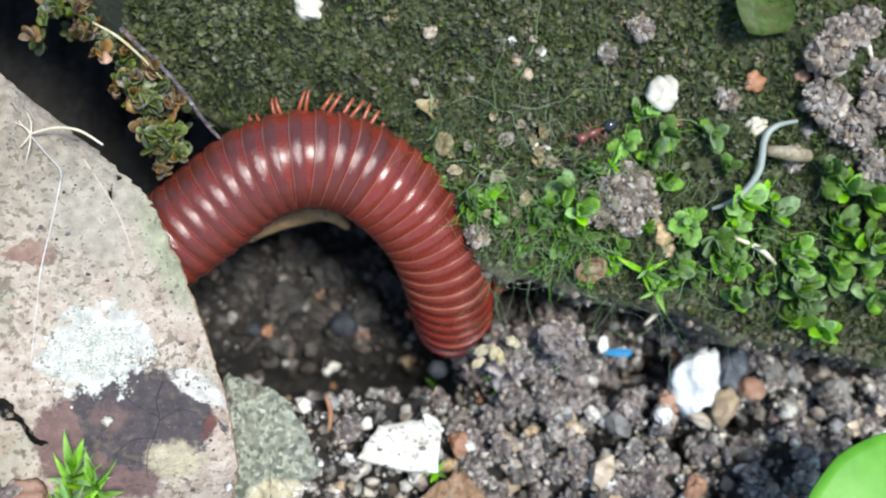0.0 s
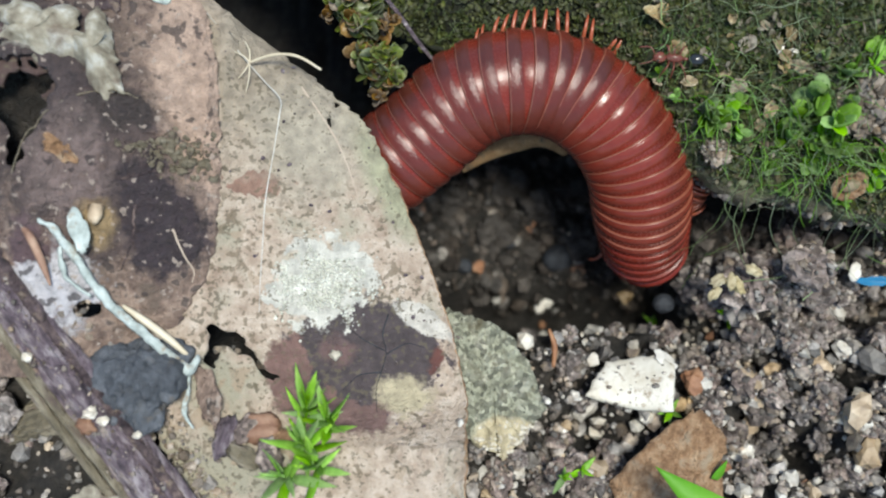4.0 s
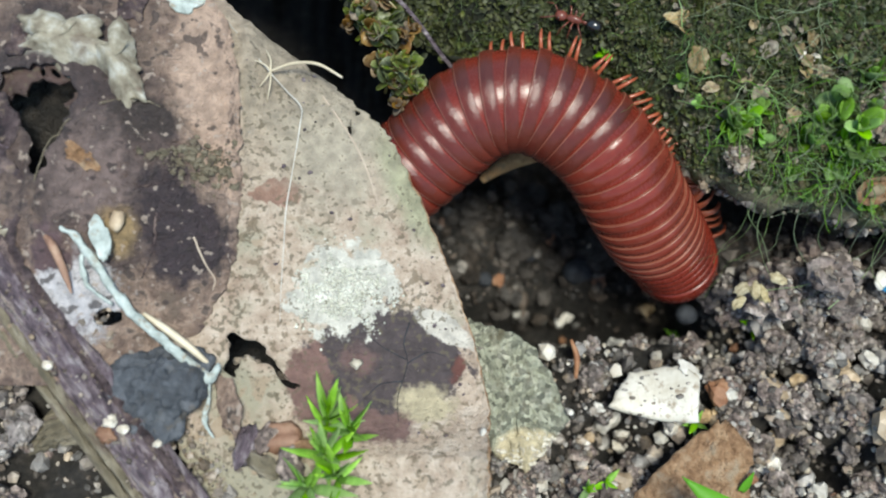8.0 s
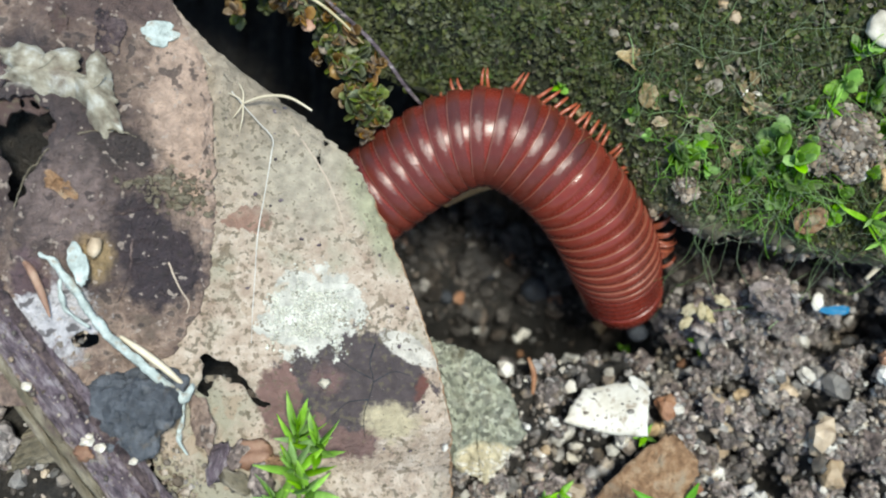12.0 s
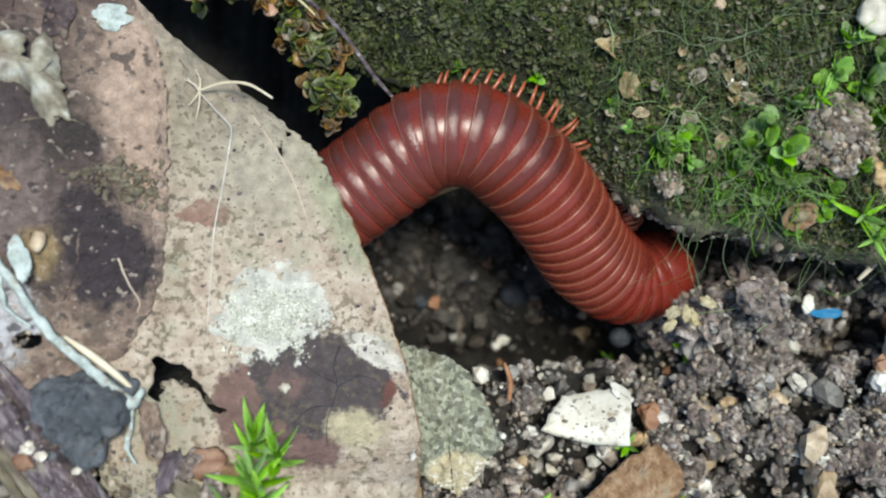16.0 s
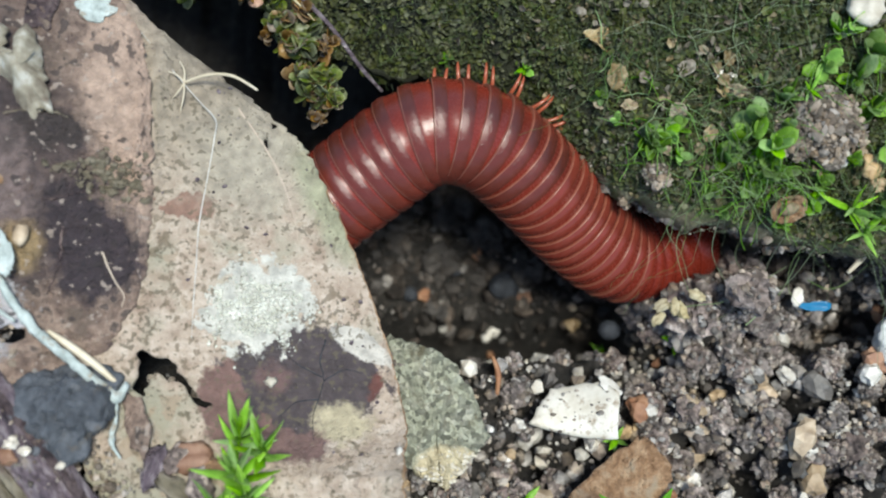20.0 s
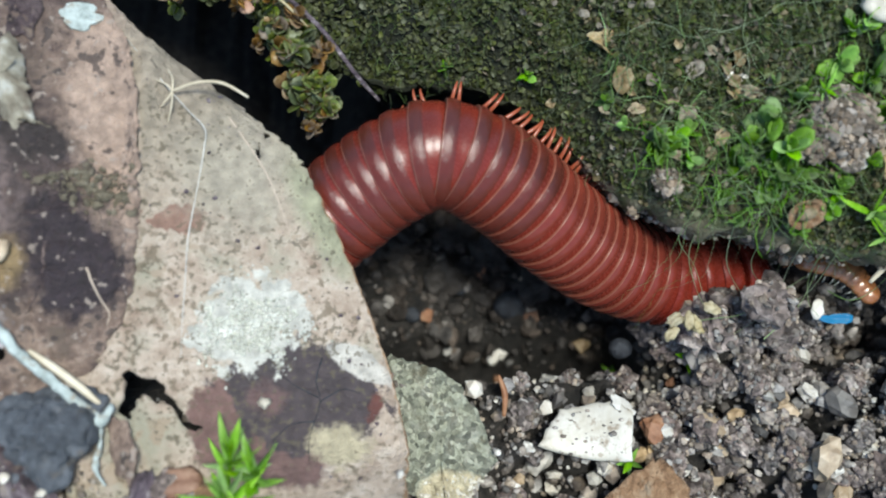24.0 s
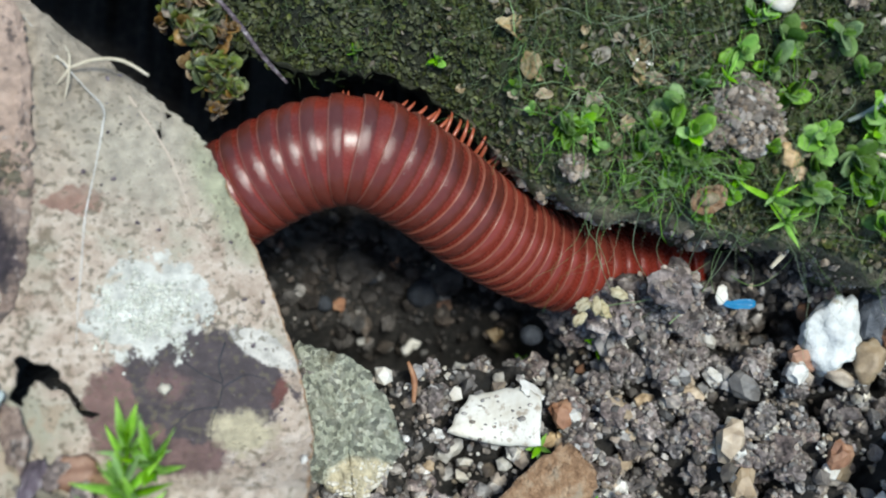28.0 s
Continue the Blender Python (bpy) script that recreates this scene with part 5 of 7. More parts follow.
random.seed(61)
ROSETTES = tuple((random.uniform(27.5, 44), random.uniform(-2.6, 7.5), random.uniform(0.9, 1.5)) for _ in range(30)) + tuple((random.gauss(19.5, 3.0), random.gauss(3.6, 2.2), random.uniform(0.45, 0.8)) for _ in range(18))


def build_plants():
    # bright sprig on the dead leaf
    for i, (x, y) in enumerate(((-9.6, -12.9), (-8.2, -13.3), (-9.2, -14.3), (-8.4, -15.2), (-9.9, -15.6))):
        moss_sprig("moss_sprig", x, y, leaf_z(x, y) + 0.1, 14, 2.3, 0.5, MOSS_BRIGHT, "bright green pointed moss sprig on the dead leaf", 52, 2.6 - 0.25 * i, lean=(-34 + 6 * i, 14 - 9 * i), seed=i, spin=0, wild=20)
    # star-shaped sprigs at the bank's rim
    for i, (x, y, s) in enumerate(((23.6, 0.4, 1.0), (24.6, -0.6, 0.8), (21.2, 6.6, 0.5))):
        moss_sprig("moss_sprig", x, y, bank_z(x, max(y, lerp_rows(RIM_LINE, x))) + 0.4, 8, 2.7 * s, 0.5 * s, MOSS_BRIGHT, "bright green star-shaped moss sprig on the bank's rim", 25, 1.0, seed=10 + i)
    # leafy rosettes on the bank
    for i, (x, y, s) in enumerate(((35.7, 5.4, 1.2), (33.2, 1.6, 1.1), (35.4, 2.8, 1.3), (37.4, 2.3, 1.2), (35.7, -2.7, 1.1), (25.9, 1.9, 0.9), (29.8, -1.2, 1.0), (38.0, -0.6, 1.2), (23.3, 10.1, 0.8),
                                   (27.7, 8.8, 1.0), (28.5, 6.8, 0.8), (12.8, 3.9, 0.75), (13.6, 4.6, 0.5), (17.6, 3.6, 0.8), (18.2, 4.6, 0.8), (18.8, 2.8, 0.7), (22.2, 8.4, 0.9), (22.9, 9.8, 0.9), (30.6, 2.2, 0.9),
                                   (40.5, 4.5, 1.2), (32.0, 4.0, 0.7), (39.5, 7.0, 1.0), (31.0, 0.0, 0.8), (26.8, 0.2, 0.7), (11.0, 5.6, 0.45), (16.4, 1.8, 0.6), (18.8, 5.2, 1.15), (19.6, 2.5, 1.0), (19.2, 3.8, 1.25), (18.0, 4.2, 1.0), (18.3, 2.4, 0.9), (12.7, 4.3, 1.05), (13.5, 4.8, 0.8), (20.0, 6.2, 0.9), (23.8, 7.6, 1.2), (24.4, 8.6, 1.1), (6.0, 9.6, 0.5), (1.4, 10.4, 0.5), (10.2, 7.2, 0.5), (24.8, 5.6, 1.0), (26.4, 3.4, 1.2), (25.6, 0.6, 1.0), (28.2, 0.8, 1.2)) + ROSETTES):
        y = max(y, lerp_rows(RIM_LINE, x) + 0.5)
        z = bank_z(x, y) + 0.2
        moss_sprig("moss_rosette", x, y, z, 11, 1.15 * s, 0.8 * s, MOSS if i % 4 else MOSS_BRIGHT, "green leafy moss rosette growing on the bank", 24, 0.8 * s, blunt=True, lean=(random.uniform(-15, 25), random.uniform(-20, 20)), seed=30 + i, cup=0.3, wild=36)
    # drooping olive clump over the dark gap
    random.seed(77)
    tufts = [(-9.2, 12.6, 8.4, 0.7), (-8.3, 12.2, 8.2, 0.7), (-7.6, 11.2, 7.8, 0.9), (-6.7, 10.9, 7.6, 0.8), (-7.5, 10.0, 7.2, 0.8), (-6.6, 9.6, 7.2, 1.0), (-5.8, 9.6, 7.0, 0.8), (-6.9, 8.6, 6.6, 0.9), (-6.0, 8.3, 6.6, 1.0), (-5.2, 8.0, 6.4, 0.8), (-6.2, 7.3, 6.0, 0.9), (-5.3, 7.0, 5.9, 0.9), (-5.9, 6.4, 5.4, 0.7), (-10.2, 13.6, 8.8, 0.7), (-11.0, 14.8, 9.2, 0.7), (-8.8, 11.0, 6.6, 0.6)]
    n = 0
    for x, y, z, s in tufts:
        for j in range(4 if s > 0.75 else 3):
            brown = n % 7 in (1, 4, 5)
            moss_sprig("liverwort", x + random.uniform(-0.5, 0.5), y + random.uniform(-0.5, 0.5), z + random.uniform(-0.5, 0.4), 12, 0.95 * s, 0.8 * s, BROWNLEAF if brown else OLIVE, "brown cupped liverwort hanging at the gap" if brown else "olive-green cupped liverwort hanging at the gap", 30, 0.6, lean=(random.uniform(-5, 55), random.uniform(-40, 40)), seed=70 + n, cup=0.25, category="liverwort", blunt=True, wild=42)
            n += 1
    for i in range(30):
        x, y, z = random.uniform(-14.5, -7.6), random.uniform(12.0, 17.5), random.uniform(1.5, 5.5)
        moss_sprig("liverwort", x, y + 0.25 * (-6.8 - x), z, 11, 0.8, 0.6, BROWNLEAF if i % 2 == 0 else OLIVE, "brown and green leafy liverwort down in the gap", 14, 0.8, lean=(random.uniform(0, 40), random.uniform(-25, 25)), seed=240 + i, cup=0.2, category="liverwort", blunt=True, wild=48)
    tagged(part("dry_stalk", tube([(-10.2, 13.6, 9.6), (-8.6, 12.8, 9.5), (-7.2, 11.8, 9.0), (-6.0, 10.8, 8.2)], [0.06, 0.1, 0.08, 0.03], 6, steps=24), HULL), "thin tan dry stalk lying on the liverwort", "stalk")
    tagged(part("reddish_bud", lump(0.4, 0.5, 3, (1, 0.8, 0.7), 6.0), RUST), "soft reddish bud at the liverwort's top", "bud").matrix_basis = place(-9.2, 11.6, 8.9)
    tagged(part("white_grain", lump(0.42, 0.4, 2, (1, 1, 0.8), 8.0), PALE), "white grain stuck on the hanging liverwort", "grain").matrix_basis = place(-6.2, 7.0, 4.9)
    # root that crosses behind
    tagged(part("dark_rootlet", tube([(-8.5, 13.5, 9.0), (-5.5, 11.0, 8.0), (-3.6, 9.0, 6.2), (-2.4, 8.2, 4.5)], [0.12, 0.14, 0.13, 0.1], 6, steps=24), TWIG), "thin dark rootlet beside the liverwort", "root")
    # broad leaves at the sides
    for x, y, z, rx, ry, rz, l, w, lab in ((14.0, -15.6, -1.2, 30, -30, 60, 1.5, 0.6, "small bright green leaf tip in the soil"),
                                           (30.4, 14.6, 11.5, 10, -6, 100, 6.5, 4.4, "dark green glossy leaf on the bank")):
        bm = leaflet(l, w, 0.04, 0.08, 0.9, 12)
        tagged(part("green_leaf", bm, MOSS_LOW if z > 5 else GREEN), lab, "leaf").matrix_basis = place(x, y, z, rx, ry, rz)
    tagged(part("green_leaf", leaflet(9, 3.0, 0.02, 0.1, 0.8, 14), GREEN), "smooth bright green pointed leaf tip below the bark chip", "leaf").matrix_basis = place(16.5, -20.4, 3.0, 0, -6, 141)
    fresh = ragged(0, 0, 6.6, 6.0, lambda u, v: -0.02 * (u * u + v * v) + 0.06 * abs(u), 0.2, 3.0, 0.04, 0.3, 48, 10)
    tagged(part("green_leaf", fresh, GREEN), "smooth rounded bright green fresh leaf near the soil", "leaf").matrix_basis = place(38.7, -15.4, 8.3, 4, -5, 0)
    # little plants in the soil
    for i, (x, y) in enumerate(((11.9, -11.6), (5.0, -15.6), (6.2, -15.2), (16.4, -5.2), (13.4, -4.4))):
        moss_sprig("moss_sprig", x, y, soil_z(x, y) + 0.9, 6, 1.1, 0.4, MOSS_BRIGHT, "tiny green moss sprig between soil crumbs", 30, 0.7, seed=120 + i)


def build_threads():
    random.seed(41)
    # fine algae on the bank: many short bent threads
    verts, faces = [], []

    def strand(pts, r):
        n = len(verts)
        for i, p in enumerate(pts):
            q = pts[min(i + 1, len(pts) - 1)] - pts[max(i - 1, 0)]
            s = q.orthogonal().normalized()
            t = q.normalized().cross(s)
            rr = r * (1 - 0.6 * i / (len(pts) - 1))
            for a in (0, 2.094, 4.189):
                verts.append(tuple(p + rr * (math.cos(a) * s + math.sin(a) * t)))
        for i in range(len(pts) - 1):
            for a in range(3):
                b = (a + 1) % 3
                faces.append((n + 3 * i + a, n + 3 * i + b, n + 3 * i + 3 + b, n + 3 * i + 3 + a))

    for _ in range(23000):
        x = random.uniform(-9, 46)
        yr = lerp_rows(RIM_LINE, x)
        y = yr + random.uniform(-0.1, 24)
        if y - yr < random.uniform(-0.5, 1.6) or fbm(x * 0.25, y * 0.25, 20.0) - 0.15 * (1 - ss(x, 4, 13)) < random.uniform(-0.5, 0.35):
            continue
        p = Vector((x, y, bank_z(x, y)))
        d = Vector((random.gauss(0, 0.6), random.gauss(-0.15, 0.6), random.uniform(0.2, 1.0)))
        pts = [p]
        for k in range(4):
            d += Vector((random.gauss(0, 0.35), random.gauss(0, 0.35), -0.2))
            p = p + d.normalized() * random.uniform(0.15, 0.42)
            p.z = max(p.z, bank_z(p.x, p.y) + 0.03) if k > 1 else p.z
            pts.append(p)
        strand(pts, random.uniform(0.014, 0.04))
    tagged(raw("algae_fuzz", verts, faces, FUZZ), "short dark green algae fuzz on the bank", "algae", kind="stuff")
    # long pale-green threads that trail over the rim to the soil
    verts, faces = [], []
    for i in range(190):
        x = random.choice((random.gauss(18.5, 3), random.gauss(26, 6), random.uniform(6, 44), random.gauss(14, 4)))
        yr = lerp_rows(RIM_LINE, x)
        y = yr + random.uniform(0.0, 12)
        p = Vector((x, y, bank_z(x, max(y, yr)) + 0.4))
        d = Vector((random.gauss(0, 0.7), random.gauss(-0.5, 0.6), random.uniform(-0.2, 0.6))).normalized()
        pts = [p]
        for k in range(random.randint(10, 26)):
            d = (d + 0.24 * Vector((random.gauss(0, 1), random.gauss(0, 1), random.gauss(-0.25, 0.8)))).normalized()
            p = p + d * 0.42
            floor = bank_z(p.x, p.y) + 0.15 if p.y > lerp_rows(RIM_LINE, p.x) else soil_z(p.x, p.y) + 0.6
            p.z = max(p.z, floor)
            pts.append(p)
        strand(pts, random.uniform(0.011, 0.03))
    for path in ([(17.0, 0.6, 4.8), (17.2, -0.8, 2.0), (18.4, -2.4, 0.5), (19.5, -3.4, 0.2)], [(15.4, 1.0, 4.6), (15.0, -0.4, 2.4), (15.8, -2.0, 0.4), (16.6, -3.4, -0.3)], [(20.8, -0.2, 5.0), (20.6, -1.6, 1.5), (21.0, -3.0, -0.5)],
                 [(22.6, -0.6, 5.4), (22.0, -2.4, 1.4), (20.4, -3.2, 0.4), (17.8, -4.6, -0.6)], [(14.6, -3.9, -0.4), (16.6, -3.8, 0.6), (18.6, -3.4, 0.4), (21.8, -1.6, 1.6)], [(14.2, 1.2, 3.6), (14.6, 0.2, 2.2), (15.8, -0.6, 0.4), (16.4, -2.2, -0.4)],
                 [(22.2, -0.4, 4.6), (21.8, -1.6, 2.2), (22.2, -2.8, 0.4), (23.2, -3.6, -0.6)], [(19.4, -5.0, 0.4), (20.6, -4.0, 0.5), (21.6, -3.0, 0.8), (22.0, -1.4, 3.0)], [(23.4, -2.2, 0.4), (25.0, -2.6, -0.4), (26.4, -2.0, -0.2), (27.6, -0.6, 1.6)], [(19.0, 0.6, 5.2), (18.4, -1.0, 2.6), (19.4, -2.0, 1.0)]):
        strand([glide(path, k / 16) for k in range(17)], 0.04)
    tagged(raw("algae_threads", verts, faces, THREAD), "long pale green algae threads trailing over the rim", "algae", kind="stuff")
    # tufts of fine green threads
    verts, faces = [], []
    for cx, cy, n in ((18.2, 3.6, 34), (16.6, 2.6, 16), (19.4, 2.4, 28), (20.6, 6.0, 24), (14.2, 6.6, 16), (22.0, 7.4, 20), (27.5, 1.6, 20), (12.6, 5.0, 22), (18.6, 1.8, 26), (17.2, 5.4, 22), (15.4, 3.6, 16), (24.6, 8.2, 20), (30.0, 3.0, 24), (33.0, 0.6, 24), (10.6, 8.6, 12)):
        for _ in range(n):
            x, y = random.gauss(cx, 0.8), random.gauss(cy, 0.8)
            p = Vector((x, y, bank_z(x, max(y, lerp_rows(RIM_LINE, x)))))
            d = Vector((random.gauss(0, 0.5), random.gauss(-0.3, 0.5), 1.0)).normalized()
            pts = [p]
            for k in range(8):
                d = (d + Vector((random.gauss(0, 0.22), random.gauss(-0.08, 0.22), -0.12))).normalized()
                p = p + d * 0.33
                pts.append(p)
            strand(pts, random.uniform(0.03, 0.06))
    tagged(raw("moss_tufts", verts, faces, TUFT), "fine bright green tufts of thread moss", "moss", kind="stuff")
    # small scale leaves that cover part of the bank
    bases = []
    for i in range(4):
        bm = leaflet(random.uniform(0.4, 0.6), random.uniform(0.36, 0.5), 0.3, 0.03, 0.9, 4, True)
        bm.verts.index_update()
        bases.append((np.array([v.co[:] for v in bm.verts]), np.array([[v.index for v in f.verts] for f in bm.faces])))
        bm.free()
    spots = []
    while len(spots) < 5200:
        x = random.uniform(-6, 46)
        y = lerp_rows(RIM_LINE, x) + random.uniform(0.1, 22)
        g = fbm(x * 0.3, y * 0.3, 31.0) + 0.5 * ss(x, 10, 24) - 0.35 * (1 - ss(x, 3, 11))
        if g < random.uniform(0.05, 0.6) or y - lerp_rows(RIM_LINE, x) < random.uniform(0, 2.2):
            continue
        spots.append((x, y, bank_z(x, y) + random.uniform(0.02, 0.3), random.uniform(0.45, 0.95)))
    tan_spots = []
    while len(tan_spots) < 420:
        x = random.gauss(17, 9)
        y = lerp_rows(RIM_LINE, x) + random.uniform(0.1, 15)
        if -4 < x < 46 and fbm(x * 0.4, y * 0.4, 51.0) > random.uniform(-0.3, 0.4):
            tan_spots.append((x, y, bank_z(x, y) + random.uniform(0.1, 0.45), random.uniform(0.5, 1.1)))
    dirt = []
    while len(dirt) < 1500:
        x = random.uniform(6, 46)
        y = lerp_rows(RIM_LINE, x) + random.uniform(0.6, 24)
        if fbm(x * 0.3, y * 0.3, 61.0) - 0.3 * (1 - ss(y, 4, 12)) > random.uniform(-0.1, 0.5):
            dirt.append((x, y, bank_z(x, y) + random.uniform(0.0, 0.3), min(0.26, 0.09 * random.paretovariate(2.4))))
    scatter("bank_dirt", grain_bases(6, 1, 0.5, 340.0), dirt, BANKGRIT, "brown soil grains strewn over the mossy bank", "dirt")
    scatter("dry_scales", bases, tan_spots, FLAKE, "tiny dry tan scales caught in the moss", "debris")
    cups = []
    for i in range(6):
        n = 6 + i % 2
        k = [1 + random.uniform(-0.25, 0.2) for _ in range(n)]
        rim = [(0.3 * k[j] * math.cos(6.283 * j / n), 0.25 * k[j] * math.sin(6.283 * j / n), 0.09 + random.uniform(-0.05, 0.08)) for j in range(n)]
        cups.append((np.array([(0, 0, 0.0), (0, 0, -0.05)] + rim), np.array([(0, 2 + j, 2 + (j + 1) % n) for j in range(n)] + [(1, 2 + (j + 1) % n, 2 + j) for j in range(n)])))
    crust = []
    while len(crust) < 15000:
        x = random.uniform(-9, 46)
        y = lerp_rows(RIM_LINE, x) + random.uniform(0.1, 24)
        if fbm(x * 0.25, y * 0.25, 71.0) > random.uniform(-0.75, 0.35):
            crust.append((x, y, bank_z(x, y) + random.uniform(-0.02, 0.2), random.uniform(0.45, 1.25)))
    while len(crust) < 30000:
        x = random.uniform(-9, 26)
        y = lerp_rows(RIM_LINE, x) + random.uniform(0.4, 15)
        if fbm(x * 0.45, y * 0.45, 91.0) > random.uniform(-0.7, 0.4):
            crust.append((x, y, bank_z(x, y) + random.uniform(-0.02, 0.16), random.uniform(0.35, 1.0)))
    scatter("liverwort_scales", cups, crust, SCALE, "grey-olive crust of tiny scale-like leaves on the bank", "liverwort")
    scatter("scale_moss", bases, spots, MOSS_LOW, "low carpet of tiny green moss leaves on the bank", "moss")


# ---- single things on bank and soil ----
random.seed(88)
SCALES = tuple((random.gauss(15.6, 2.4), random.gauss(5.4, 1.9), random.uniform(0.3, 0.75)) for _ in range(16))


def build_bits():
    random.seed(51)
    for n, (x, y, r) in enumerate(((13.9, 9.7, 0.5), (10.9, 8.1, 0.9), (11.7, 6.5, 0.6), (17.1, 8.9, 0.6), (15.6, 4.1, 0.55), (15.8, 2.9, 0.4), (10.1, 6.8, 0.5), (12.4, 7.9, 0.55), (17.6, 7.1, 0.65), (7.4, 8.2, 0.4), (16.4, 8.4, 0.6), (16.9, 7.7, 0.5),
                    (14.8, 4.9, 0.45), (9.9, 10.3, 1.1), (11.4, 7.6, 0.5), (18.9, 7.6, 0.5), (25.4, 9.6, 0.6)) + SCALES):
        if y < lerp_rows(RIM_LINE, x) + 0.3:
            continue
        r *= 0.78
        fold, slim = random.uniform(0.2, 0.9), random.uniform(0.5, 0.85)
        ob = part("dry_flake", ragged(0, 0, r, r * slim, lambda u, v: fold * abs(v) - 0.12 * u * u / r + 0.3 * r * fbm(u * 2 / r, v * 2 / r, x), 0.06, r * 9 + x, 0.28, 0, 26, 5), BROWNLEAF if n % 11 == 5 else FLAKE)
        ob.matrix_basis = place(x, y, bank_z(x, y) + 0.35, random.uniform(-25, 25), random.uniform(-25, 25), random.uniform(0, 360))
        tagged(ob, "dry tan flake caught in the bank's algae", "flake", "dry flakes")
    for x, y, r, mat, lab in ((24.4, 11.2, 1.35, CREAM, "cream pebble on the mossy bank"), (2.3, 16.7, 1.1, CREAM, "white pebble on the mossy bank"), (23.1, 3.3, 0.75, PALE, "white quartz grain in the crumbs on the bank"), (30.5, 9.3, 0.9, CREAM, "white rough pebble on the bank"),
                              (24.7, 2.7, 0.8, TAN, "tan pebble on the mossy bank"), (25.2, 1.9, 0.7, TAN, "tan pebble on the mossy bank"), (24.3, 3.6, 0.6, TAN, "tan pebble on the mossy bank"), (30.3, 12.1, 0.9, RUST, "orange pebble on the mossy bank"),
                              (33.3, 12.5, 0.7, RUST, "reddish pebble on the mossy bank"), (9.9, 14.9, 0.6, TAN, "small tan pebble on the mossy bank"), (36.6, 15.2, 1.0, TAN, "tan pebble on the mossy bank"), (33.8, 9.2, 0.7, GREY, "grey pebble on the mossy bank"),
                              (14.9, 14.2, 0.36, PALE, "white grain in the algae"), (16.3, 14.4, 0.4, TAN, "tan grain in the algae"), (15.2, 13, 0.45, TAN, "tan grain in the algae"), (16.8, 13.5, 0.42, PALE, "white grain in the algae"), (16, 12.3, 0.5, TAN, "tan grain in the algae"), (16.6, 8.2, 0.4, PALE, "white grain in the algae"), (17.4, 8.0, 0.35, PALE, "white grain in the algae"), (16.8, 7.2, 0.4, TAN, "tan grain in the algae")):
        ob = tagged(part("bank_pebble", lump(r * 0.85, 0.42, 3, (1, 0.85, 0.6), x, 1.3), mat), lab, "pebble", "bank pebbles")
        ob.matrix_basis = place(x, y, bank_z(x, y) + 0.3 * r, random.uniform(-20, 20), 0, random.uniform(0, 360))
    clod_grains = grain_bases(6, 1, 0.6, 300.0)
    for i, (x, y, r) in enumerate(((21.6, 4.8, 1.25), (23.0, 5.4, 1.15), (20.5, 3.8, 0.85), (22.3, 3.4, 0.9), (23.7, 4.4, 0.8), (21.2, 6.0, 0.7), (22.4, 6.4, 0.75), (19.9, 4.6, 0.6), (21, 13.8, 0.65), (22.8, 14.9, 0.8), (34.2, 13.3, 1.4), (37.1, 15.8, 1.1), (35.8, 9.5, 1.25), (38.3, 10.3, 1.4), (37.7, 6.8, 1.1), (36, 15.1, 1.25), (34.2, 10.6, 1.4), (36.4, 9.0, 1.2), (13.2, 2.6, 0.8), (38.5, 12.0, 1.6), (28.6, 11.0, 0.8), (32.6, 7.4, 0.8))):
        ob = part("soil_clod", cluster_mesh(200 + i), CLOD)
        vs, fs, n = [], [], 0
        for _ in range(130):
            d = Vector((random.gauss(0, 1), random.gauss(0, 1), abs(random.gauss(0, 1)))).normalized() * random.uniform(0.55, 1.08)
            g, f = random.choice(clod_grains)
            vs.append((g @ turn_matrix().T) * min(0.4, 0.15 * random.paretovariate(2.6)) + np.array((d.x, d.y, d.z * 0.8)))
            fs.append(f + n)
            n += len(g)
        bits = raw("grain_crust", np.concatenate(vs), np.concatenate(fs), CLODGRIT, ob, smooth=False)
        bits["kind"] = "stuff"
        ob.matrix_basis = place(x, y, bank_z(x, y) + 0.45 * r, 0, 0, i * 60) @ Matrix.Diagonal((r, r, r * 0.9, 1))
        tagged(ob, "brown clod of soil grains on the mossy bank", "soil clod", "soil clods")
    # white shell chip on the soil
    chip = slab([(-2.9, -0.75), (-2.3, 0.5), (-1.5, 1.45), (0.2, 1.75), (1.6, 1.9), (2.5, 1.1), (2.25, -1.75), (0.3, -1.55)], lambda u, v: 0.05 * u * u - 0.05 * v * v + 0.14 * u, 0.35, 3.0, jitter=0.16)
    shell = empty("shell_chip", 9.4, -10.0, -1.5, -8, 0, 0, label="broken white shell chip speckled with dirt on the soil", category="shell")
    part("shell_plate", chip, SHELL, shell)
    random.seed(19)
    bases = grain_bases(4, 1, 0.5, 140.0)
    vs, fs, n = [], [], 0
    for _ in range(34):
        u, v = random.uniform(-2.0, 2.0), random.uniform(-1.3, 1.3)
        r = min(0.2, 0.05 * random.paretovariate(1.9))
        g, f = random.choice(bases)
        vs.append((g @ turn_matrix().T) * (r * 1.5, r, r * 0.4) + (u, v, 0.05 * u * u - 0.05 * v * v + 0.14 * u + 0.15))
        fs.append(f + n)
        n += len(g)
    dirt = raw("dirt", np.concatenate(vs), np.concatenate(fs), GRIT, shell)
    dirt["kind"] = "stuff"
    tagged(part("shell_splinter", ragged(0, 0, 0.8, 0.45, lambda u, v: 0.1 * u * u, 0.1, 2.0, 0.4), PALE), "thin translucent shell splinter on the chip", "shell").matrix_basis = place(11.4, -8.4, -1.4, -25, 10, -35)
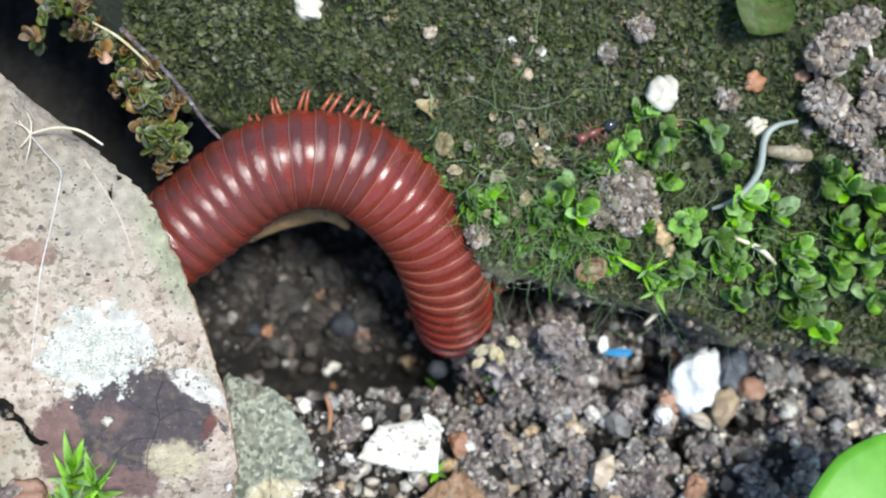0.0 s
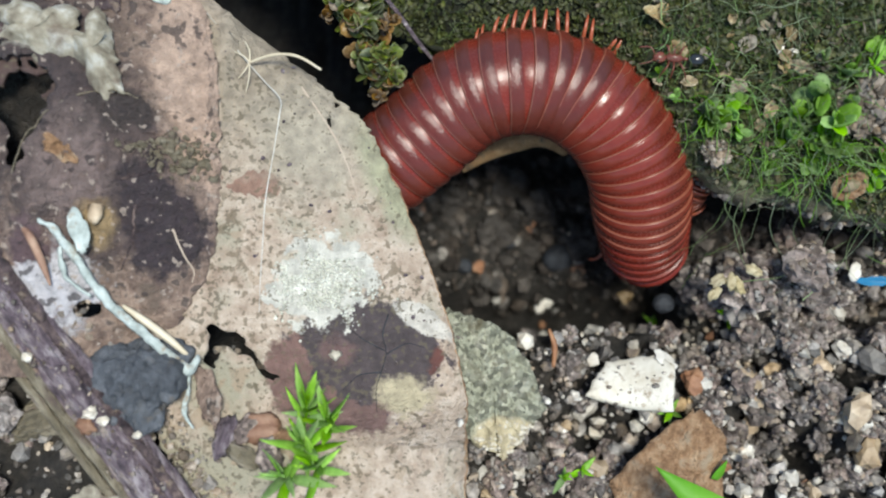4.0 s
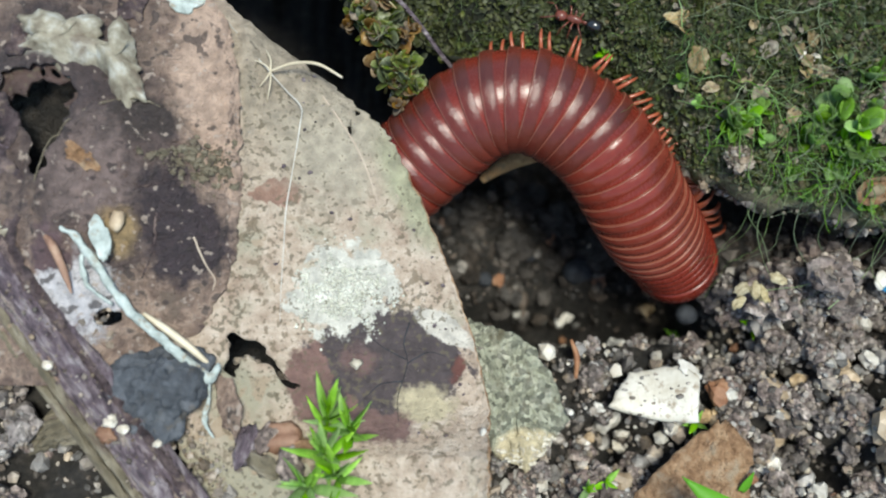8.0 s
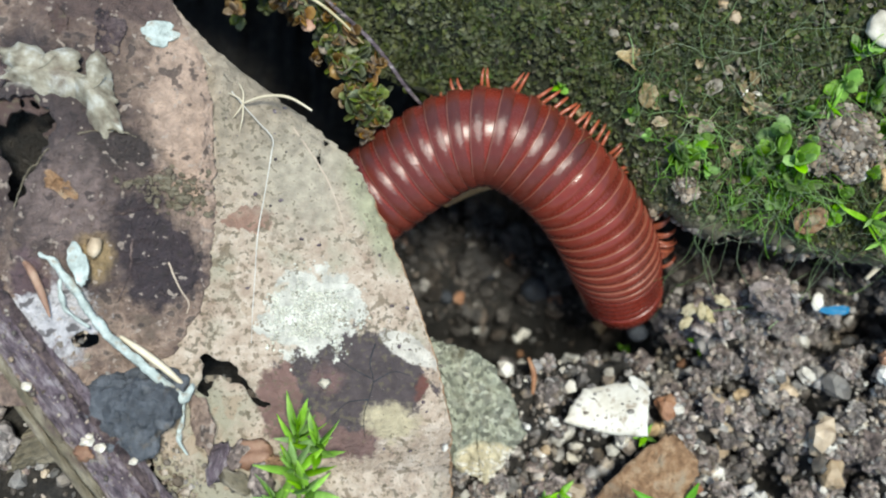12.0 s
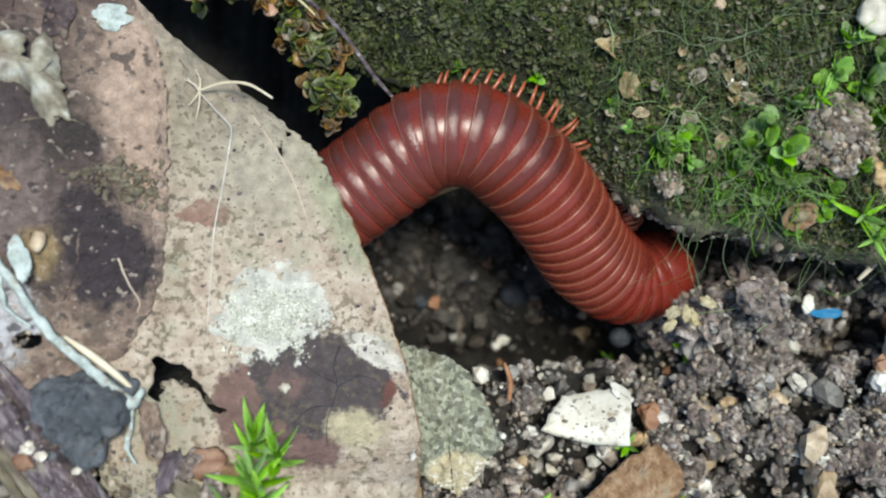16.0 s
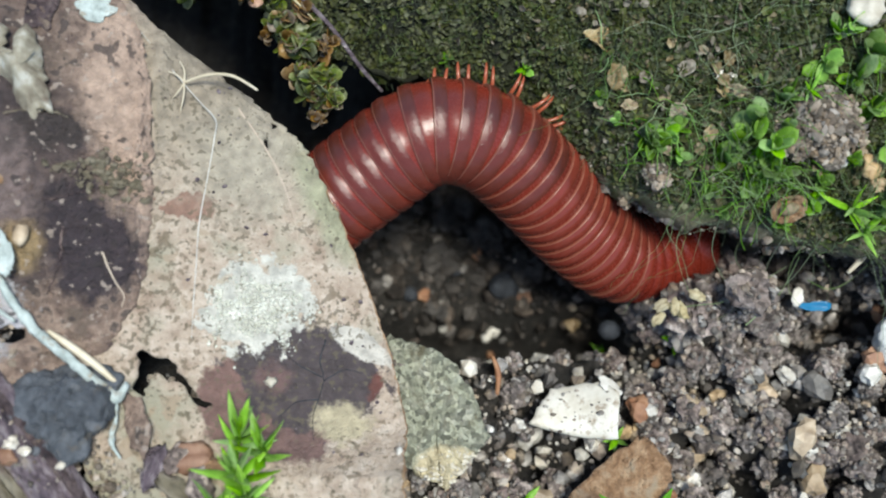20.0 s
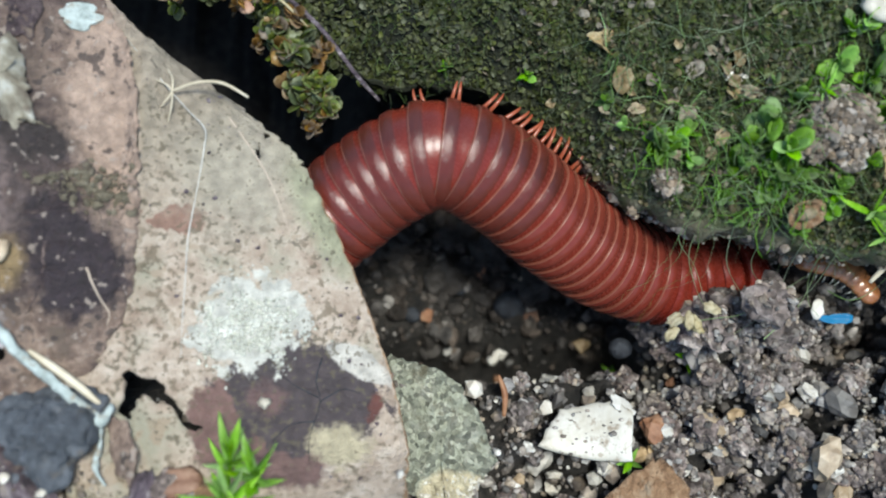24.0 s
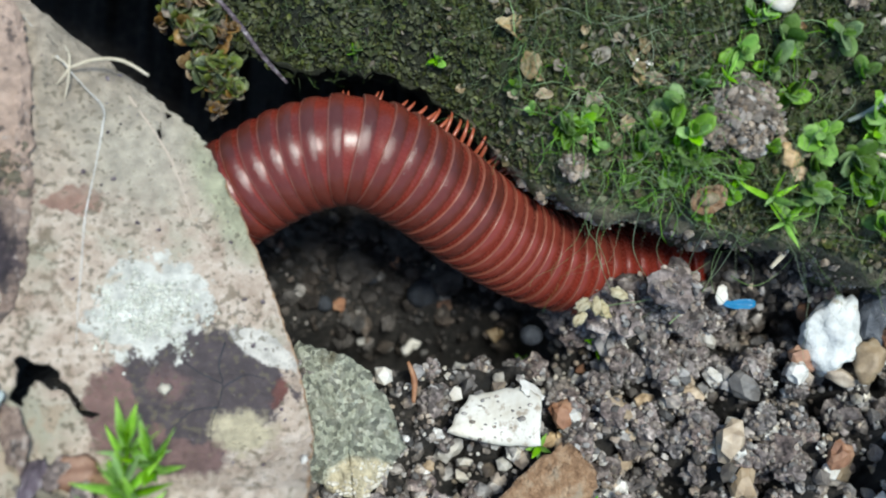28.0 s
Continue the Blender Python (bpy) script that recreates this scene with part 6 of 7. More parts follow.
    # brown bark chip and mossy fragment beside the leaf
    bark = tagged(part("bark_chip", slab([(-4.2, -1.6), (-1.6, 0.9), (0.9, 2.6), (1.6, 2.5), (3.0, 0.9), (2.5, -0.6), (2.8, -3.0), (-3.6, -3.4)], lambda u, v: -0.05 * v * v + 0.12 * v + 0.2 * fbm(u, v, 4.0), 0.5, 6.0, jitter=0.3), BROWN),
           "reddish-brown bark chip on the soil", "bark")
    bark.matrix_basis = place(12.0, -14.2, -1.3, 4, -4, 0)
    for u, v, r in ((-1.2, -1.0, 0.7), (0.9, 0.9, 0.55), (1.4, -1.6, 0.6), (-2.4, -2.2, 0.5)):
        part("bark_flake", ragged(u, v, r * 1.3, r * 0.8, lambda p, q: -0.05 * q * q + 0.12 * q + 0.2 * fbm(p, q, 4.0) + 0.26, 0.1, u * 3 + 9, 0.5, v, 18, 4), BROWN, bark)
    frag = empty("leaf_fragment", 1.2, -10.2, -1.2, label="grey-green crusty leaf fragment with a cream end", category="leaf")
    outline = [(-4.4, 3.2), (-3.2, 4.9), (-2.2, 4.5), (-0.8, 4.0), (0.6, 3.3), (1.4, 2.0), (2.2, 0.6), (2.9, -1.3), (2.1, -2.3), (1.2, -3.4), (0.3, -4.4), (-0.6, -3.9), (-1.9, -3.2), (-3.4, -2.6)]
    part("blade", slab(outline, lambda u, v: 0.1 * v - 0.05 * u * u + 0.4 * fbm(u * 0.9, v * 0.9, 2.0) + 0.22 * fbm(u * 2.8, v * 2.8, 2.0), 0.45, 33.0, 6, 0.3), FRAGMENT, frag)
    random.seed(8)
    bases = grain_bases(4, 1, 0.4, 90.0)
    vs, fs, n = [], [], 0
    for _ in range(420):
        u, v = random.gauss(0.4, 0.9), random.gauss(-2.9, 0.65)
        if not inside(outline, u, v):
            continue
        r = random.uniform(0.06, 0.2)
        b, f = random.choice(bases)
        vs.append((b @ turn_matrix().T) * (r * 1.4, r, r * 0.5) + (u, v, 0.1 * v - 0.05 * u * u + 0.4 * fbm(u * 0.9, v * 0.9, 2.0) + 0.22 * fbm(u * 2.8, v * 2.8, 2.0)))
        fs.append(f + n)
        n += len(b)
    crust = raw("cream_crust", np.concatenate(vs), np.concatenate(fs), CREAM, frag)
    crust["label"], crust["kind"] = "cream granular crust", "stuff"
    part("water_drop", lump(0.2, 0.1, 2, (1, 1, 0.8), 1.0), PALE, frag, "bright droplet").matrix_basis = place(2.9, -0.9, 0.5)
    tagged(part("tan_root", tube([(-1.2, 3.8, -1.8), (0.4, 4.7, -1.2), (2.2, 5.4, -1.2), (4.0, 5.7, -1.2), (5.6, 5.0, -2.0)], [0.25, 0.5, 0.6, 0.55, 0.25], 12, steps=30), ARCH_ROOT), "pale tan root end inside the hollow", "root")
    # white stones and blue plastic
    bm = lump(1.75, 0.4, 4, (1.0, 1.15, 0.75), 21.0, 1.3)
    for v in bm.verts:
        k = ss(v.co.y, 0.5, 1.8)
        v.co += Vector((0.5 * k, 0.75 * k, 0.3 * k))
        v.co.x = 0.5 * k + (v.co.x - 0.5 * k) * (1 - 0.25 * k)
        v.co += v.co.normalized() * (0.14 * fbm(v.co.x * 1.7, v.co.y * 1.7, v.co.z * 1.7) + 0.05 * fbm(v.co.x * 5, v.co.y * 5, v.co.z * 5))
    tagged(part("white_stone", bm, CHALK), "white chalky stone lying on the soil", "stone").matrix_basis = place(29.9, -5.7, -1.6, 0, 0, -12)
    for x, y, z, r, sq, mt, lab in ((31.7, -7.2, -0.9, 1.15, (0.75, 1.1, 0.7), TAN, "yellowish-tan pebble leaning on the white stone"), (30.2, -8.0, -1.6, 0.8, (1.2, 0.6, 0.6), TAN, "small tan pebble below the white stone"),
                                    (33.8, -5.9, -1.0, 0.95, (1.0, 0.75, 0.6), RUST, "orange pebble beside the white stone"), (32.9, -4.4, -2.2, 1.7, (0.7, 1.4, 0.7), SLATE, "dark slate-grey stone behind the white stone")):
        tagged(part("pebble", lump(r, 0.4, 3, sq, x * 3, 1.3), mt, smooth=r < 1.5), lab, "pebble").matrix_basis = place(x, y, z, 0, 0, -20)
    tagged(part("blue_flake", ragged(0, 0, 1.4, 0.27, lambda u, v: 0.08 * u * u + 0.3 * abs(v), 0.14, 4.0, 0.4, 0.05, 26, 4), BLUE), "small blue plastic flake on the soil", "plastic").matrix_basis = place(24.4, -3.5, -1.3, 10, 5, -4)
    tagged(part("white_chip", ragged(0, 0, 0.6, 0.4, lambda u, v: 0, 0.12, 9.0, 0.3, 0.5, 16, 3), PALE), "small white chip beside the blue flake", "chip").matrix_basis = place(23.2, -3.0, -0.8, 20, -10, 55)
    # dark glossy beads in the hollow
    for x, y, z, r in ((5.8, -0.4, -18.0, 1.15), (12.4, -4.3, -6.0, 0.75), (2.2, 1.0, -17.4, 0.7), (8.0, 2.4, -17.6, 0.8), (-1.0, -1.0, -16.8, 0.6)):
        zz = soil_z(x, y) + 0.5 * r
        tagged(part("dark_bead", lump(r, 0.08, 3, (1, 0.9, 0.85), x), COAL), "dark blue-grey rounded bead in the hollow", "bead", "dark beads").matrix_basis = place(x, y, max(zz, z) if y < -4 else zz)
    # snail-like brown husk, pale worm, dry stems
    husk = empty("seed_husk", 20.3, 0.5, 6.4, 25, -10, 20, label="empty brown seed husk lying on the moss", category="husk")
    part("shell", ragged(0, 0, 1.1, 0.75, lambda u, v: 0.5 * (u * u + 1.5 * v * v) - 0.4, 0.12, 3.0, 0.15, 0, 20, 6), BROWN, husk)
    part("kernel", lump(0.5, 0.4, 2, (1.2, 0.7, 0.5), 5.0), FLAKE, husk, "pale tan kernel")
    worm = [(27.5, 4.1), (28.8, 4.6), (30.0, 6.1), (30.5, 8.2), (31.2, 9.0), (32.6, 9.4)]
    tagged(part("pale_rootlet", tube([(x, y, bank_z(x, y) + 1.1) for x, y in worm], [0.1, 0.18, 0.22, 0.22, 0.19, 0.1], 10, steps=40), WORM), "pale curved rootlet lying over the moss", "root")
    tagged(part("seed_case", tube([(x, y, bank_z(x, y) + 1.2) for x, y in [(30.6, 7.5), (31.9, 7.2), (33.3, 7.3)]], [0.3, 0.5, 0.42], 10, steps=12), FLAKE), "tan papery seed case on the moss", "seed")
    for a, b in (((36.9, 16.2, 11.0), (38.1, 13.2, 10.6)), ((29.0, 2.4, 8.2), (31.8, 0.9, 7.8)), ((25.4, -2.0, 1.5), (26.4, -0.6, 2.6)), ((4.6, -8.9, -2.2), (4.3, -6.6, -1.6))):
        c = ((a[0] + b[0]) / 2 + 0.2, (a[1] + b[1]) / 2 + 0.1, (a[2] + b[2]) / 2 + 0.2)
        tagged(part("dry_stalk", tube([a, c, b], [0.12, 0.2, 0.1], 7, steps=10), STRAW if a[0] > 10 else RUST), "short dry plant stem", "stem", "dry stems")
    for i, (x, y, z) in enumerate(((14.5, -3.8, 0.3), (14.2, -4.6, 0.1), (15.2, -3.9, 0.4), (15.6, -4.1, 0.4), (16.5, -3.2, 0.6))):
        tagged(part("cream_seed", lump(0.4, 0.55, 3, (1.35, 0.8, 0.6), i * 2.7, 1.3), HULL), "cream seed on the crumbs at the hollow's lip", "seed", "cream seeds").matrix_basis = place(x, y, z, 0, 0, 25 + 30 * i)


# ---- the millipede ----
RINGS = 54
MARK = 11
TRUNK = [0.5, 1.4] + [0.80 + 0.22 * ss(i, 9, 20) for i in range(2, RINGS)]


def ring_radius(i):
    return 3.06 * (0.90 + 0.10 * ss(i, 0, 9)) * (1 - 0.45 * ss(i, 44, 55))


# the body's middle line at several moments, from the leaf's edge to the head, and how far along it ring MARK sits
STANCES = []


def stands(t, mark, points):
    STANCES.append((t, mark, points))


stands(0, 19.0, [(-5.4, 2.7, 2.5), (-2.9, 4.6, 3.8), (-0.4, 6.3, 5.0), (2.5, 7.1, 5.8), (5.6, 6.8, 5.4), (8.4, 5.3, 4.6), (10.7, 3.2, 3.2), (12.1, 1.0, 0.8), (13.0, -0.8, -2.9), (13.2, -0.6, -4.9)])
stands(2, 18.5, [(-5.2, 2.7, 2.5), (-2.8, 4.6, 3.8), (-0.3, 6.2, 5.0), (2.6, 7.1, 5.7), (5.7, 6.7, 5.4), (8.4, 5.2, 4.6), (10.4, 3.0, 3.2), (11.0, 0.8, 0.7), (11.2, -0.9, -2.9), (11.4, -0.7, -4.9)])
stands(3, 18.9, [(-5.6, 2.8, 2.5), (-3.0, 4.5, 3.8), (-0.5, 6.3, 5.0), (2.4, 7.1, 5.8), (5.5, 7.0, 5.4), (8.2, 5.4, 4.7), (10.0, 3.0, 3.2), (10.3, 0.8, 0.7), (10.0, -0.9, -2.9), (10.2, -0.7, -4.9)])
stands(5.5, 18.7, [(-5.7, 2.9, 2.6), (-3.4, 4.6, 3.8), (-1.2, 6.2, 5.0), (1.5, 6.5, 5.6), (4.2, 5.7, 5.1), (6.5, 3.9, 4.3), (7.9, 1.7, 2.8), (9.1, -0.1, 0.5), (11.8, -0.5, -2.8), (13.0, 0.2, -3.6)])
stands(7, 18.6, [(-5.7, 3.0, 2.6), (-3.5, 4.6, 3.8), (-1.3, 6.0, 5.0), (1.4, 6.3, 5.5), (4.0, 5.3, 5.0), (6.1, 3.6, 4.2), (7.7, 1.5, 2.8), (9.0, -0.5, 0.4), (11.1, -1.4, -2.6), (12.6, 0.0, -3.6)])
stands(8, 18.5, [(-5.7, 3.0, 2.6), (-3.5, 4.6, 3.8), (-1.3, 6.0, 5.0), (1.4, 6.3, 5.5), (4.0, 5.3, 5.0), (6.1, 3.6, 4.2), (7.7, 1.5, 2.8), (9.2, -0.0, 0.4), (10.8, -0.9, -2.4), (11.5, -1.5, -4.2)])
stands(9, 18.3, [(-5.6, 3.3, 2.7), (-3.3, 4.8, 3.9), (-0.9, 5.9, 4.9), (1.8, 5.9, 5.4), (4.4, 5.1, 4.9), (6.5, 3.4, 4.2), (8.3, 1.5, 2.7), (9.8, 0.1, 0.6), (10.9, -0.8, -2.4), (11.5, -1.5, -4.2)])
stands(12, 18.3, [(-5.5, 3.2, 2.6), (-3.2, 4.6, 3.8), (-0.7, 5.8, 4.9), (2.0, 6.0, 5.4), (4.5, 4.9, 4.9), (6.7, 3.2, 4.1), (8.4, 1.4, 2.6), (9.6, -0.1, 0.6), (10.6, -1.3, -2.4), (11.2, -2.0, -4.2)])
stands(15, 18.4, [(-5.6, 2.4, 2.6), (-3.0, 4.2, 3.8), (-0.2, 5.8, 5.0), (2.8, 5.5, 5.1), (5.4, 3.8, 3.9), (7.7, 1.9, 1.9), (9.7, -0.2, -0.8), (12.3, -1.1, -2.8), (15.1, 0.1, -3.4)])
stands(17, 19, [(-5.8, 2.5, 2.6), (-3.0, 4.0, 3.8), (-0.2, 5.5, 5.0), (2.8, 5.5, 5.1), (5.5, 4.0, 3.6), (7.7, 2.1, 1.4), (9.9, 0.1, -1.2), (12.5, -1.0, -3.2), (15.5, 0.1, -3.8)])
stands(18.2, 19.4, [(-6.3, 2.5, 2.6), (-3.4, 4.2, 3.8), (-0.5, 5.7, 5.1), (2.6, 5.6, 4.9), (5.4, 4.0, 3.2), (8.1, 2.0, 0.6), (10.7, 0.3, -1.8), (13.7, -0.2, -3.5), (16.9, 1.1, -4.1)])
stands(20, 19.6, [(-5.6, 1.9, 2.5), (-2.6, 3.8, 3.9), (0.5, 5.4, 5.2), (3.7, 5.1, 4.6), (6.6, 3.4, 2.6), (9.5, 1.5, -0.4), (12.5, 0.0, -2.6), (15.2, 0.5, -3.8), (18.0, 1.6, -4.4)])
stands(23.5, 18.3, [(-5.3, 1.8, 2.4), (-2.1, 3.8, 4.0), (1.2, 4.7, 5.1), (4.5, 3.5, 3.8), (7.6, 1.7, 1.4), (11.1, 0.3, -1.6), (14.9, -0.4, -3.5), (18.5, 0.0, -4.3), (22.4, 0.6, -5.6)])
stands(28, 20.6, [(-5.6, 2.2, 2.5), (-2.0, 3.7, 4.0), (1.7, 4.0, 4.8), (5.1, 2.8, 3.3), (8.5, 1.2, 0.6), (12.2, -0.0, -2.2), (16.2, -0.5, -3.9), (20.0, -0.1, -4.9), (24.2, 0.6, -6.4)])


def stance(t):
    """The middle line and the mark's place on it at t."""
    for (a, ma, pa), (b, mb, pb) in zip(STANCES, STANCES[1:]):
        if a <= t <= b:
            k = (t - a) / (b - a)
            k = k * k * (3 - 2 * k)
            out = []
            for i in range(41):
                u = i / 40
                out.append(glide(pa, u).lerp(glide(pb, u), k))
            return out, ma + (mb - ma) * k
    return [glide(STANCES[-1][2], i / 40) for i in range(41)], STANCES[-1][1]


def ring_poses(t):
    """A pose for each ring at t, the first at the head."""
    line, mark = stance(t)
    p0 = line[0]
    tail = [p0 + Vector(d) for d in ((-40, 6, -9.5), (-30, 4, -9), (-20, 1.0, -7.5), (-11, -1.6, -4.5), (-5.0, -2.6, -1.6))]
    pts = [glide(tail + [p0], i / 40) for i in range(40)] + line
    run = [0.0]
    for a, b in zip(pts, pts[1:]):
        run.append(run[-1] + (b - a).length)
    start = run[40]

    def at(s):
        s = max(0.0, s)
        if s >= run[-1]:
            d = (pts[-1] - pts[-3]).normalized()
            return pts[-1] + d * (s - run[-1])
        j = int(np.searchsorted(run, s, side="right")) - 1
        j = min(j, len(pts) - 2)
        return pts[j].lerp(pts[j + 1], (s - run[j]) / max(1e-9, run[j + 1] - run[j]))

    s_mark = start + mark
    ahead = sum(TRUNK[:MARK])
    squeeze = min(1.35, max(0.58, (run[-1] - s_mark) / ahead))
    out = []
    for i in range(RINGS):
        if i <= MARK:
            s = s_mark + sum(TRUNK[i:MARK]) * squeeze
        else:
            s = s_mark - sum(TRUNK[MARK:i])
        p = at(s)
        f = (at(s + 0.9) - at(s - 0.9)).normalized()
        up = Vector((0.10, -0.36, 1.0))
        side = up.cross(f).normalized()
        up = f.cross(side)
        roll = 0.28 * (1 - 1.25 * ss(f.y, 0.0, 0.6)) + 0.2 * ss(-f.z, 0.45, 0.95)
        up, side = up * math.cos(roll) - side * math.sin(roll), side * math.cos(roll) + up * math.sin(roll)
        m = Matrix((f, side, up)).transposed().to_4x4()
        m.translation = p * U
        out.append(m)
    return out


def ring_mesh(i):
    """One body ring round x: hind rim, dark shell and the smooth red collar that slides into the ring ahead."""
    r, w = ring_radius(i), TRUNK[i]
    sides = 44
    profile = [(-0.62 * w, 0.93, 2), (-0.615 * w, 0.99, 2), (-0.585 * w, 1.004, 2), (-0.54 * w, 1.0, 0), (-0.46 * w, 1.006, 0), (-0.30 * w, 1.013, 0), (-0.12 * w, 1.008, 0), (0.08 * w, 0.994, 0),
               (0.17 * w, 0.976, 1), (0.27 * w, 0.96, 1), (0.62 * w, 0.95, 1), (1.0 * w, 0.925, 1), (1.35 * w, 0.87, 1)]
    if i == 1:
        profile = [(-0.85, 0.93, 1), (-0.84, 1.0, 1), (-0.75, 1.004, 1), (-0.2, 0.995, 1), (0.4, 0.95, 1), (0.9, 0.85, 1), (1.3, 0.68, 1), (1.5, 0.45, 1), (1.58, 0.2, 1)]
    bm = bmesh.new()
    rings = []
    for x, k, _ in profile:
        ring = []
        for j in range(sides):
            a = 2 * math.pi * j / sides
            flat = 1.0 - 0.10 * ss(-math.cos(a), 0.3, 1.0)
            q = r * k * flat * (1 + 0.004 * fbm(a * 3, x * 4, i * 1.7))
            ring.append(bm.verts.new((x + 0.03 * math.sin(3 * a + i), q * math.sin(a), q * math.cos(a))))
        rings.append(ring)
    if 0 < i < 6:
        profile = [(x, k, 1) for x, k, _ in profile]
    for n, (a, b) in enumerate(zip(rings, rings[1:])):
        for j in range(sides):
            f = bm.faces.new((a[j], a[(j + 1) % sides], b[(j + 1) % sides], b[j]))
            f.material_index = profile[n][2]
    bm.faces.new(rings[0][::-1]).material_index = 1 if i < 6 else 2
    bm.faces.new(rings[-1]).material_index = 1
    return bm


def leg_mesh(sign):
    """A jointed leg that starts at the flank and reaches outward; the origin is its hip."""
    pts = [(0, 0, 0), (0.03, sign * 0.55, 0.05), (0.08, sign * 1.0, 0.05), (0.14, sign * 1.38, -0.12), (0.2, sign * 1.58, -0.4), (0.22, sign * 1.64, -0.62)]
    return tube(pts, [0.13, 0.13, 0.115, 0.095, 0.06, 0.02], 7, steps=15)


def build_millipede():
    beast = empty("millipede", 0, 0, 0, label="rusty red millipede with many rings crawling into the soil", category="millipede")
    rings, legs = [], []
    leg_data = {}
    for i in range(RINGS):
        if i == 0:
            bm = bmesh.new()
            bmesh.ops.create_uvsphere(bm, u_segments=24, v_segments=14, radius=1.0)
            for v in bm.verts:
                v.co = Vector((v.co.x * 1.2 - 0.2, v.co.y * 1.9, v.co.z * 1.7 - 0.6))
                v.co.x -= 0.25 * max(0, v.co.z)
            ob = part("head", bm, [COLLAR], beast)
            for sgn in (-1, 1):
                part("antenna", tube([(0.6, 1.0, -0.3), (1.2, 1.8, 0.1), (1.7, 2.6, 0.35), (2.0, 3.3, 0.4), (2.2, 3.8, 0.2)] if sgn > 0 else [(0.6, -1.0, -0.4), (1.0, -1.6, -0.8), (1.0, -2.0, -1.4), (0.6, -2.2, -1.9), (0.4, -2.2, -2.3)], [0.2, 0.24, 0.26, 0.26, 0.15], 8, steps=16), LEG, ob)
                part("eye", lump(0.32, 0.1, 2, (0.6, 0.5, 0.8), 1.0), EYE, ob, "black eye patch").matrix_basis = place(0.6, sgn * 1.65, 0.5)
        elif i == RINGS - 1:
            bm = bmesh.new()
            bmesh.ops.create_uvsphere(bm, u_segments=20, v_segments=12, radius=1.5)
            ob = part("tail_plate", bm, [BODY], beast)
        else:
            ob = part("ring", ring_mesh(i), [FRONT if i < 17 else BODY, COLLAR, RIM if i < 20 else RIM_BACK], beast)
            if i < 40:
                r = ring_radius(i)
                for pair in range(2 if i > 3 else 1):
                    for sgn in (-1, 1):
                        if sgn not in leg_data:
                            leg = part("leg", leg_mesh(sgn), LEG, ob)
                            leg_data[sgn] = leg.data
                        else:
                            leg = new("leg", leg_data[sgn])
                            leg.parent = ob
                        a = radians(120 + 20 * ss(i, 19, 24) + (46 if sgn < 0 and i < 17 else 16 if sgn < 0 else 0) + 26 * ss(i, 21, 27))
                        hip = (TRUNK[i] * (-0.25 + 0.5 * pair), sgn * r * 0.93 * math.sin(a), r * 0.93 * math.cos(a))
                        leg.matrix_basis = place(*hip)
                        legs.append((leg, i, pair, sgn, hip))
        rings.append(ob)
    return rings, legs


# ---- the ant ----
def build_ant():
    bug = empty("ant", 20.1, 8.6, 8.0, 0, 0, 0, label="tiny reddish ant with a glossy black abdomen on the bank", category="ant")
    head = part("head", lump(0.34, 0.06, 3, (1.1, 0.95, 0.75), 2.0), BUG, bug)
    head.matrix_basis = place(0.95, 0, 0.05)
    part("thorax", lump(0.3, 0.1, 3, (1.7, 0.8, 0.85), 1.0), BUG, bug).matrix_basis = place(0.15, 0, 0.08)
    part("waist", lump(0.13, 0.1, 2, (1.5, 0.8, 1.2), 3.0), BUG, bug).matrix_basis = place(-0.5, 0, 0.05)
    part("abdomen", lump(0.42, 0.03, 3, (1.2, 0.92, 0.85), 4.0), EYE, bug, "glossy black abdomen").matrix_basis = place(-1.08, 0, 0.08)
    for sgn in (-1, 1):
        part("antenna", tube([(0.28, sgn * 0.15, 0.1), (0.55, sgn * 0.42, 0.3), (0.95, sgn * 0.5, 0.12), (1.15, sgn * 0.5, 0.0)], [0.035, 0.035, 0.04, 0.03], 6, steps=10), BUG, head)
        part("eye", lump(0.07, 0.0, 2), EYE, head).matrix_basis = place(0.1, sgn * 0.27, 0.14)
        for x, d in ((0.4, 0.35), (0.15, 0.05), (-0.15, -0.4)):
            part("leg", tube([(x, sgn * 0.18, 0.0), (x + 0.4 * d, sgn * 0.6, 0.25), (x + d, sgn * 0.85, -0.1), (x + 1.3 * d, sgn * 1.05, -0.5)], [0.06, 0.05, 0.04, 0.025], 6, steps=10), BUG, bug)
    return bug


# ---- the small brown centipede beside the head ----
BURROW, AWAY = [(27, 4.5), (27.5, 3.5), (28, 2.5)], [(32, 4), (31, 3), (30, 2)]
CRAWL = [(0, BURROW, -7), (20.3, BURROW, -7), (20.6, [(26.2, 1.6), (26.2, 0.2), (26.3, -1.4)], -6), (20.8, [(26.1, 0.4), (26.0, -1.3), (26.0, -2.8)], -1.5),
         (21.1, [(24.5, 1.0), (25.8, 0.3), (26.5, -1.8)], -1.1), (21.4, [(23.5, 0.6), (25.5, 0.0), (26.4, -2.2)], -1.1), (22.5, [(22.6, 0.0), (24.8, -0.2), (26.4, -2.1)], -1.3), (23.7, [(22.5, -0.2), (24.7, -0.5), (26.4, -2.1)], -1.3),
         (24.1, [(23.7, 0.5), (25.3, -0.5), (26.6, -2.0)], -1.3), (24.2, [(25.2, 0.9), (25.5, -0.5), (25.7, -2.0)], -1.3), (24.3, [(26.6, 0.6), (25.9, -0.3), (25.0, -1.7)], -1.5), (24.4, [(28.0, 0.5), (26.7, 0.2), (25.3, -1.0)], -1.7),
         (24.6, [(29.6, 1.6), (28.0, 1.0), (26.7, 0.3)], -4.5), (24.9, AWAY, -7), (28, AWAY, -7)]


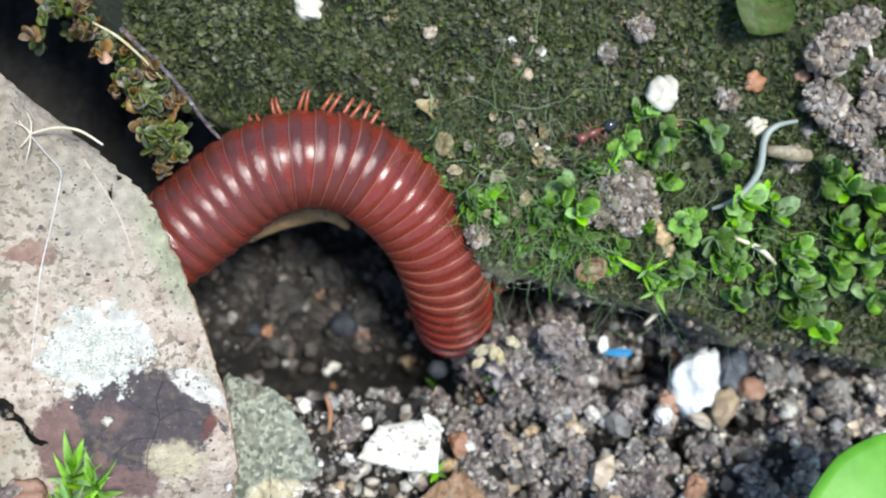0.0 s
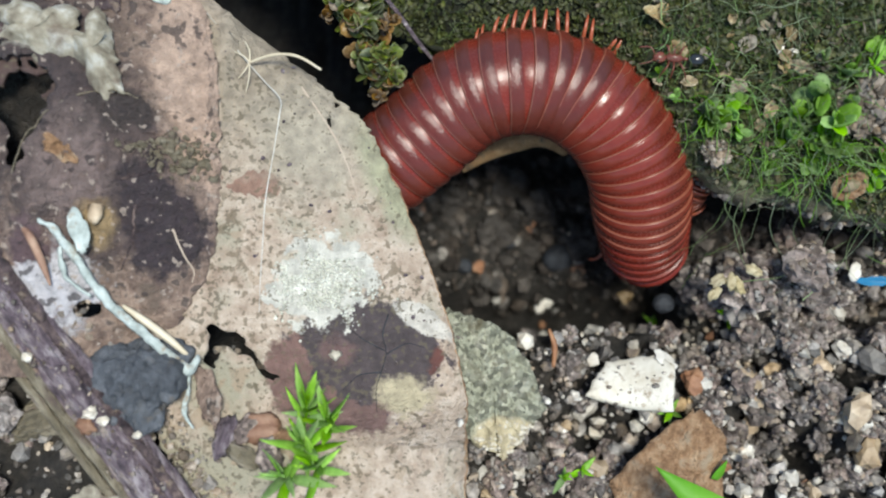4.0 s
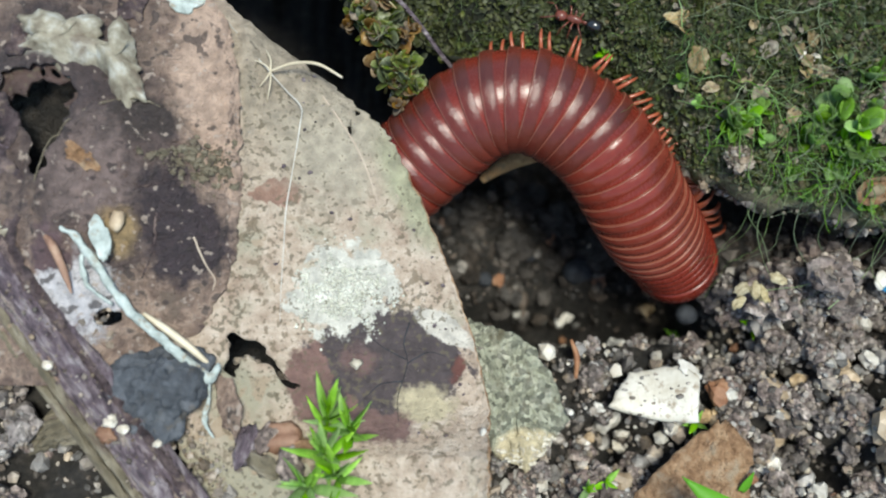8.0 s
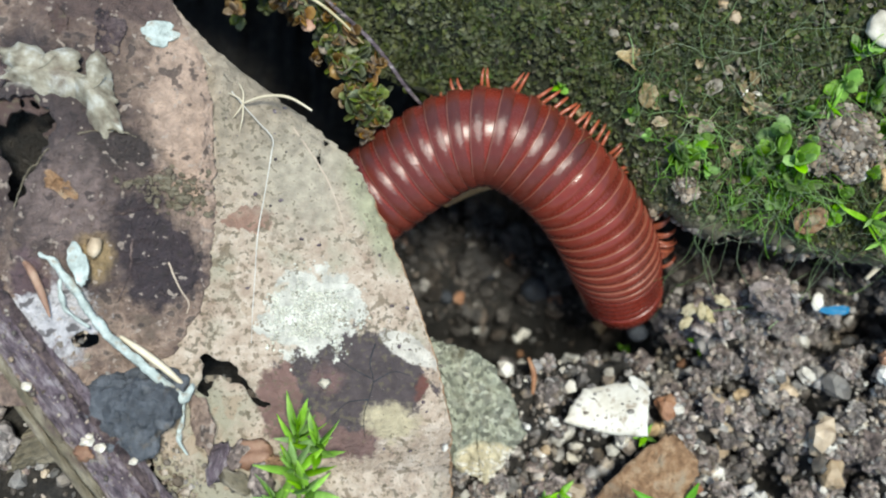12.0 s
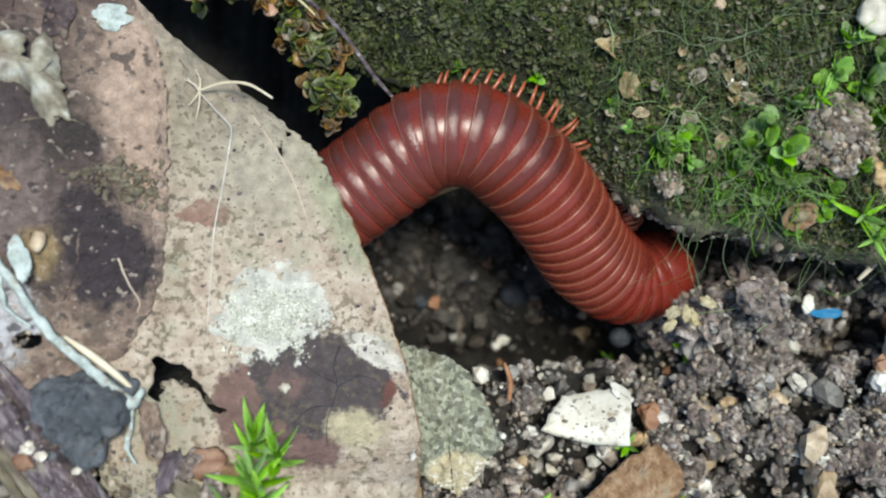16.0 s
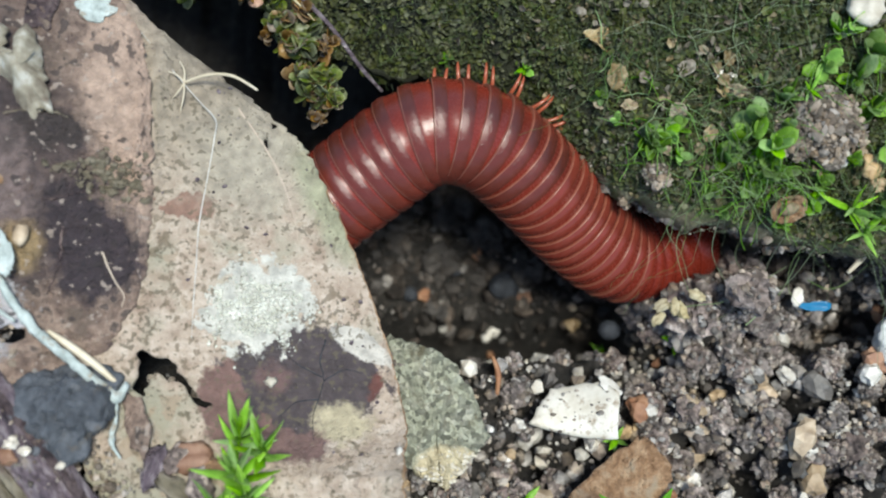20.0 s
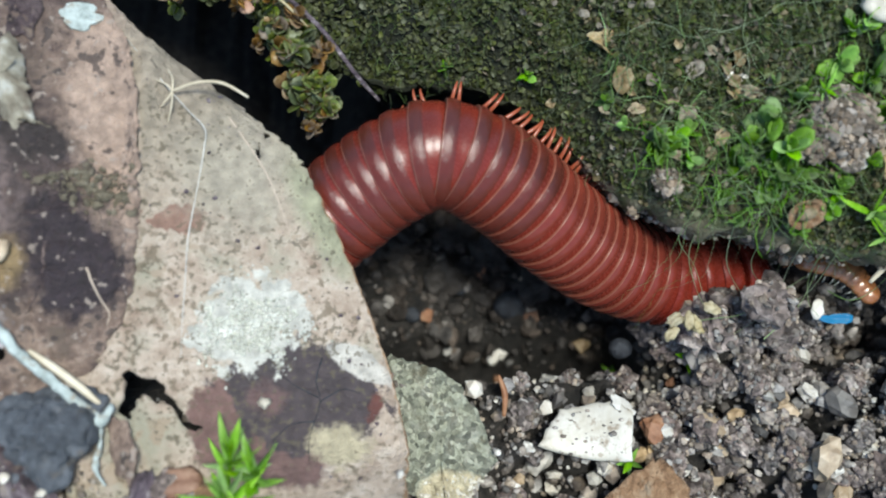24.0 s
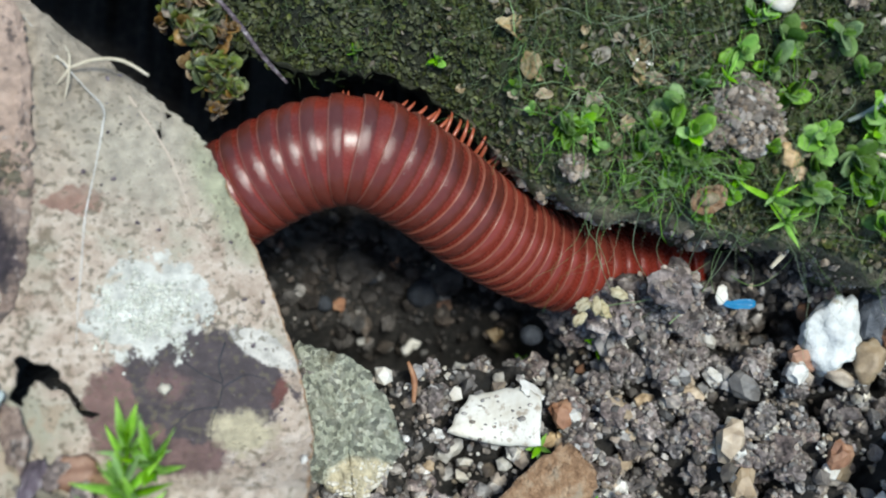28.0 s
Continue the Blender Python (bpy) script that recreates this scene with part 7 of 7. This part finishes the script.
def build_centipede():
    beast = empty("centipede", 26, -1, -3, label="small glossy brown centipede crawling under the bank's rim", category="centipede")
    plates = []
    for i in range(10):
        w = 0.9 * (1 - 0.25 * abs(i - 4.5) / 4.5)
        bm = bmesh.new()
        bmesh.ops.create_uvsphere(bm, u_segments=18, v_segments=10, radius=1.0)
        for v in bm.verts:
            v.co = Vector((v.co.x * (0.62 if i else 0.7), v.co.y * w, (v.co.z * 0.5 if v.co.z > 0 else v.co.z * 0.2) - 0.05 * v.co.x))
        ob = part("plate" if i else "head", bm, PLATE, beast)
        for sgn in (-1, 1):
            if i:
                part("leg", tube([(0, sgn * w * 0.8, -0.15), (0.05, sgn * (w + 0.12), -0.15), (0.1, sgn * (w + 0.28), -0.5)], [0.05, 0.045, 0.02], 6, steps=6), PALELEG, ob)
            else:
                part("antenna", tube([(0.4, sgn * 0.2, 0), (0.8, sgn * 0.5, 0.1), (1.2, sgn * 0.7, 0)], [0.06, 0.05, 0.02], 6, steps=6), PLATE, ob)
        plates.append(ob)
    return plates


def centipede_poses(line, z):
    pts = [Vector((x, y, z)) for x, y in line]
    pts[1].z += 0.35
    shift = Vector((26, -1, -3))
    out = []
    for i in range(10):
        k = i / 9
        f = (glide(pts, max(0, k - 0.08)) - glide(pts, min(1, k + 0.08))).normalized()
        side = Vector((0, 0, 1)).cross(f).normalized()
        m = Matrix((f, side, f.cross(side))).transposed().to_4x4()
        m.translation = (glide(pts, k) - shift) * U
        out.append(m)
    return out


build_ground()
build_bank()
build_leaf()
build_leaf_litter()
build_plants()
build_bits()
build_threads()
build_pebbles()
build_crumbs()
build_shaded_lumps()
build_grains()
RING_PARTS, LEG_PARTS = build_millipede()
ANT = build_ant()
PLATES = build_centipede()


def motions():
    times = [0.5 * i for i in range(57)]
    poses = [ring_poses(t) for t in times]
    for i, ob in enumerate(RING_PARTS):
        walk(ob, [(t, p[i]) for t, p in zip(times, poses)])
    # legs step in waves that run along the body
    for leg, i, pair, sgn, hip in LEG_PARTS:
        if i > 33:
            continue
        rows = []
        for t in times:
            a = 0.42 * (2 * i + pair) - 2.1 * t + (0.5 if sgn > 0 else 0.0)
            rows.append((t, place(*hip, sgn * (-6 + 16 * math.cos(a)), 0, 24 * math.sin(a))))
        walk(leg, rows)
    crawl = [(t, centipede_poses(line, z)) for t, line, z in CRAWL]
    for i, ob in enumerate(PLATES):
        walk(ob, [(t, p[i]) for t, p in crawl])
    way = [(0, 20.1, 8.6, 207), (1, 18.0, 9.2, 184), (2, 14.1, 7.3, 206), (3, 12.4, 6.3, 205), (4.5, 10.2, 8.4, 165), (6, 8.6, 9.5, 176), (7, 5.9, 10.9, 190), (8, 4.4, 11.3, 160), (9, 1.8, 13.0, 150), (10, 0, 14.6, 140), (13, -3, 17, 135), (20, -7, 22, 130), (28, -12, 28, 130)]
    rows = []
    for t, x, y, turn in way:
        c, s = math.cos(radians(turn)), math.sin(radians(turn))
        rows.append((t, place(x, y, max(bank_z(x + k * c, y + k * s) for k in (-1.2, -0.6, 0, 1)) + 0.6, 0, 0, turn)))
    walk(ANT, rows)


motions()
